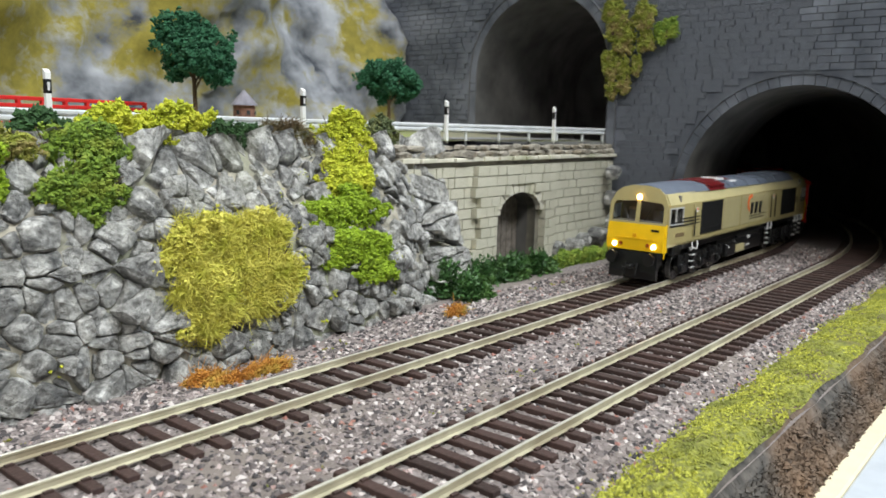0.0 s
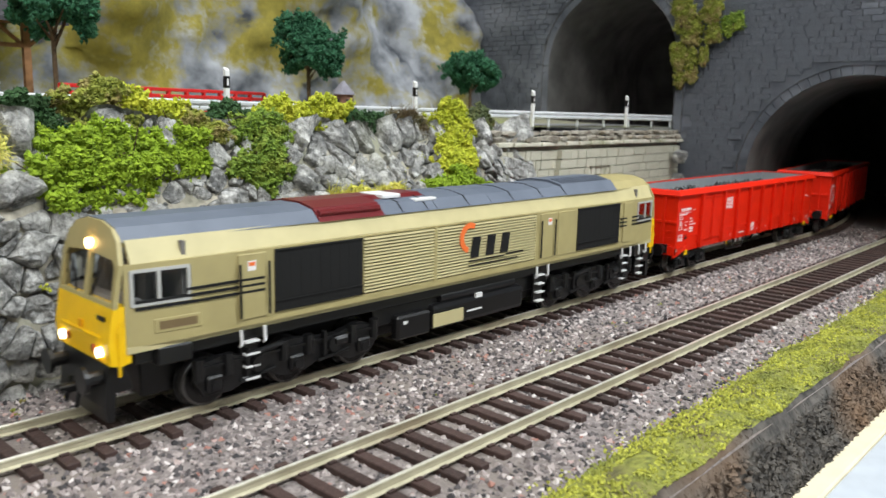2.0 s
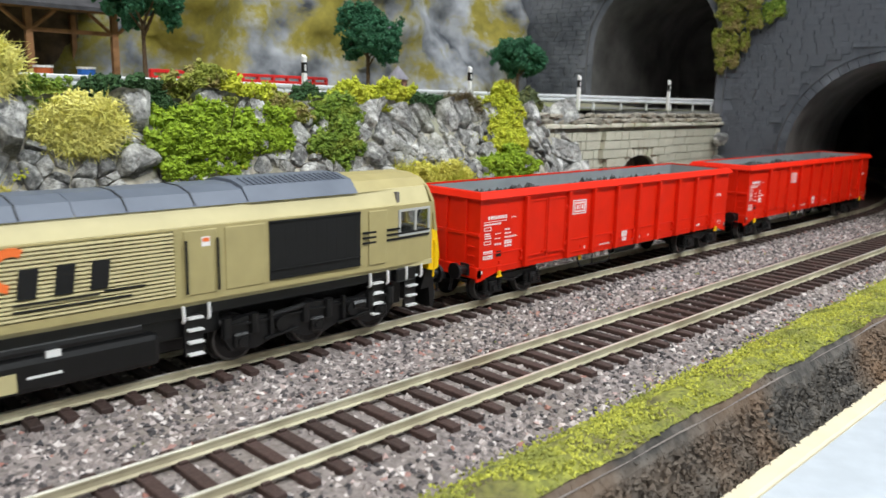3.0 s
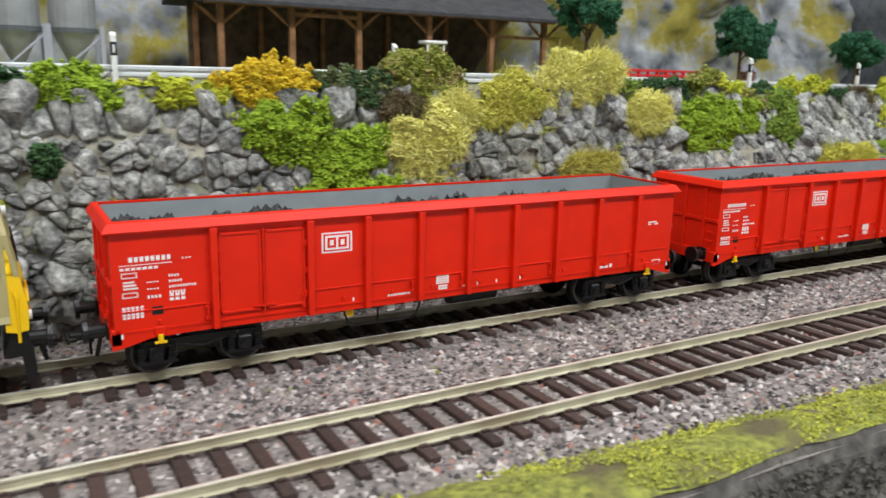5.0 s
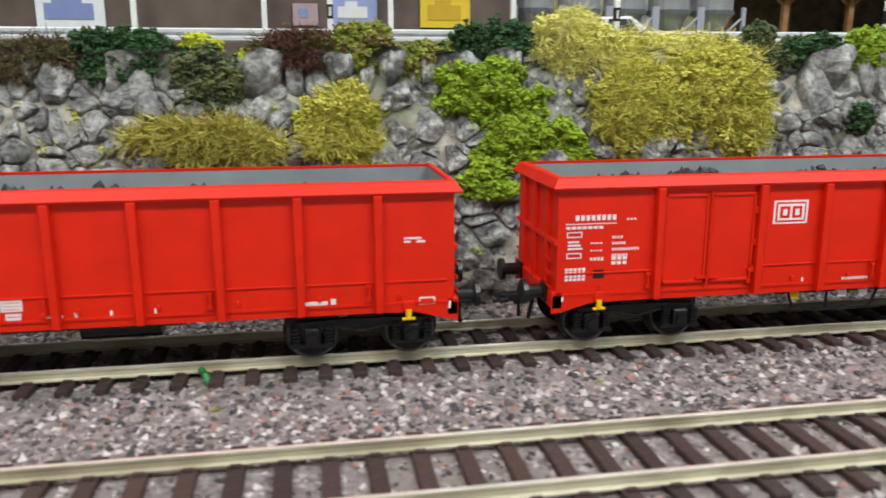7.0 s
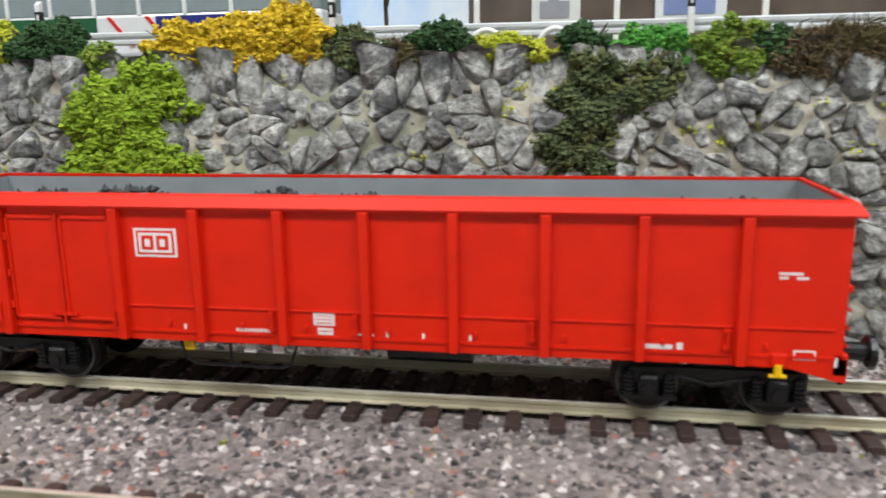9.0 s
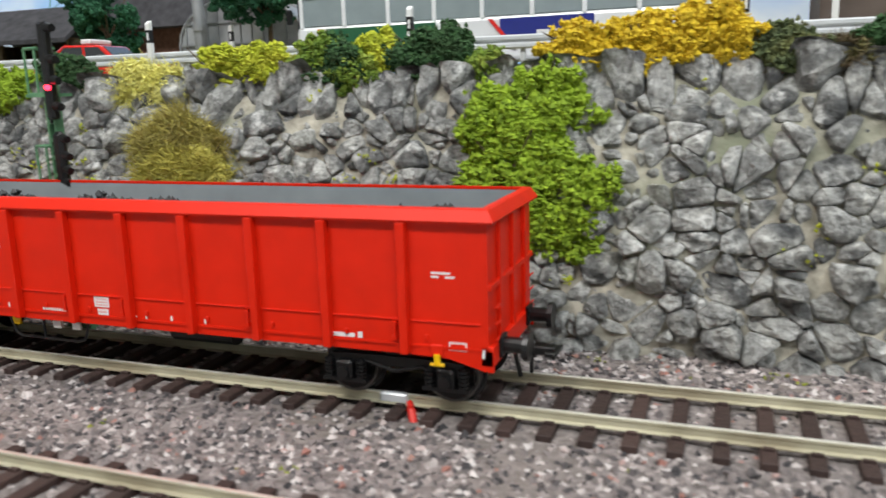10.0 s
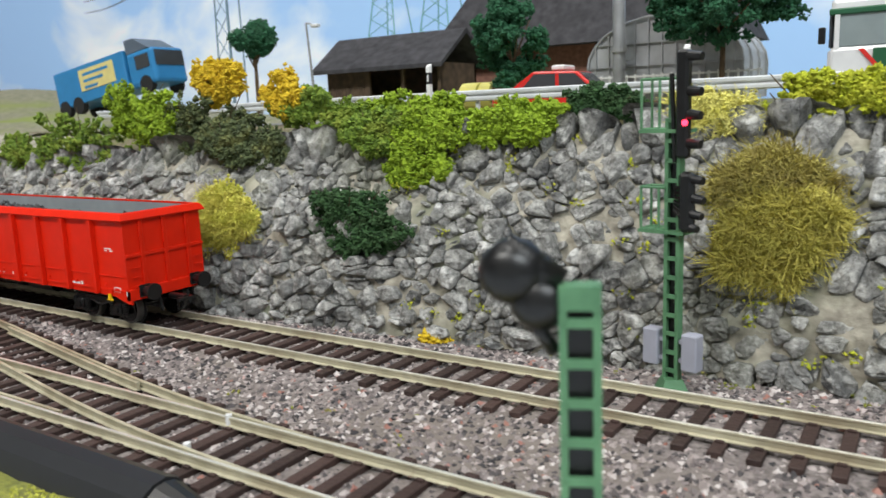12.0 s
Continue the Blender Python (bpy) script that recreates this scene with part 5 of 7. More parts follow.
bush(-46, 49, 46, 16.7, 7.9, "fresh")
bush(-50, 45, 33, 17.8, 8.7, "fresh")
bush(-34, 57, 65, 9.9, 5.6, "dark")
bush(-16, 57, 69, 16.2, 7.9, "limemix")
bush(-23, 53, 58, 8.4, 4.9, "brown")
bush(-16, 49, 46, 13.0, 12.6, "straw")
bush(-4, 53, 57, 11.1, 7.2, "straw")
bush(20, 54, 60, 16.3, 10.2, "strawmix")
bush(45, 57, 69, 10.9, 9.8, "straw")
bush(63, 57, 70, 13.0, 10.8, "straw")
bush(80, 59, 64, 11.6, 5.0, "mid")
bush(90, 55, 57, 10.5, 7.2, "straw")
bush(133, 58, 56, 36.7, 6.7, "fresh")
bush(121, 53, 48, 20.7, 7.9, "fresh")
bush(133, 63, 67, 12.5, 7.3, "limemix")
bush(106, 61, 66, 14.3, 5.2, "dark")
bush(54, 46, 37, 14.2, 4.1, "ochre")
bush(-37, 57, 65, 16.5, 6.7, "olive")
bush(-10, 57, 67, 12.9, 9.6, "limemix")
bush(-69, 57, 67, 15.7, 6.8, "gold")
bush(-126, 57, 63, 11.6, 8.4, "fresh")
bush(-100, 57, 63, 17.4, 4.2, "lime")
bush(-147, 57, 64, 10.5, 5.2, "dark")
bush(-167, 57, 65, 10.2, 6.0, "olive")
bush(-135, 48, 45, 4.6, 5.0, "dark")
bush(-206, 50, 49, 14.1, 13.2, "strawmix")
bush(-183, 50, 50, 17.8, 15.4, "strawmix")
bush(-226, 57, 67, 10.6, 8.1, "straw")
bush(-213, 57, 65, 14.9, 5.4, "straw")
bush(-186, 57, 63, 20.1, 5.6, "straw")
bush(-372, 60, 62, 8.7, 4.5, "brown")
bush(-344, 58, 62, 14.4, 7.2, "dark")
bush(-325, 53, 56, 9.3, 8.4, "olive")
bush(-328, 57, 66, 5.2, 2.8, "lime")
bush(-315, 57, 61, 3.9, 5.3, "lime")
bush(-301, 57, 65, 11.7, 4.4, "redbrown")
bush(-284, 57, 66, 9.1, 6.1, "limemix")
bush(-268, 57, 61, 10.2, 6.8, "limemix")
bush(-290, 49, 45, 10.1, 9.1, "strawmix")
bush(-325, 47, 40, 20.1, 5.1, "ochre")
bush(-248, 51, 52, 14.8, 10.4, "fresh")
bush(-237, 47, 39, 16.7, 6.8, "fresh")
bush(-251, 44, 29, 8.5, 5.3, "fresh")
bush(-247, 57, 67, 11.5, 5.5, "dark")
bush(-533, 64, 67, 10.9, 5.8, "gold")
bush(-518, 64, 67, 8.4, 6.7, "gold")
bush(-503, 64, 69, 9.7, 8.0, "gold")
bush(-487, 64, 65, 10.1, 4.7, "olive")
bush(-475, 65, 62, 5.7, 3.3, "brown")
bush(-463, 65, 67, 9.2, 3.7, "dark")
bush(-443, 65, 64, 11.0, 3.5, "lime")
bush(-426, 65, 65, 6.0, 4.8, "dark")
bush(-419, 58, 55, 13.1, 8.0, "olive")
bush(-426, 52, 42, 10.1, 7.5, "olive")
bush(-409, 64, 63, 11.9, 4.4, "bright")
bush(-393, 62, 63, 7.8, 6.8, "mid")
bush(-366, 60, 63, 8.6, 3.8, "brown")
bush(-380, 61, 64, 7.6, 3.0, "dark")
bush(-543, 56, 52, 15.0, 12.0, "fresh")
bush(-547, 48, 37, 15.5, 10.5, "fresh")
bush(-533, 45, 30, 14.1, 12.7, "fresh")
bush(-556, 42, 19, 3.7, 5.0, "fresh")
bush(-572, 63, 67, 10.8, 7.5, "dark")
bush(-603, 62, 65, 12.0, 6.9, "mid")
bush(-588, 63, 66, 7.0, 4.0, "lime")
bush(-559, 63, 64, 5.0, 4.2, "mid")
bush(-642, 62, 65, 8.5, 6.4, "lime")
bush(-623, 62, 66, 11.5, 5.0, "lime")
bush(-601, 62, 65, 9.3, 7.2, "dark")
bush(-588, 63, 68, 5.7, 5.1, "lime")
bush(-573, 63, 67, 12.2, 6.5, "dark")
bush(-664, 61, 61, 13.8, 6.7, "straw")
bush(-646, 48, 43, 13.5, 9.8, "ochremix")
bush(-639, 45, 35, 11.5, 9.2, "ochre")
bush(-648, 43, 28, 11.5, 9.8, "ochre")
bush(-895, 48, 69, 24.9, 11.9, "fresh")
bush(-940, 46, 54, 31.6, 18.3, "mid")
bush(-983, 44, 51, 23.1, 10.9, "mid")
bush(-849, 51, 80, 14.2, 8.2, "gold")
bush(-852, 51, 62, 28.3, 12.5, "olive")
bush(-825, 48, 53, 12.3, 7.4, "olive")
bush(-817, 54, 73, 10.0, 8.2, "gold")
bush(-800, 55, 64, 22.7, 9.9, "mid")
bush(-769, 58, 65, 12.7, 6.8, "fresh")
bush(-752, 58, 62, 20.4, 7.6, "fresh")
bush(-753, 49, 49, 13.1, 11.4, "fresh")
bush(-721, 59, 64, 14.4, 6.2, "fresh")
bush(-693, 60, 66, 14.7, 4.4, "dark")
bush(-829, 31, 29, 14.4, 11.9, "strawmix")
bush(-773, 36, 30, 22.0, 10.7, "dark")
bush(-628, 62, 66, 6.3, 4.3, "lime")
bush(292, 68, 53, 11, 8, "lime")
bush(-549, 51, 48, 14, 8, "fresh")
bush(-752, 51, 60, 13, 6.5, "fresh")
bush(-722, 52, 60, 12, 6.0, "fresh")
bush(-772, 48, 60, 12, 7.0, "mid")
bush(-838, 44, 56, 13, 9.0, "olive")
bush(-728, 40, -3, 4.0, 3.7, "rust")
bush(-740, 31, -4, 2.8, 1.4, "gold")
bush(-736, 35, -4, 2.5, 1.4, "gold")
bush(215, 27, -4, 15, 1.8, "rust")
bush(204, 33, -4, 5.6, 1.8, "rust")
bush(318, 34, -4, 3.6, 2.4, "rust")


def ivy(x, y, z, rx, ry, rz):
    """A low patch of glossy ground cover with folded leaves."""
    BUSH_COUNT[0] += 1
    rng = np.random.default_rng(100 + BUSH_COUNT[0])
    b = thing("ground_cover", "dark green leafy ground cover at the foot of the wall", "bush", "ground cover", at=(x, y, z))
    pts = crown_points(rng, rx, ry, rz, int(rx * 9), 14, 2.8)
    pts[:, 2] = np.abs(pts[:, 2])
    n = len(pts)
    d = rng.normal(0, 1, (n, 3)) + (0, -0.6, 0.5)
    d /= np.linalg.norm(d, axis=1)[:, None]
    s = np.cross(d, rng.normal(0, 1, (n, 3)))
    s /= np.linalg.norm(s, axis=1)[:, None]
    up = np.cross(d, s)
    w = rng.uniform(0.7, 1.3, (n, 1))
    v = np.stack([pts, pts + d * w * 1.1 + s * w * 0.7 + up * 0.3, pts + d * w * 2.2, pts + d * w * 1.1 - s * w * 0.7 + up * 0.3], 1)
    f = np.array([[0, 1, 2], [0, 2, 3]])
    raw("leaves", v.reshape(-1, 3), (f[None] + 4 * np.arange(n)[:, None, None]).reshape(-1, 3), IVY, b)
    return b


IVY = mat("glossy_ivy", (0.012, 0.045, 0.012), (0.06, 0.16, 0.035), 2, 0.45, 0, 0, third=(0.10, 0.20, 0.05), patch=8, island=0.6)
ivy(340, 56, -5, 11, 9, 17)
ivy(364, 58, -5, 19, 10, 18)
ivy(392, 58, -5, 18, 10, 15)
ivy(416, 57, -5, 17, 9, 11)
ivy(345, 44, -5, 12, 7, 10)
bush(445, 62, -2, 16, 5, "mid")
bush(474, 60, -2, 17, 5, "mid")
bush(503, 60, -2, 16, 6, "mid")


def tree(x, y, z, height, r, trunk=1.3, squash=0.8, label="dark green model tree with a dense foam crown"):
    """A trunk with limbs and a crown of many foam clumps with gaps."""
    BUSH_COUNT[0] += 1
    rng = np.random.default_rng(100 + BUSH_COUNT[0])
    t = thing("tree", label, "tree", "model trees", at=(x, y, z))
    bm = bm_new()
    mid = height - r * squash
    rod(bm, (0, 0, 0), (rng.normal(0, 0.8), 0, mid * 0.75), trunk, 8, trunk * 0.7)
    for k in range(7):
        a = k * 0.9 + rng.uniform(0, 0.5)
        rod(bm, (0, 0, mid * rng.uniform(0.55, 0.8)), (r * 0.6 * math.cos(a), r * 0.6 * math.sin(a), mid + r * squash * rng.uniform(-0.4, 0.6)), trunk * 0.5, 6, trunk * 0.18)
    part("trunk", bm, TWIG, t)
    pts = []
    for k in range(17):
        c = rng.normal(0, 1, 3)
        c /= np.linalg.norm(c)
        c *= (r * 0.66, r * 0.66, r * squash * 0.66)
        q = r * rng.uniform(0.42, 0.62)
        pts.append(crown_points(rng, q, q, q * 0.85, 34, 26, 2.4) + c + (0, 0, mid))
    v, f = flecks(np.concatenate(pts), 0.95, rng)
    raw("crown", v, f, LEAF["tree"], t)
    return t


tree(304, 185, 62, 56, 21)
tree(455, 199, 62, 50, 19)
tree(172, 190, 64, 62, 20)
tree(-788, 179, 64, 58, 19, squash=1.3)
tree(-687, 165, 64, 68, 30)
tree(-954, 172, 66, 56, 13)
tree(-640, 260, 64, 60, 18)
tree(-520, 240, 64, 64, 20)


# ---- guard rail and marker posts along the road ----
def rail_y(x):
    return float(np.interp(x, [-1100, -900, -766, -584, -430, -300, -113, 64, 190, 290, 385, 466, 537], [110, 84, 75, 75, 76, 71, 69, 70, 82, 91, 92, 90, 87]))


def rail_z(x):
    return float(np.interp(x, [-700, -300, 100, 250, 540], [70.2, 69.4, 69.4, 68.2, 67.6]))


ZINC = mat("painted_zinc_rail", (0.58, 0.60, 0.62), (0.74, 0.76, 0.78), 8, 0.4, 0.1)
POSTW = plain("white_marker_post", (0.80, 0.80, 0.79), 0.5)
guard = thing("guard_rail", "light grey steel guard rail along the upper road", "guard rail")
stops = list(range(-1000, 537, 28)) + [536]
beam = bm_new()
prof = [(0, -1.9), (-0.7, -1.5), (-0.7, -0.7), (0.0, -0.2), (0.0, 0.2), (-0.7, 0.7), (-0.7, 1.5), (0, 1.9), (0.4, 1.9), (0.4, -1.9)]
rings = []
for x in stops:
    rings.append([beam.verts.new((x, rail_y(x) + a, rail_z(x) + b)) for a, b in prof])
for p, q in zip(rings, rings[1:]):
    for i in range(len(prof)):
        beam.faces.new((p[i], p[(i + 1) % len(prof)], q[(i + 1) % len(prof)], q[i]))
part("beam", beam, ZINC, guard)
for x in stops[::1]:
    part("post", box(bm_new(), x - 0.7, x + 0.7, rail_y(x) + 0.4, rail_y(x) + 1.4, 58, rail_z(x) + 1.6, 0.1), ZINC, guard)

for x, dz in ((476, 0), (381, 0), (290, 1), (187, 1), (64, 0), (-18, 0), (-113, 0), (-205, 0), (-292, 0), (-400, 0), (-495, 0), (-584, 0), (-675, 1), (-766, 1), (-697, 6)):
    y = rail_y(x) - 2.2 if x != -697 else 150
    p = thing("marker_post", "white roadside marker post with a black band", "marker post", "roadside marker posts", at=(x, y, 60))
    bm = sweep(bm_new(), [(-0.75, 0), (0.75, 0), (0.75, 21 + dz), (-0.75, 20 + dz)], -0.8, 0.8)
    part("shaft", bm, POSTW, p)
    part("band", box(bm_new(), -0.86, 0.86, -0.81, 0.81, 14 + dz, 18 + dz), BLACK, p)
    part("reflector", box(bm_new(), -0.35, 0.35, -0.92, -0.75, 14.8 + dz, 17.2 + dz), STEEL, p)

# ---- the upper ground and road ----
xs, ys = np.arange(-1900, 541, 20.0), np.concatenate([np.arange(86, 140, 6.0), np.arange(140, 620, 20.0)])
X, Y = np.meshgrid(xs, ys, indexing="ij")
Z = np.where(Y < 132, 61.5, 61.5 + np.clip((Y - 132) / 60, 0, 1) * 3.0)
Z = Z + 42 * np.exp(-((X + 1500) / 190) ** 2 - ((Y - 330) / 150) ** 2) - 30 * np.clip((-1040 - X) / 300, 0, 1) * np.clip((170 - Y) / 80, 0, 1)
nx, ny = X.shape
idx = np.arange(nx * ny).reshape(nx, ny)
quads = np.stack([idx[:-1, :-1], idx[1:, :-1], idx[1:, 1:], idx[:-1, 1:]], -1).reshape(-1, 4)
MEADOW = mat("upper_scatter_ground", (0.17, 0.17, 0.10), (0.30, 0.28, 0.20), 5, 0.95, 0, 0.5, third=(0.22, 0.26, 0.06), patch=60)
tagged(raw("upper_ground", np.stack([X, Y, Z], -1).reshape(-1, 3), quads, MEADOW, smooth=True), "scatter-covered ground above the rock wall", "ground", kind="structure")
bm = bm_new()
pts = [(x, rail_y(x) + 6) for x in range(-1050, 541, 30)]
lo = [bm.verts.new((x, y, 62.1)) for x, y in pts]
hi = [bm.verts.new((x, y + 48, 62.1)) for x, y in pts]
for i in range(len(pts) - 1):
    bm.faces.new((lo[i], lo[i + 1], hi[i + 1], hi[i]))
tagged(part("road", bm, ROAD), "grey model road behind the guard rail", "road", kind="structure")
# scattered soil strip between stones and guard rail
xs = np.arange(-1100, 345, 5.0)
rows = np.stack([np.stack([xs, [top_y(x) - 1.0 for x in xs], [top_z(x) - 0.5 for x in xs]], -1), np.stack([xs, [top_y(x) + 7 for x in xs], [top_z(x) + 2.5 + 0.8 * noise.noise((x / 9, 0, 1)) for x in xs]], -1), np.stack([xs, [max(rail_y(x), top_y(x) + 9) + 4 for x in xs], xs * 0 + 61.9], -1)], 1)
nx, ny = rows.shape[:2]
idx = np.arange(nx * ny).reshape(nx, ny)
quads = np.stack([idx[:-1, :-1], idx[1:, :-1], idx[1:, 1:], idx[:-1, 1:]], -1).reshape(-1, 4)
tagged(raw("soil_strip", rows.reshape(-1, 3), quads, SCATTER), "brown soil verge along the top of the rock wall", "soil", kind="structure")

# ---- the cut-stone retaining wall with its niche ----
sand_wall = thing("retaining_wall", "weathered sandstone block retaining wall with an arched niche", "retaining wall", at=(330, 73.5, 0), turn=2.5)
WLEN = 212
NICHE = (98, 20.5, 24.0, 11.0)  # centre, half width, springing height, rise


def in_niche(x, z, grow=0.0):
    c, h, s, r = NICHE
    return abs(x - c) < h + grow and (z < s or ((x - c) / (h + grow)) ** 2 + ((z - s) / (r + grow)) ** 2 < 1)


bm = bm_new()
outer = [bm.verts.new((a, 1.2, b)) for a, b in ((0, -14), (0, 52), (WLEN, 52), (WLEN, -14))]
edges = [bm.edges.new((outer[i], outer[(i + 1) % 4])) for i in range(4)]
c, h, s0, r0 = NICHE
hole = [(c + h, -13)] + [(c + h * math.cos(math.pi * k / 14), s0 + r0 * math.sin(math.pi * k / 14)) for k in range(15)] + [(c - h, -13)]
vs = [bm.verts.new((a, 1.2, b)) for a, b in hole]
edges += [bm.edges.new((vs[i], vs[(i + 1) % len(vs)])) for i in range(len(vs))]
bmesh.ops.triangle_fill(bm, use_beauty=True, edges=edges)
made = bmesh.ops.extrude_face_region(bm, geom=list(bm.faces))
bmesh.ops.translate(bm, vec=(0, 5, 0), verts=[v for v in made["geom"] if isinstance(v, bmesh.types.BMVert)])
part("core", bm, MORTAR_DARK, sand_wall)
bm = bm_new()
loops = [[bm.verts.new((a, y, b)) for a, b in [(p[0], p[1]) for p in hole]] for y in (1.0, 26)]
for i in range(len(hole) - 1):
    bm.faces.new((loops[0][i], loops[0][i + 1], loops[1][i + 1], loops[1][i]))
bm.faces.new(loops[1])
part("niche_lining", bm, SOOT, sand_wall)
for k in range(4):
    x = c - 2 + k * 5.4
    part("door_board", box(bm_new(), x, x + 5.0, 12, 13.2, -10, 31, 0.2), BOARD, sand_wall, "grey weathered door board" if k == 0 else "")
cube = part("block", box(bm_new(), -500, 500, -500, 500, -500, 500), CUT)
CUBE = cube.data
bpy.data.objects.remove(cube)
row_h = 5.1
for row in range(12):
    z = -9 + row * row_h
    x = -RNG.uniform(0, 6)
    k = row
    while x < WLEN:
        w = (RNG.uniform(9.5, 11.5), RNG.uniform(4.2, 5.6))[k % 2] if x < 54 else RNG.uniform(6.5, 11)
        k += 1
        x0, x1 = max(x, 0), min(x + w, WLEN)
        x += w
        if x1 - x0 < 1.2:
            continue
        mid = (x0 + x1) / 2
        if any(in_niche(q, z + d, 3.8) for q in (x0 + 0.5, mid, x1 - 0.5) for d in (-2.2, 2.2)):
            if not in_niche(x0, z, 3.8):
                x1 = next((q for q in np.arange(x0, x1, 0.4) if in_niche(q, z, 4.0)), x1)
            elif not in_niche(x1, z, 3.8):
                x0 = next((q for q in np.arange(x1, x0, -0.4) if in_niche(q, z, 4.0)), x0)
            else:
                continue
            if x1 - x0 < 1.2:
                continue
        proud = 1.4 if 55 < mid < 132 else 0.0
        o = new("block", CUBE)
        o.parent = sand_wall
        o.matrix_basis = pose((x0 + x1) / 2000, (0.6 - proud + RNG.uniform(-0.2, 0.2)) / 1000, z / 1000) @ Matrix.Diagonal(((x1 - x0 - 0.45) / 1000, 0.0022 + proud * 0.002, (row_h - 0.45) / 1000, 1))
for k in range(13):
    a0, a1 = math.pi * k / 13 + 0.02, math.pi * (k + 1) / 13 - 0.02
    pr = [(c + (h + q) * math.cos(a), s0 + (r0 + q) * math.sin(a)) for q, a in ((0, a0), (6.5, a0), (6.5, a1), (0, a1))]
    part("arch_stone", sweep(bm_new(), pr, -2.2, 1.4, "y"), CUT, sand_wall)
# rough slabs and stones along its top
for k in range(17):
    x = k * 12.6
    part("cap_slab", box(bm_new(), x, x + RNG.uniform(11.4, 12.4), -2.6 + RNG.uniform(-0.6, 0.6), 8, 51.9, 54.0 + RNG.uniform(-0.3, 0.3), 0.3), CUT, sand_wall)
rng = np.random.default_rng(5)
for lane in range(2):
    x = -2.0
    while x < WLEN - 2:
        w = rng.uniform(7, 14)
        h1 = rng.uniform(2.6, 4.2)
        poly = np.array([(x + w / 2 + w / 2 * math.cos(a) * rng.uniform(0.8, 1.05), 55.4 + lane * 3.0 + h1 / 2 * math.sin(a) * rng.uniform(0.8, 1.1)) for a in np.arange(0, 6.2, 0.7)])
        v, f, cc = stone_shape(poly, rng, 10)
        v[:, 1] = np.where(v[:, 1] < -2.9, 4.0, -v[:, 1] - 0.6 + lane * 2.4)
        o = raw("cap_stone", v, f, STONE_CAP, sand_wall)
        x += w * 0.92
# ---- rock pieces by the portal foot ----
for x, y, z, r in ((468, 74, -1, 7), (486, 76, 0, 6), (500, 78, 1, 7), (518, 78, 3, 8), (528, 70, 12, 8), (534, 76, 26, 7), (530, 74, 42, 6)):
    rng = np.random.default_rng(int(x))
    poly = np.array([(r * math.cos(a) * rng.uniform(0.8, 1.1), r * 0.8 * math.sin(a) * rng.uniform(0.8, 1.1)) for a in np.arange(0, 6.2, 0.65)])
    v, f, cc = stone_shape(poly, rng, 11)
    v[:, 1] *= -1.3
    o = raw("rock", v, f, STONE)
    o.location = (x / 1000, y / 1000, z / 1000)
    tagged(o, "rough grey rock at the foot of the portal wall", "rock", "rocks by the portal")

# ---- backdrop: moss-grown rock hillside, sky board and hall ----
def hillmat():
    m = mat("mossy_cliff", (0.035, 0.04, 0.05), (0.46, 0.475, 0.51), 26, 0.95, 0, 1.0)
    nt = m.node_tree
    b = nt.nodes["Principled BSDF"]
    tc = next(n for n in nt.nodes if n.bl_idname == "ShaderNodeTexCoord")
    old = b.inputs["Base Color"].links[0].from_socket
    moss = nt.nodes.new("ShaderNodeTexNoise")
    moss.inputs["Scale"].default_value, moss.inputs["Detail"].default_value, moss.inputs["Roughness"].default_value = 19, 9, 0.68
    nt.links.new(tc.outputs["Object"], moss.inputs["Vector"])
    cut = nt.nodes.new("ShaderNodeMapRange")
    cut.inputs[1].default_value, cut.inputs[2].default_value = 0.45, 0.56
    nt.links.new(moss.outputs["Fac"], cut.inputs[0])
    fine = nt.nodes.new("ShaderNodeTexNoise")
    fine.inputs["Scale"].default_value, fine.inputs["Detail"].default_value, fine.inputs["Roughness"].default_value = 95, 9, 0.75
    nt.links.new(tc.outputs["Object"], fine.inputs["Vector"])
    tone = nt.nodes.new("ShaderNodeMix")
    tone.data_type = "RGBA"
    tone.inputs[6].default_value, tone.inputs[7].default_value = (0.025, 0.024, 0.006, 1), (0.43, 0.36, 0.06, 1)
    nt.links.new(fine.outputs["Fac"], tone.inputs[0])
    mix = nt.nodes.new("ShaderNodeMix")
    mix.data_type = "RGBA"
    nt.links.new(cut.outputs[0], mix.inputs[0])
    nt.links.new(old, mix.inputs[6])
    nt.links.new(tone.outputs[2], mix.inputs[7])
    nt.links.new(mix.outputs[2], b.inputs["Base Color"])
    return m


CLIFF = hillmat()
xs, us = np.arange(-420, 542, 7.0), np.linspace(0, 1, 34)
X, U = np.meshgrid(xs, us, indexing="ij")
rough = np.array([noise.fractal((x / 70, u * 3.4, 2.0), 0.9, 2.1, 6) for x, u in zip(X.ravel(), U.ravel())]).reshape(X.shape)
foot = np.interp(X, [-420, -150, 60, 240, 420, 541], [330, 350, 345, 268, 252, 262])
crag = np.array([noise.noise((x / 19, u * 11, 5.0)) for x, u in zip(X.ravel(), U.ravel())]).reshape(X.shape)
Y = foot + 55 * U + 26 * rough + 9 * np.abs(crag)
Z = 58 + 260 * U + 8 * rough
nx, ny = X.shape
idx = np.arange(nx * ny).reshape(nx, ny)
quads = np.stack([idx[:-1, :-1], idx[1:, :-1], idx[1:, 1:], idx[:-1, 1:]], -1).reshape(-1, 4)
tagged(raw("cliff", np.stack([X, Y, Z], -1).reshape(-1, 3), quads, CLIFF, smooth=True), "grey plaster rock hillside with ochre moss patches", "rock hillside", kind="structure")

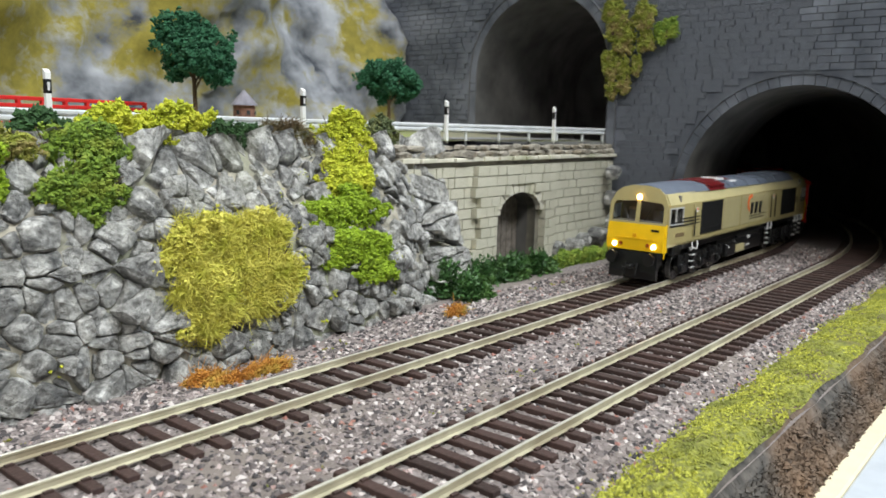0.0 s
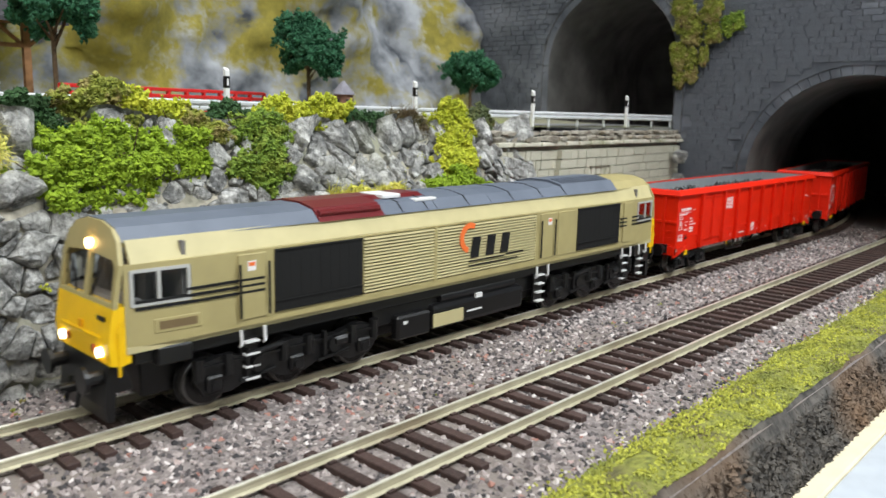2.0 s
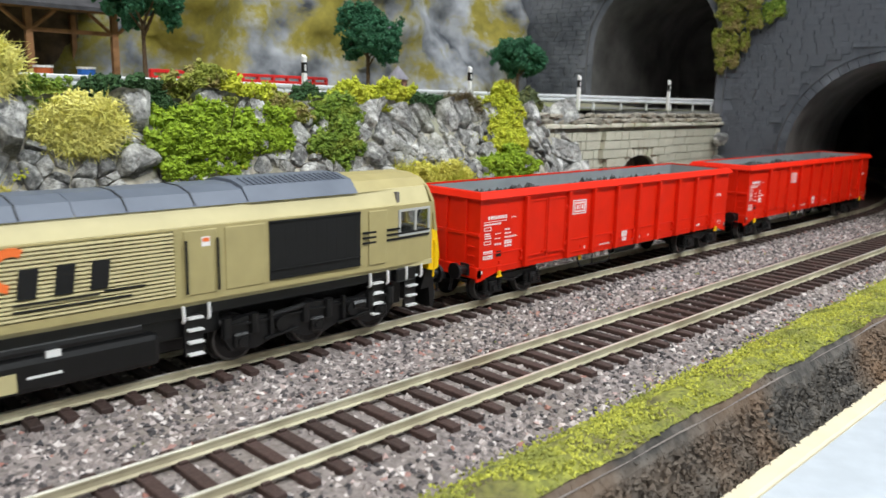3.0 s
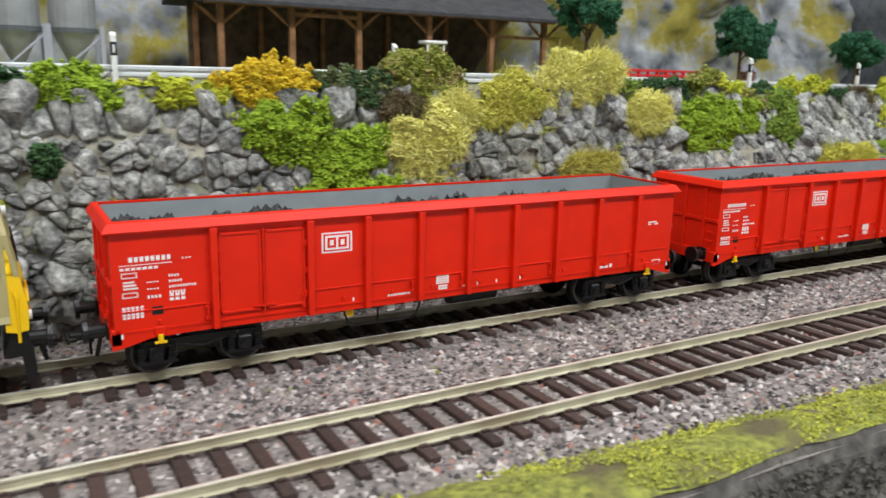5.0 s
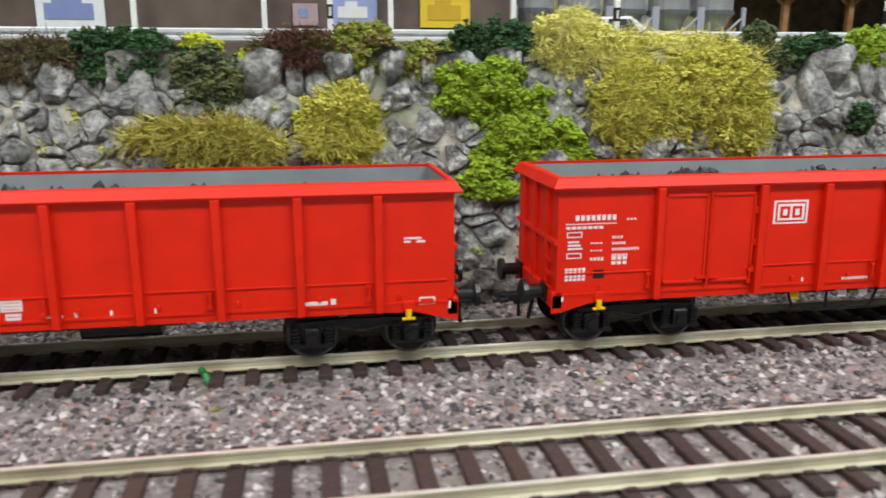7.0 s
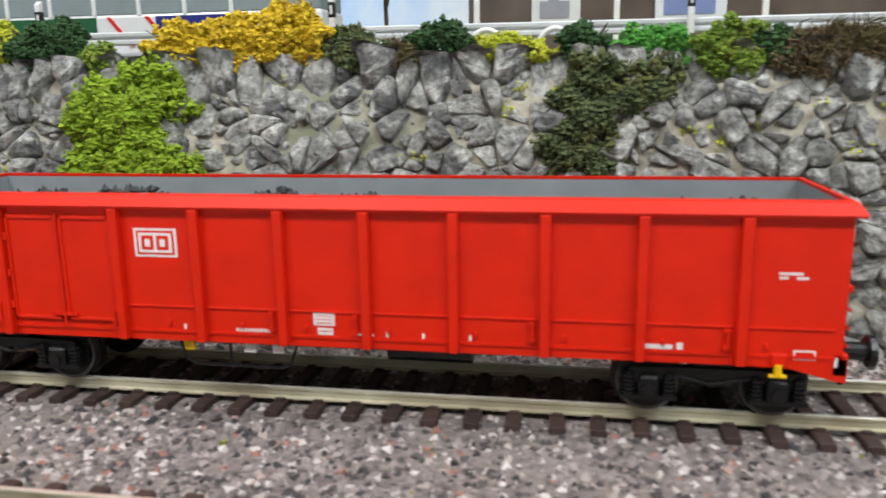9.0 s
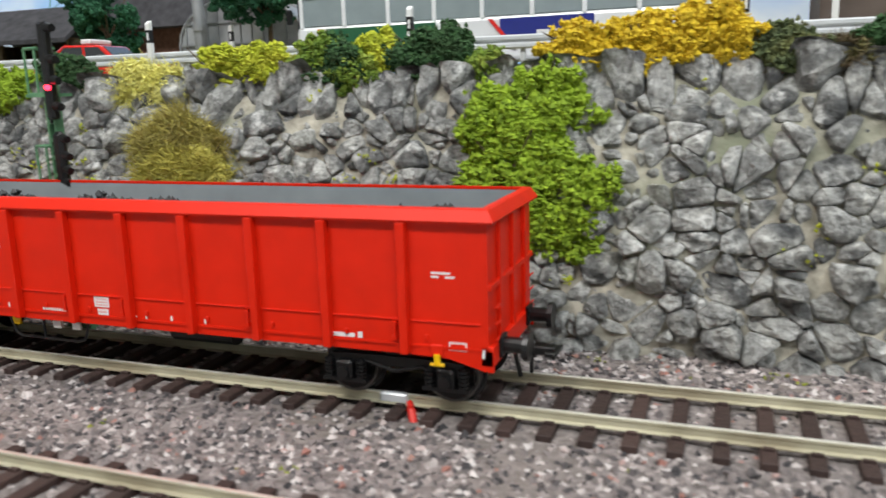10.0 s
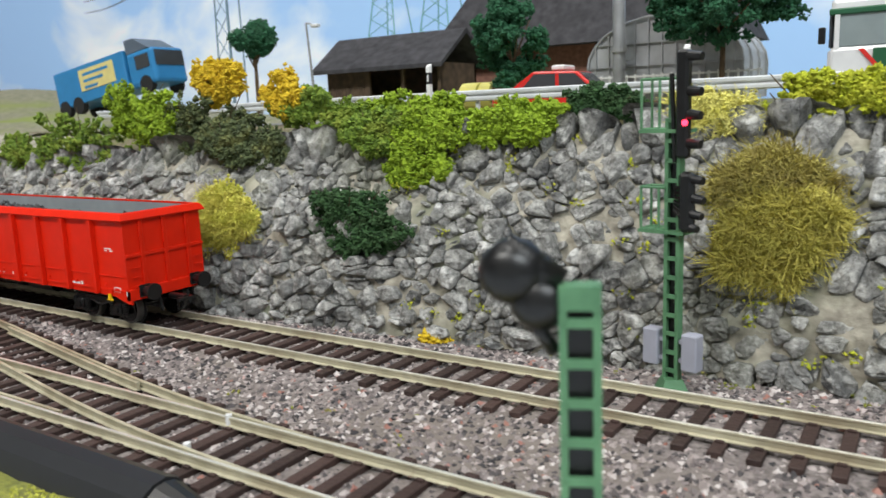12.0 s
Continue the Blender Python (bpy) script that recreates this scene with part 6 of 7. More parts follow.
SKY = bpy.data.materials.new("sky_board")
SKY.use_nodes = True
nt = SKY.node_tree
b = nt.nodes["Principled BSDF"]
b.inputs["Roughness"].default_value = 0.9
tc = nt.nodes.new("ShaderNodeTexCoord")
mp = nt.nodes.new("ShaderNodeMapping")
mp.inputs["Scale"].default_value = (1, 1, 1.9)
nt.links.new(tc.outputs["Object"], mp.inputs["Vector"])
cl = nt.nodes.new("ShaderNodeTexNoise")
cl.inputs["Scale"].default_value, cl.inputs["Detail"].default_value, cl.inputs["Distortion"].default_value = 4.2, 6, 0.4
nt.links.new(mp.outputs[0], cl.inputs["Vector"])
rp = nt.nodes.new("ShaderNodeMapRange")
rp.inputs[1].default_value, rp.inputs[2].default_value = 0.50, 0.68
nt.links.new(cl.outputs["Fac"], rp.inputs[0])
mx = nt.nodes.new("ShaderNodeMix")
mx.data_type = "RGBA"
mx.inputs[6].default_value, mx.inputs[7].default_value = (0.36, 0.57, 0.90, 1), (0.90, 0.92, 0.95, 1)
nt.links.new(rp.outputs[0], mx.inputs[0])
nt.links.new(mx.outputs[2], b.inputs["Base Color"])
# faint glow added to the board, which the lamps alone leave too dim
nt.links.new(mx.outputs[2], b.inputs["Emission Color"])
b.inputs["Emission Strength"].default_value = 0.2
bm = bm_new()
box(bm, -2300, -420, 620, 628, -40, 640)
tagged(part("backdrop", bm, SKY), "painted blue sky backdrop board with soft clouds", "backdrop", kind="structure")
DARKBOARD = mat("dark_grey_board", (0.09, 0.10, 0.115), (0.17, 0.18, 0.20), 40, 0.9, 0, 0.3)
tagged(part("backdrop_grey", box(bm_new(), -430, 545, 420, 428, -40, 500), DARKBOARD), "plain grey board behind the hillside", "backdrop", kind="structure")

HALL = mat("hall_paint", (0.55, 0.55, 0.53), (0.62, 0.62, 0.60), 300, 0.9)
FLOORH = mat("hall_floor", (0.16, 0.16, 0.17), (0.24, 0.24, 0.25), 80, 0.6)
for nm, x0, x1, y0, y1, z0, z1, m in (("floor", -3600, 3600, -2800, 2800, -960, -930, FLOORH), ("ceiling", -3600, 3600, -2800, 2800, 1700, 1730, HALL), ("wall_north", -3600, 3600, 2770, 2800, -930, 1700, HALL), ("wall_south", -3600, 3600, -2800, -2770, -930, 1700, HALL), ("wall_east", 3570, 3600, -2770, 2770, -930, 1700, HALL), ("wall_west", -3600, -3570, -2770, 2770, -930, 1700, HALL)):
    tagged(part(nm, box(bm_new(), x0, x1, y0, y1, z0, z1), m), "plain exhibition hall " + nm.split("_")[0], nm.split("_")[0], kind="structure")

# ---- things on the upper ground ----
WOOD = mat("brown_timber", (0.16, 0.075, 0.03), (0.32, 0.16, 0.07), 5, 0.8, 0, 0.2)
SHINGLE = mat("dark_shingle", (0.022, 0.022, 0.026), (0.058, 0.056, 0.063), 6, 0.85, 0, 0.5)
PLANK = mat("dark_plank", (0.05, 0.033, 0.022), (0.12, 0.08, 0.05), 5, 0.9, 0, 0.3)
DULL = mat("galvanised", (0.30, 0.31, 0.32), (0.46, 0.47, 0.49), 10, 0.45, 0.5)
BROWNW = mat("brown_hall_wall", (0.09, 0.065, 0.055), (0.14, 0.105, 0.09), 14, 0.8)
BRICKR = mat("brick_red", (0.16, 0.075, 0.055), (0.28, 0.14, 0.10), 2.5, 0.9, 0, 0.3)
CARRED = plain("red_car_paint", (0.65, 0.02, 0.015), 0.25, coat=0.4)
CARWHITE = plain("white_car_paint", (0.78, 0.79, 0.80), 0.3, coat=0.3)
CARBLUE = plain("blue_truck_paint", (0.03, 0.22, 0.48), 0.35)
BUSGREEN = plain("green_bus_paint", (0.02, 0.11, 0.05), 0.35)
BUSBLUE = plain("blue_bus_paint", (0.02, 0.03, 0.22), 0.35)
DARKGLASS = plain("dark_window", (0.05, 0.055, 0.06), 0.1)
TYRE = plain("tyre_rubber", (0.015, 0.015, 0.015), 0.8)
SIGNAL = mat("signal_green", (0.075, 0.19, 0.095), (0.12, 0.28, 0.14), 4, 0.5)
GREYBOX = plain("grey_box", (0.36, 0.37, 0.44), 0.5)

# round hut
hut = thing("round_hut", "small round brick hut with a grey conical roof", "hut", at=(362, 226, 64))
bm = rod(bm_new(), (0, 0, 0), (0, 0, 14), 6.2, 14)
wall = part("hut_wall", bm, BRICKR, hut)
for a in (200, 255, 310):
    q = math.radians(a)
    bm = box(bm_new(), -0.9, 0.9, -0.4, 0.4, -1.2, 1.2)
    bmesh.ops.transform(bm, matrix=Matrix.Translation((6.1 * math.cos(q), 6.1 * math.sin(q), 9.5)) @ Matrix.Rotation(q + math.pi / 2, 4, "Z"), verts=bm.verts)
    part("hut_window", bm, DARKGLASS, wall)
part("hut_roof", rod(bm_new(), (0, 0, 13.6), (0, 0, 22.5), 8.0, 14, 0.2), mat("violet_slate", (0.16, 0.15, 0.18), (0.25, 0.24, 0.28), 4, 0.8), hut)

# red open framework behind the guard rail
PLASTIC = plain("red_plastic", (0.62, 0.02, 0.02), 0.4)
fence = thing("red_fence", "low red open-frame fence beside the road", "fence", at=(166, 172, 62.5), turn=16)
for z in (3, 9.4, 12.4):
    part("fence_rail", box(bm_new(), 0, 128, -0.9, 0.9, z, z + 1.6, 0.2), PLASTIC, fence)
for k in range(12):
    x = k * 11.6
    part("fence_post", box(bm_new(), x, x + 1.6, -1, 1, 0, 13.6, 0.2), PLASTIC, fence)

# timber barn, open to the front
barn = thing("timber_barn", "open timber barn with a dark shingle roof", "barn", at=(0, 245, 64))
for x in (-36, 4, 45, 92, 138, 180):
    p = part("barn_post", box(bm_new(), x - 1.6, x + 1.6, -1.6, 1.6, 0, 42), WOOD, barn)
    for s in (-1, 1):
        bm = bm_new()
        rod(bm, (x, 0, 30), (x + s * 13, 0, 41), 1.0, 6)
        part("brace", bm, WOOD, p)
    part("barn_post", box(bm_new(), x - 1.4, x + 1.4, 58, 61, 0, 44), WOOD, barn)
part("tie_beam", box(bm_new(), -44, 188, -1.7, 1.7, 41, 44.5), WOOD, barn)
part("mid_beam", box(bm_new(), 4, 45, -1.2, 1.2, 36.5, 38.5), WOOD, barn)
part("mid_beam", box(bm_new(), 138, 180, -1.2, 1.2, 30, 32), WOOD, barn)
bm = sweep(bm_new(), [(-12, 43), (32, 62), (76, 46), (76, 44), (32, 59.5), (-12, 41)], -52, 196)
part("barn_roof", bm, SHINGLE, barn)
part("back_wall", box(bm_new(), -40, 184, 62, 64, 0, 46), PLANK, barn)
# farm loader and barrels by the barn
ld = thing("wheel_loader", "small pale farm loader standing under the barn roof", "loader", at=(88, 232, 64))
part("body", box(bm_new(), -8, 8, -5, 5, 5, 12, 1), plain("yellow_green_paint", (0.42, 0.52, 0.05), 0.4), ld)
for s in (-1, 1):
    for x in (-5, 5):
        part("wheel", rod(bm_new(), (x, s * 4.5, 3.6), (x, s * 6.8, 3.6), 3.6, 14), TYRE, ld)
for a, b2 in ((-6, -5), (5, 6)):
    part("cab_post", box(bm_new(), a, b2, -4, -3, 12, 24), STEEL, ld)
part("cab_roof", box(bm_new(), -7.5, 7.5, -5, 5, 24, 26, 0.6), STEEL, ld)
for x, col in ((150, (0.02, 0.12, 0.5)), (131, (0.45, 0.10, 0.03))):
    bl = thing("barrel", "small coloured drum standing by the barn", "barrel", "drums by the barn", at=(x, 205, 63))
    part("drum", rod(bm_new(), (0, 0, 0), (0, 0, 13), 4, 14), plain("drum_paint", col, 0.35), bl)
    part("lid", rod(bm_new(), (0, 0, 12.8), (0, 0, 13.8), 4.3, 14), STEEL, bl)

# silos in a steel frame
for k in range(5):
    x = -200 + k * 21.5
    s = thing("silo", "galvanised steel silo with a funnel in a dark frame", "silo", "row of silos", at=(x, 180, 63))
    part("cylinder", rod(bm_new(), (0, 0, 22), (0, 0, 62), 9.2, 20), DULL, s, smooth=False)
    part("funnel", rod(bm_new(), (0, 0, 8), (0, 0, 22), 2.2, 20, 9.2), DULL, s)
    part("ring", rod(bm_new(), (0, 0, 21), (0, 0, 23), 9.8, 20), plain("dark_frame", (0.10, 0.11, 0.12), 0.5), s)
    for dx in (-10, 10):
        for dy in (-10, 10):
            part("leg", box(bm_new(), dx - 0.8, dx + 0.8, dy - 0.8, dy + 0.8, 0, 24), GREYBOX, s)
    bm = bm_new()
    rod(bm, (-10, -10, 2), (10, -10, 20), 0.5, 5)
    part("strut", bm, GREYBOX, s)

# brown hall with white posts and posters
hall = thing("brown_hall", "long brown industrial hall with white posts and posters", "building", at=(0, 166, 62))
part("hall_wall", box(bm_new(), -470, -212, 0, 40, 0, 60), BROWNW, hall)
part("hall_roof", box(bm_new(), -476, -206, -6, 46, 60, 64, 0.5), SHINGLE, hall)
for x in (-466, -415, -364, -315, -265, -214):
    part("hall_post", box(bm_new(), x - 1.0, x + 1.0, -8, -6, 0, 62), POSTW, hall)
for a, b2, z0, z1, c1, c2 in ((-401, -376, 14, 27, (0.72, 0.74, 0.80), (0.20, 0.25, 0.5)), (-289, -270, 15.5, 27, (0.30, 0.36, 0.62), (0.7, 0.7, 0.72)), (-304, -294, 15.5, 24, (0.42, 0.30, 0.32), (0.2, 0.3, 0.5)), (-252, -231, 15, 28, (0.72, 0.52, 0.03), (0.55, 0.35, 0.02)), (-446, -428, 14, 27, (0.70, 0.70, 0.72), (0.3, 0.3, 0.35))):
    ps = part("poster", box(bm_new(), a, b2, -1.2, 0.0, z0, z1), plain("poster_print", c1, 0.5), hall)
    part("poster_figure", box(bm_new(), a + 3, b2 - 4, -1.5, -1.2, z0 + 3, z1 - 4), plain("poster_ink", c2, 0.5), ps)
    part("poster_figure", box(bm_new(), a + 6, b2 - 8, -1.5, -1.2, z1 - 4, z1 - 2), plain("poster_ink", c2, 0.5), ps)


def car(label, x, y, turn, paint, lights=False):
    """A saloon car with body, cabin, windows and wheels."""
    c = thing("car", label, "car", "parked cars", at=(x, y, 62.2), turn=turn)
    bm = sweep(bm_new(), [(-25, 3), (-25.5, 6), (-24, 8.4), (-15, 9.2), (14, 9.4), (23, 8.6), (25, 6), (25, 3)], -9.6, 9.6, "y")
    bmesh.ops.bevel(bm, geom=list(bm.edges), offset=0.7, segments=1, affect="EDGES")
    part("body", bm, paint, c)
    bm = sweep(bm_new(), [(-15, 9), (-8, 15.4), (9, 16.0), (19, 9.2)], -8.0, 8.0, "y")
    bmesh.ops.bevel(bm, geom=list(bm.edges), offset=0.6, segments=1, affect="EDGES")
    cab = part("cabin", bm, paint, c)
    for s in (-1, 1):
        for pr in ([(-12.4, 9.8), (-7.2, 14.6), (-1.2, 14.9), (-1.2, 9.8)], [(0.2, 9.8), (0.2, 14.9), (8.4, 15.0), (13.4, 9.8)]):
            part("side_window", sweep(bm_new(), pr, min(s * 7.9, s * 8.15), max(s * 7.9, s * 8.15), "y"), DARKGLASS, cab)
    for pr in ([(-15.2, 9.6), (-8.6, 15.0), (-8.4, 14.8), (-14.8, 9.4)], [(18.6, 9.8), (9.8, 15.5), (9.6, 15.3), (18.2, 9.6)]):
        part("screen", sweep(bm_new(), pr, -6.8, 6.8, "y"), DARKGLASS, cab)
    for sx in (-15.5, 15.5):
        for s in (-1, 1):
            w = part("wheel", rod(bm_new(), (sx, s * 7.6, 3.6), (sx, s * 9.8, 3.6), 3.6, 16), TYRE, c)
            part("hub", rod(bm_new(), (sx, s * 9.8, 3.6), (sx, s * 10.0, 3.6), 2.1, 12), STEEL, w)
    for sx, m in ((-25.2, STEEL), (24.8, CARRED)):
        for s in (-1, 1):
            part("lamp", box(bm_new(), sx - 0.6, sx + 0.6, s * 8.6, s * 5.6, 6, 7.6, 0.2), m, c)
    if lights:
        part("roof_bar", box(bm_new(), -2.5, 2.5, -6, 6, 16, 18, 0.5), STEEL, c)
    return c


car("red emergency car with a roof bar on the upper road", -730, 108, 184, CARRED, True)
car("white saloon car parked behind the guard rail", -194, 112, 2, CARWHITE)
for x in (-452, -434):
    hoop = thing("white_hoop", "small white half-round hoop beside the road", "hoop", "white hoops", at=(x, 70, 65))
    bm = bm_new()
    arc = [(4.2 * math.cos(math.pi * k / 10), 4.4 * math.sin(math.pi * k / 10)) for k in range(11)]
    rings = []
    for k, (a, z) in enumerate(arc):
        q = math.pi * k / 10
        rings.append([bm.verts.new((a + 0.8 * math.cos(q) * math.cos(u), 0.8 * math.sin(u), z + 0.8 * math.sin(q) * math.cos(u))) for u in np.arange(8) * math.pi / 4])
    for p, q in zip(rings, rings[1:]):
        for i in range(8):
            bm.faces.new((p[i], p[(i + 1) % 8], q[(i + 1) % 8], q[i]))
    part("arc", bm, POSTW, hoop)

# the coach
bus = thing("coach", "green, white and blue city coach on the upper road", "bus", at=(-576, 120, 62.2))
part("lower_body", box(bm_new(), -66, 66, -10, 14, 4, 18, 1.2, 2), CARWHITE, bus)
part("window_band", box(bm_new(), -65, 65.4, -9.6, 13.6, 17.6, 28.4, 0.6), plain("grey_coach_glass", (0.26, 0.31, 0.32), 0.15), bus)
part("roof", box(bm_new(), -66, 66, -10, 14, 28, 32.4, 1.4, 2), CARWHITE, bus)
part("roof_rim", box(bm_new(), -66.4, 66.4, -10.4, 14.4, 27.4, 29.4, 0.4), BUSGREEN, bus)
part("side_panel", box(bm_new(), -54, -14, -10.35, -9.9, 7.5, 17), BUSGREEN, bus, "dark green side panel")
part("side_panel", box(bm_new(), 8, 38, -10.35, -9.9, 8, 17), BUSBLUE, bus, "deep blue side panel")
for x in (-58, -10, 4):
    bm = sweep(bm_new(), [(x, 17), (x + 1.6, 17), (x + 9.6, 7.5), (x + 8, 7.5)], -10.55, -10.3, "y")
    part("stripe", bm, CARRED, bus, "red diagonal stripe")
for k in range(8):
    x = -64 + k * 16.5
    part("window_pillar", box(bm_new(), x - 0.7, x + 0.7, -10.2, -9.5, 17.5, 28), CARWHITE, bus)
part("front_panel", box(bm_new(), -66.6, -65.6, -9, 13, 5, 17, 0.4), CARWHITE, bus)
part("windscreen", box(bm_new(), -66.4, -65.4, -8.6, 12.6, 17.8, 28, 0.3), DARKGLASS, bus)
part("mirror", box(bm_new(), -69, -67, -12, -10.6, 19, 24, 0.3), BLACK, bus)
for x in (-44, 40):
    for y in (-9.4, 11.4):
        w = part("wheel", rod(bm_new(), (x, y - 1, 5), (x, y + 1.6, 5), 5, 18), TYRE, bus)
        part("hub", rod(bm_new(), (x, y - 1.3, 5), (x, y + 1.7, 5), 2.6, 12), STEEL, w)
for x in (20, 26):
    part("print_bar", box(bm_new(), x, x + 4, -10.5, -10.3, 11, 13), STEEL, bus)

# dark timber shed, large barn, greenhouse
shed = thing("timber_shed", "dark brown timber shed with a black pitched roof", "shed", at=(-905, 225, 66))
for a, b2, c1, d1 in ((-40, 46, 38, 40), (-40, -38, 0, 40), (44, 46, 0, 40), (-40, -8, 0, 2)):
    part("shed_wall", box(bm_new(), a, b2, c1, d1, 0, 27), PLANK, shed)
for k in range(12):
    x = -40 + k * 2.7
    part("plank", box(bm_new(), x, x + 2.4, -0.6, 0.0, 0, 27), PLANK, shed)
part("shed_roof", sweep(bm_new(), [(-9, 24), (20, 44), (49, 24), (49, 26.5), (20, 47), (-9, 26.5)], -46, 52), SHINGLE, shed)
for x in (-8, 18, 44):
    part("shed_post", box(bm_new(), x, x + 2, -1, 1, 0, 26), PLANK, shed)
for k in range(5):
    x = 0 + k * 9
    part("stacked_log", rod(bm_new(), (x, 8, 4 + (k % 2)), (x, 30, 4 + (k % 2)), 4, 10), BRICKR, shed)
big = thing("large_barn", "large barn with a steep dark grey roof and brick gable", "barn", at=(-810, 300, 64))
part("barn_wall", box(bm_new(), -70, 75, 0, 80, 0, 44), BRICKR, big)
part("barn_gate", box(bm_new(), 20, 42, -1, 0.2, 0, 36), PLANK, big)
bm = bm_new()
e0, r0b = [(-100, -14, 38), (98, -14, 38), (98, 94, 38), (-100, 94, 38)], [(-50, 40, 128), (60, 40, 128)]
v = [bm.verts.new(q) for q in e0 + r0b]
for q in ((0, 1, 5, 4), (1, 2, 5), (2, 3, 4, 5), (3, 0, 4), (3, 2, 1, 0)):
    bm.faces.new([v[i] for i in q])
part("barn_roof", bm, SHINGLE, big)
gh = thing("greenhouse", "rounded grey greenhouse with ribs and a low fence", "greenhouse", at=(-719, 190, 66))
GW = 34.5
FOIL = mat("greenhouse_foil", (0.28, 0.29, 0.30), (0.44, 0.45, 0.47), 9, 0.35, 0, 0.3)
bm = bm_new()
prof = [(-GW, 0), (-GW, 16)] + [(GW * math.cos(math.pi - math.pi * k / 14), 16 + 21 * math.sin(math.pi * k / 14)) for k in range(1, 14)] + [(GW, 16), (GW, 0)]
sweep(bm, prof, 0, 50, "y")
part("hood", bm, FOIL, gh)
for y in (-0.8, 16, 33, 49.8):
    bm = bm_new()
    arc = [(-GW, 0)] + [((GW + 0.4) * math.cos(math.pi - math.pi * k / 14), 16 + 21.4 * math.sin(math.pi * k / 14)) for k in range(15)] + [(GW, 0)]
    for a, b2 in zip(arc, arc[1:]):
        rod(bm, (a[0], y, a[1]), (b2[0], y, b2[1]), 0.6, 5)
    part("rib", bm, DULL, gh)
for k in range(-5, 6):
    x = k * 6.2
    part("glazing_bar", box(bm_new(), x - 0.35, x + 0.35, -0.9, 0.1, 0, 16 + 21 * math.sqrt(1 - (x / GW) ** 2)), DULL, gh)
for z in (8, 16, 26):
    half = GW * math.sqrt(1 - max(0, (z - 16) / 21) ** 2) - 0.5
    part("glazing_bar", box(bm_new(), -half, half, -1.1, 0.1, z - 0.35, z + 0.35), DULL, gh)
for k in range(22):
    part("fence_post", box(bm_new(), -42 + k * 4, -41.2 + k * 4, -8, -7.2, 0, 12), STEEL, gh)
part("fence_rail", box(bm_new(), -42, 44, -8.2, -7.0, 10.6, 11.4), STEEL, gh)
chim = thing("flue_pipe", "tall plain grey flue pipe beside the greenhouse", "flue pipe", at=(-736, 182, 64))
part("pipe", rod(bm_new(), (0, 0, 0), (0, 0, 78), 2.8, 14), DULL, chim)
part("collar", rod(bm_new(), (0, 0, 24), (0, 0, 27), 3.6, 14), DULL, chim)
for x, y, nm in ((-815, 200, 1), (-806, 203, 0), (-822, 198, 1)):
    bl = thing("hay_bale", "round straw bale lying by the barn", "hay bale", "straw bales", at=(x, y, 65))
    part("roll", rod(bm_new(), (-5, 0, 7), (5, 0, 7), 7, 16), LEAF["straw"] if nm else TWIG, bl)

# box truck climbing at the far bend
trk = thing("box_truck", "blue box truck with a yellow sign on the far bend", "truck", at=(-1062, 150, 74))
trk.matrix_basis = pose(-1.048, 0.150, 0.0765, 0, -9, 3)
bxp = part("cargo_box", box(bm_new(), -50, 20, -12, 12, 6, 29, 0.5), CARBLUE, trk)
part("sign_panel", box(bm_new(), -24, 10, -12.4, -11.9, 13, 26), plain("yellow_sign", (0.72, 0.62, 0.24), 0.5), bxp)
for k in range(3):
    part("sign_bar", box(bm_new(), -20, 5 - k * 6, -12.6, -12.3, 22 - k * 4, 23.6 - k * 4), CARBLUE, bxp)
part("cab", box(bm_new(), 22, 46, -12, 12, 5, 26, 2.2, 2), CARBLUE, trk)
part("wind_deflector", sweep(bm_new(), [(22, 25.5), (22, 34), (30, 34), (42, 26)], -11, 11, "y"), plain("grey_blue_paint", (0.10, 0.13, 0.17), 0.4), trk)
part("windscreen", box(bm_new(), 45.4, 46.4, -10.5, 10.5, 15, 24), DARKGLASS, trk)
part("side_window", box(bm_new(), 30, 42, -12.3, -11.8, 15, 23), DARKGLASS, trk)
for x in (-44, -30, 36):
    for s in (-1, 1):
        part("wheel", rod(bm_new(), (x, s * 9, 5.4), (x, s * 12.4, 5.4), 5.4, 16), TYRE, trk)

# lattice masts, street lamp, wires
PYLON = plain("blue_grey_lattice", (0.20, 0.30, 0.38), 0.6)
TEAL = plain("teal_lattice", (0.16, 0.38, 0.40), 0.6)


def lattice(x, y, z, h, w0, w1, material, label):
    """A four-legged lattice mast with crossed struts."""
    m = thing("lattice_mast", label, "mast", "lattice masts", at=(x, y, z))
    for sx in (-1, 1):
        for sy in (-1, 1):
            bm = bm_new()
            rod(bm, (sx * w0, sy * w0, 0), (sx * w1, sy * w1, h), 0.6, 5)
            part("leg", bm, material, m)
    n = 9
    for k in range(n):
        a, b2 = k / n, (k + 1) / n
        wa, wb = w0 + (w1 - w0) * a, w0 + (w1 - w0) * b2
        for s in (-1, 1):
            bm = bm_new()
            rod(bm, (-s * wa, -wa, h * a), (s * wb, -wb, h * b2), 0.4, 4)
            part("strut", bm, material, m)
    return m


lattice(-1010, 205, 64, 120, 6, 5, PYLON, "tall blue-grey lattice mast against the sky")
lattice(-1022, 400, 64, 120, 22, 7, TEAL, "teal lattice pylon far behind the shed")
lattice(-968, 400, 64, 120, 22, 7, TEAL, "teal lattice pylon far behind the shed")
lamp = thing("street_lamp", "slim grey street lamp with a curved arm", "street lamp", at=(-934, 200, 64))
bm = bm_new()
rod(bm, (0, 0, 0), (-4, 0, 56), 0.9, 8, 0.6)
rod(bm, (-4, 0, 56), (4, -2, 54), 0.5, 6)
part("pole", bm, DULL, lamp)
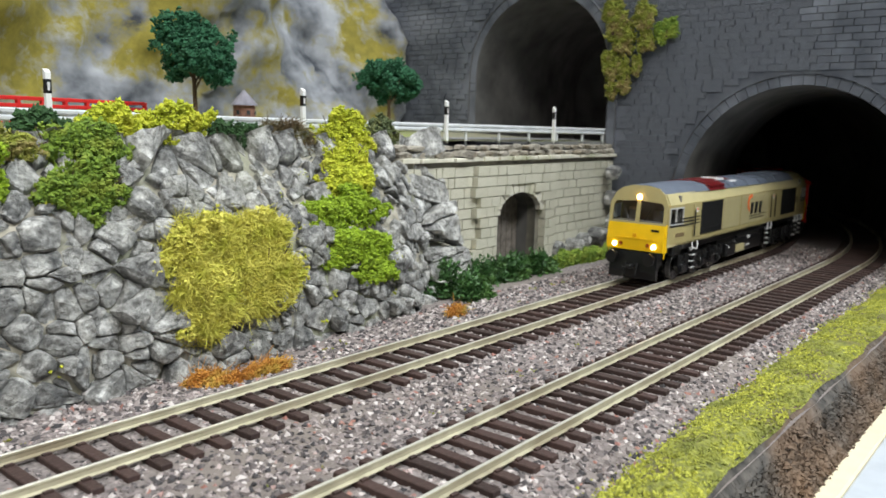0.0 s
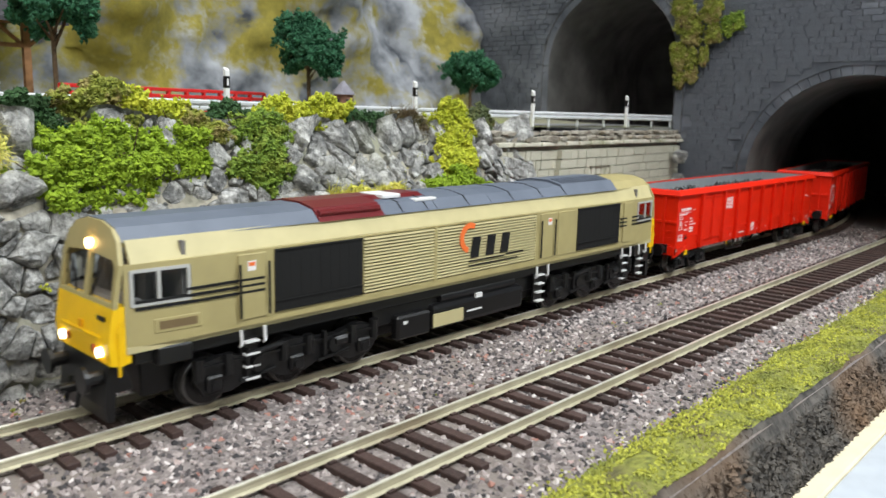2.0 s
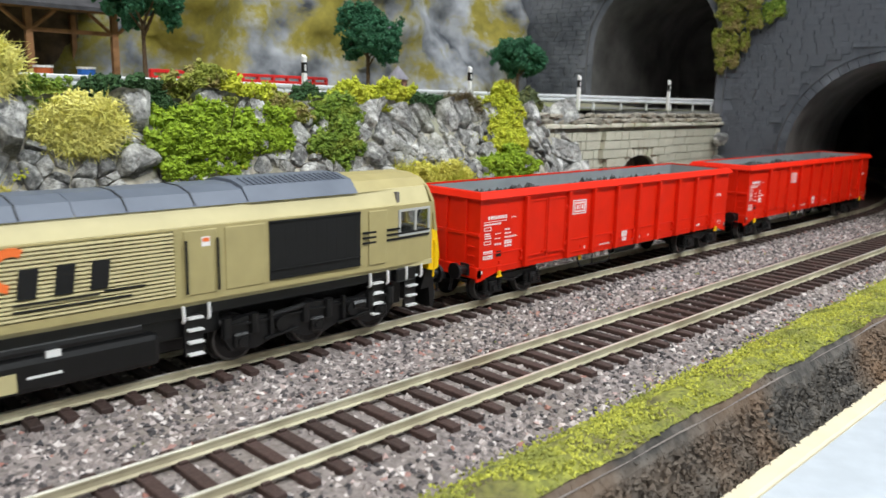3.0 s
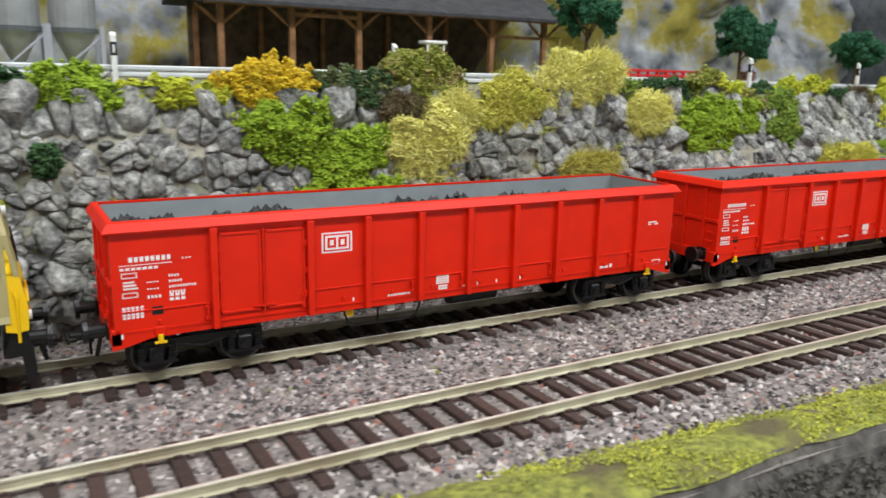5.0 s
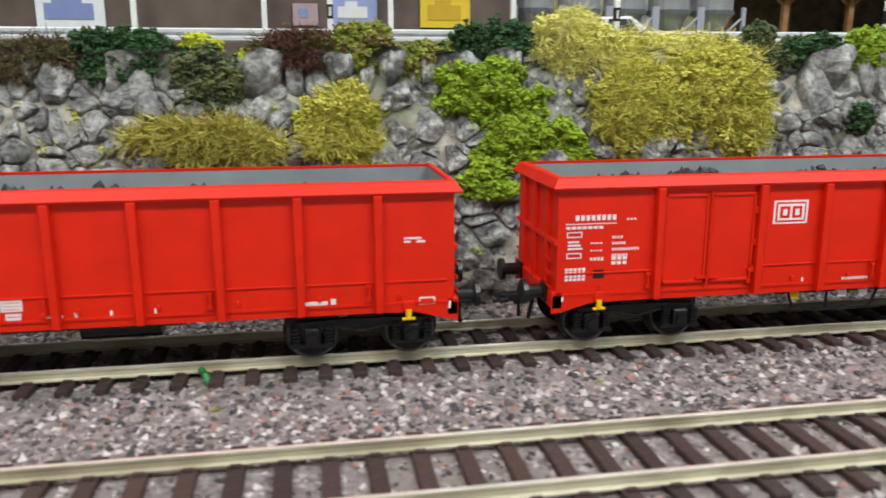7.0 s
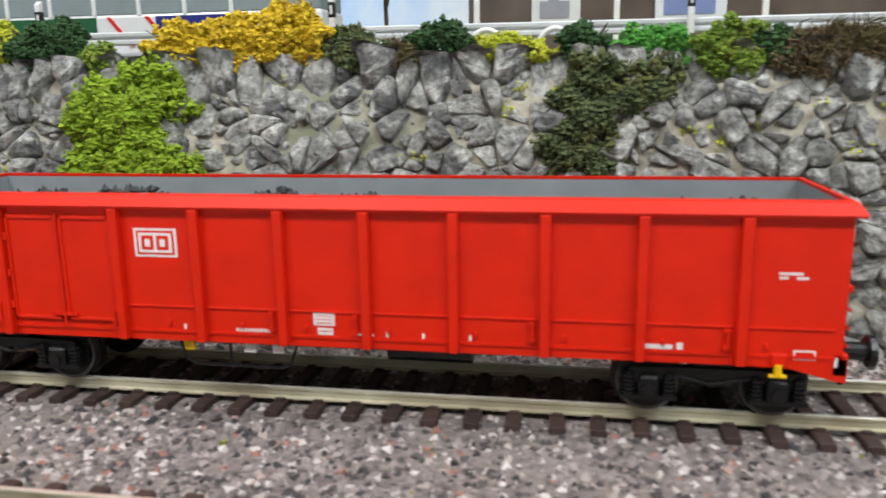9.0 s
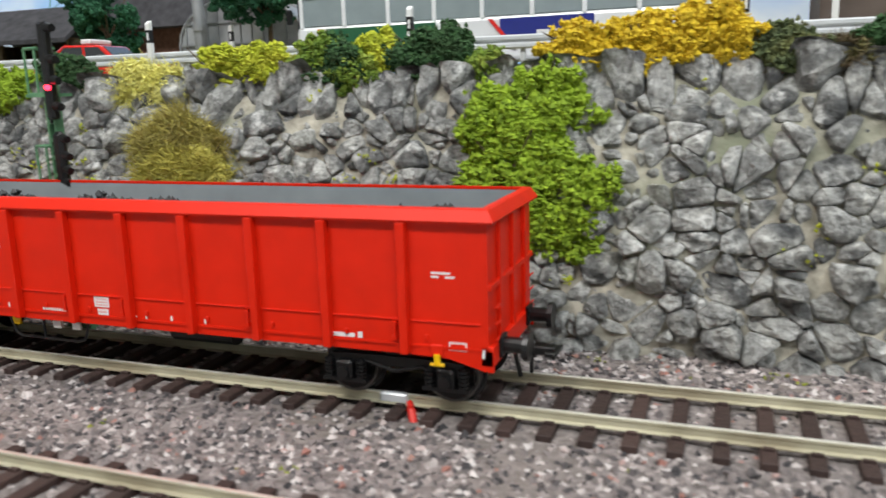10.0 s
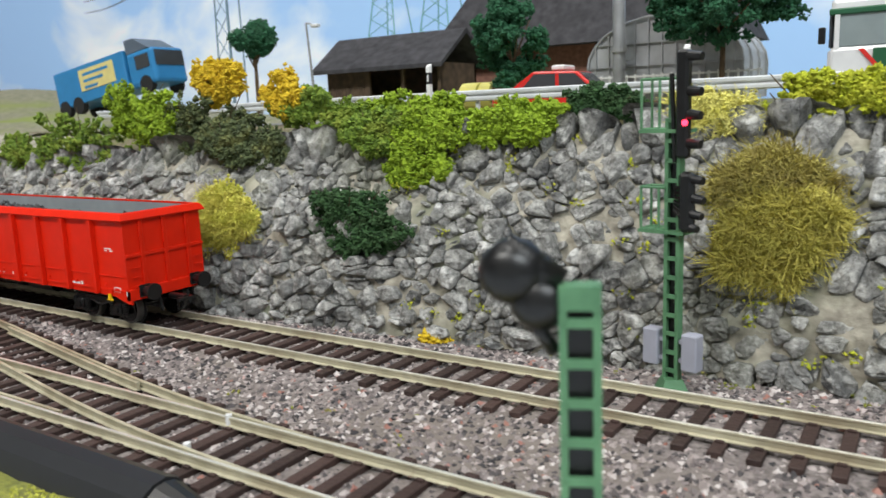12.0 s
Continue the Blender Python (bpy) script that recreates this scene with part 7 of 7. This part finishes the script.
part("head", box(bm_new(), 2, 8, -3.4, -0.6, 52.6, 54.6, 0.4), STEEL, lamp)
for k, (z0, z1) in enumerate(((236, 196), (252, 214))):
    wire = thing("overhead_wire", "thin dark overhead wire across the sky", "wire", "overhead wires", at=(0, 0, 0))
    bm = bm_new()
    last = None
    for i in range(15):
        t = i / 14
        q = (-1760 + 760 * t, 600 - 390 * t, z0 + (z1 - z0) * t - 60 * t * (1 - t))
        if last:
            rod(bm, last, q, 0.7, 5)
        last = q
    part("strand", bm, BLACK, wire)


# ---- signals ----
def ladder_mast(parent, x, y, z0, z1, w, d, step):
    """Two green channel uprights joined by rungs, open between."""
    for s in (-1, 1):
        part("upright", box(bm_new(), x + s * w - 0.42, x + s * w + 0.42, y - d, y + d, z0, z1), SIGNAL, parent)
    z = z0 + step * 0.5
    while z < z1:
        part("rung", box(bm_new(), x - w, x + w, y - d, y - d + 0.5, z - 0.5, z + 0.5), SIGNAL, parent)
        z += step
    part("core", box(bm_new(), x - w + 0.4, x + w - 0.4, y + d * 0.2, y + d * 0.9, z0, z1 - 0.6), BLACK, parent)


sig = thing("light_signal", "green lattice light signal with a black head showing red", "railway signal", at=(-662, 18, -4.0), turn=-14)
part("foot", rod(bm_new(), (0, 0, 0), (0, 0, 3.6), 5.0, 4, 3.0), SIGNAL, sig)
ladder_mast(sig, 0, 0, 3.4, 66, 1.55, 1.1, 4.6)
for s in (-1, 1):
    part("relay_box", box(bm_new(), s * 3.2, s * 7.2, -1.8, 1.8, 6.5, 15.5, 0.3), GREYBOX, sig, "grey relay box")
    part("box_arm", box(bm_new(), s * 1.2, s * 3.6, -0.6, 0.6, 8, 9), GREYBOX, sig)
    part("box_arm", box(bm_new(), s * 1.2, s * 3.6, -0.6, 0.6, 12.6, 13.6), GREYBOX, sig)
head = part("signal_head", box(bm_new(), 1.5, 4.6, -3.0, -0.6, 57, 81, 0.6), BLACK, sig)
for z in (79.6, 72.0, 66.8, 60.4):
    bm = rod(bm_new(), (4.4, -1.8, z), (7.6, -2.2, z - 0.3), 1.25, 12, 0.95)
    part("hood", bm, BLACK, head)
part("red_lamp", rod(bm_new(), (4.0, -2.9, 65.0), (4.4, -3.6, 65.0), 0.7, 12), plain("red_signal_glow", (1.0, 0.02, 0.05), 0.3, glow=7), head, "lit red lamp")
low = part("distant_head", box(bm_new(), 2.2, 6.2, -3.0, -0.6, 40, 54, 1.0), BLACK, sig)
for x, z in ((5.6, 52.4), (5.9, 48), (5.4, 44.4), (4.4, 41.4)):
    bm = rod(bm_new(), (x, -1.8, z), (x + 2.8, -2.2, z - 0.4), 1.15, 10, 0.9)
    part("hood", bm, BLACK, low)
for k in range(6):
    part("cable", rod(bm_new(), (0.8, -1.4, 45 + k), (3.2, -2.6, 43.5 + k * 1.4), 0.4, 6), BLACK, low)
part("cable", rod(bm_new(), (0.6, -1, 56), (-0.4, -1.2, 76), 0.6, 6), BLACK, sig)
for z0, z1 in ((40, 50), (63.5, 75)):
    for x in (-8, -3.2):
        for y in (-1.5, 3):
            part("cage_post", rod(bm_new(), (x, y, z0), (x, y, z1), 0.35, 5), SIGNAL, sig)
    for z in (z0, z1):
        for p, q in (((-8, -1.5), (-1.5, -1.5)), ((-8, 3), (-1.5, 3)), ((-8, -1.5), (-8, 3))):
            part("cage_rail", rod(bm_new(), (*p, z), (*q, z), 0.35, 5), SIGNAL, sig)
    part("cage_floor", box(bm_new(), -8.4, 3.6, -2.2, 3.4, z0 - 0.8, z0), SIGNAL, sig)

sig2 = thing("light_signal", "green lattice signal mast with a dark angled head", "railway signal", at=(-639.6, -90.5, -6), turn=24)
ladder_mast(sig2, 0, 0, 0, 53.6, 1.75, 1.0, 4.35)
part("top_plate", box(bm_new(), -2.15, 2.15, -1.2, 1.2, 51.4, 54.0), SIGNAL, sig2)
bm = bm_new()
for cx, cz, r, ry in ((-6.8, 55.0, 3.9, 3.0), (-4.0, 51.8, 3.5, 2.8)):
    made = bmesh.ops.create_icosphere(bm, subdivisions=2, radius=1)
    bmesh.ops.transform(bm, matrix=Matrix.Translation((cx, 1.5, cz)) @ Matrix.Diagonal((r, ry, r * 0.95, 1)), verts=made["verts"])
rod(bm, (-8, 1.5, 57.5), (-2.2, 1.5, 53.5), 2.0, 10)
rod(bm, (-5.5, 0.8, 51), (-2.6, 0.8, 46.5), 0.8, 8)
part("signal_head", bm, BLACK, sig2, smooth=True)

# ---- turnout branching off the front track ----
turnout = thing("turnout", "curved turnout rails branching off the front track", "turnout", "model railway tracks")


def curve_rail(name, pts, material):
    """A rail of the usual section swept along the points."""
    bm = bm_new()
    rings = []
    for k, (x, y) in enumerate(pts):
        a, b2 = pts[max(k - 1, 0)], pts[min(k + 1, len(pts) - 1)]
        d = Vector((b2[0] - a[0], b2[1] - a[1])).normalized()
        n = Vector((-d.y, d.x))
        rings.append([bm.verts.new((x + n.x * s, y + n.y * s, z + 0.02)) for s, z in rail_profile(0)])
    for p, q in zip(rings, rings[1:]):
        for i in range(len(p)):
            bm.faces.new((p[i], p[(i + 1) % len(p)], q[(i + 1) % len(p)], q[i]))
    bm.faces.new(rings[0])
    bm.faces.new(rings[-1][::-1])
    return part(name, bm, material, turnout)


def branch(x):
    """Offset of the branch from the front track, leaving at x = -690."""
    d = max(0.0, -690 - x)
    return d * d / 1250 if d < 110 else 9.68 + (d - 110) * 0.176


line = np.arange(-690, -1161, -10.0)
for side in (-8.75, 8.75):
    curve_rail("curved_rail", [(x, front_y(x) + side + branch(x)) for x in line if side > 0 or x < -702], RAIL)
curve_rail("check_rail", [(x, front_y(x) - 7.3) for x in np.arange(-780, -871, -10.0)], RAIL)
curve_rail("check_rail", [(x, front_y(x) + 7.3 + branch(x)) for x in np.arange(-780, -871, -10.0)], RAIL)
for x in np.arange(-900, -1160, -7.7):
    o = new("sleeper", SLEEPER_MESH)
    o.parent = turnout
    o.matrix_basis = pose(x / 1000, (front_y(x) + branch(x)) / 1000, -0.00015, 0, 0, -10)
for k, x in enumerate(np.arange(-716, -900, -7.7)):
    extra = branch(x)
    part("long_sleeper", box(bm_new(), x - 1.4, x + 1.4, front_y(x) + 10, front_y(x) + 15.2 + extra, -4.5, -2.6, 0.15), SLEEPER, turnout)
for x, y in ((-741, -51.4), (-737, -66.2)):
    part("tie_pin", rod(bm_new(), (x, y, -2), (x, y, 0.5), 0.8, 8), STEEL, turnout)

# ---- front edge: black tube, board, small fittings ----
tube = thing("black_tube", "black plastic tube lying along the layout edge", "tube", at=(0, 0, 0))
bm = sweep(bm_new(), [(-90, -9), (-90, -5), (-87, 0.5), (-84, 2.2), (-81, 2.6), (-78.4, 1.4), (-77.2, -0.8), (-76.2, -1.0), (-76.2, -9)], -1300, -724)
part("half_tube", bm, plain("black_tube_plastic", (0.022, 0.023, 0.026), 0.35), tube)
part("end_cap", rod(bm_new(), (-724, -82, -3), (-714, -82, -4), 5.2, 16, 3.6), BLACK, tube)
board = thing("edge_board", "white laminate board below the layout's earth edge", "board")
part("board", box(bm_new(), -1300, 1000, -420, -117, -24, -20, 0.6), plain("white_laminate", (0.50, 0.54, 0.59), 0.35), board)
part("edge_strip", box(bm_new(), -1300, 1000, -117, -111.5, -28, -19.3, 0.6), plain("cream_strip", (0.72, 0.64, 0.46), 0.5), board)
base = thing("layout_board", "plain wooden board carrying the model layout", "board")
part("panel", box(bm_new(), -2300, 1250, -110, 640, -60, -36), WOOD, base)

CLIPG, CLIPR = plain("green_wire", (0.02, 0.20, 0.04), 0.4), plain("red_wire", (0.70, 0.03, 0.02), 0.4)
for x, y, m, lab in ((-321, -13.5, CLIPG, "small green wire end beside the rail"), (-551, -13.8, CLIPR, "short red feeder wire at the rail")):
    wr = thing("feeder_wire", lab, "wire", "feeder wires at the rails", at=(x, y, -3.6))
    bm = bm_new()
    rod(bm, (0, 0, -0.6), (-1.2, 1.6, 2.0), 0.8, 8)
    rod(bm, (-1.2, 1.6, 2.0), (-2.2, 3.4, 2.4), 0.7, 8)
    part("sleeve", bm, m, wr)
for x, y, ln in ((-557, -8.75, 6), (-204, front_y(-204) - 8.75, 8), (-161, front_y(-161) - 8.75, 5)):
    sj = thing("solder_joint", "shiny solder joint on the rail", "solder joint", "solder joints", at=(x, y, -0.9))
    bm = box(bm_new(), -ln / 2, ln / 2, -0.9, 0.75, -1.0, 0.95, 0.3)
    part("blob", bm, plain("bright_solder", (0.72, 0.74, 0.76), 0.25, 0.4), sj)

# ivy hanging over the portal
for y, z, r, h in ((84, 138, 7, 15), (78, 124, 6, 10), (84, 110, 6, 10), (76, 102, 5, 9), (84, 95, 4, 6), (66, 138, 7, 10), (62, 122, 5, 8), (50, 130, 6, 8), (68, 108, 3, 8)):
    b = bush(PX - 1, y, z, 4.6, h, "limemix" if y > 55 else "mid")
    b.matrix_basis = pose((PX - 1.5) / 1000, y / 1000, z / 1000, 0, 0, 90) @ Matrix.Diagonal((r / 4.6, 0.9, 1, 1))

# turf fibres and loose tufts
rng = np.random.default_rng(77)
n = 46000
px = rng.uniform(-860, 560, n)
t = np.where(rng.uniform(0, 1, n) < 0.06, -np.abs(rng.normal(0, 0.12, n)), rng.uniform(-0.03, 1.0, n))
e1 = np.array([noise.noise((x / 30, 0, 7)) for x in px])
e2 = np.array([noise.noise((x / 22, 5, 9)) for x in px])
py = (turf_in(px) + 3.0 * e1) * (1 - t) + (-103 + 2 * e2) * t
pz = -4.4 + 2.6 * np.sin(np.clip(t, 0, 1) * 2.6)
bare = np.array([noise.noise((x / 24, y / 9, 4.0)) for x, y in zip(px, py)])
keep = ~((px < -715) & (py > -90)) & (bare > np.interp(px, [-800, 0, 250], [-0.05, -0.12, -0.6]))
pts = np.stack([px, py, pz], -1)[keep]
v, f = flecks(pts, 0.46, rng)
tagged(raw("turf_flecks", v, f, mat("turf_foam", (0.15, 0.17, 0.02), (0.60, 0.60, 0.09), 1.2, 0.9, 0, 0, third=(0.20, 0.22, 0.05), patch=14, island=0.6)), "loose yellow-green turf flecks along the layout edge", "turf", kind="stuff")
n = 150
px = rng.uniform(-800, 420, n)
py = np.where(rng.uniform(0, 1, n) < 0.6, rng.uniform(18, 36, n), rng.uniform(-44, -16, n))
v, f = flecks(np.repeat(np.stack([px, py, px * 0 - 4.2], -1), 5, 0) + rng.normal(0, 0.9, (n * 5, 3)) * (1, 1, 0.3), 0.5, rng)
tagged(raw("weed_flecks", v, f, LEAF["limemix"]), "tiny scattered weeds on the ballast", "weeds", kind="stuff")
n = 26000
px = rng.uniform(-700, 540, n)
py = rng.uniform(-112, -100.5, n)
pz = np.interp(py, [-112, -108, -105, -101], [-20, -15, -8, -4])
v, f = flecks(np.stack([px, py - 0.4, pz], -1), 0.8, rng)
tagged(raw("earth_crumbs", v, f, EARTH), "crumbs of dark earth on the layout's cut edge", "earth", kind="stuff")

# small moss tufts in the joints of the rock wall
n = 170
px, pv = rng.uniform(-760, 320, n), rng.uniform(0.05, 0.98, n)
fy, fz = face(px, pv)
spots = np.stack([px, fy - 1.6, fz + 0.4], -1)
v, f = flecks(np.repeat(spots, 14, 0) + rng.normal(0, 1.0, (n * 14, 3)) * (1.2, 0.7, 0.9), 0.5, rng)
tagged(raw("moss_tufts", v, f, LEAF["lime"]), "tiny yellow-green moss tufts in the wall's joints", "moss", kind="stuff")


def motions():
    """The train rolls out of the tunnel at a steady pace; its wheels turn with it."""
    for ob, offset, pivot in TRAIN:
        rows = []
        for k in range(121):
            s = np.interp(k / 10, [t for t, _ in PACE], [d for _, d in PACE]) + offset
            (x0, y0, _), (x1, y1, _) = bend(s - pivot, 550), bend(s + pivot, 550)
            rows.append((k / 10, pose((x0 + x1) / 2000, (y0 + y1) / 2000, 0, 0, 0, math.degrees(math.atan2(y1 - y0, x1 - x0)))))
        walk(ob, rows)
    steps = np.arange(0, 361) / 30
    along = np.interp(steps, [t for t, _ in PACE], [s for _, s in PACE])
    for ob, x, r in WHEELS:
        walk(ob, [(t, pose(x / 1000, 0, r / 1000, 0, math.degrees((s - along[0]) / r), 0)) for t, s in zip(steps, along)])


motions()
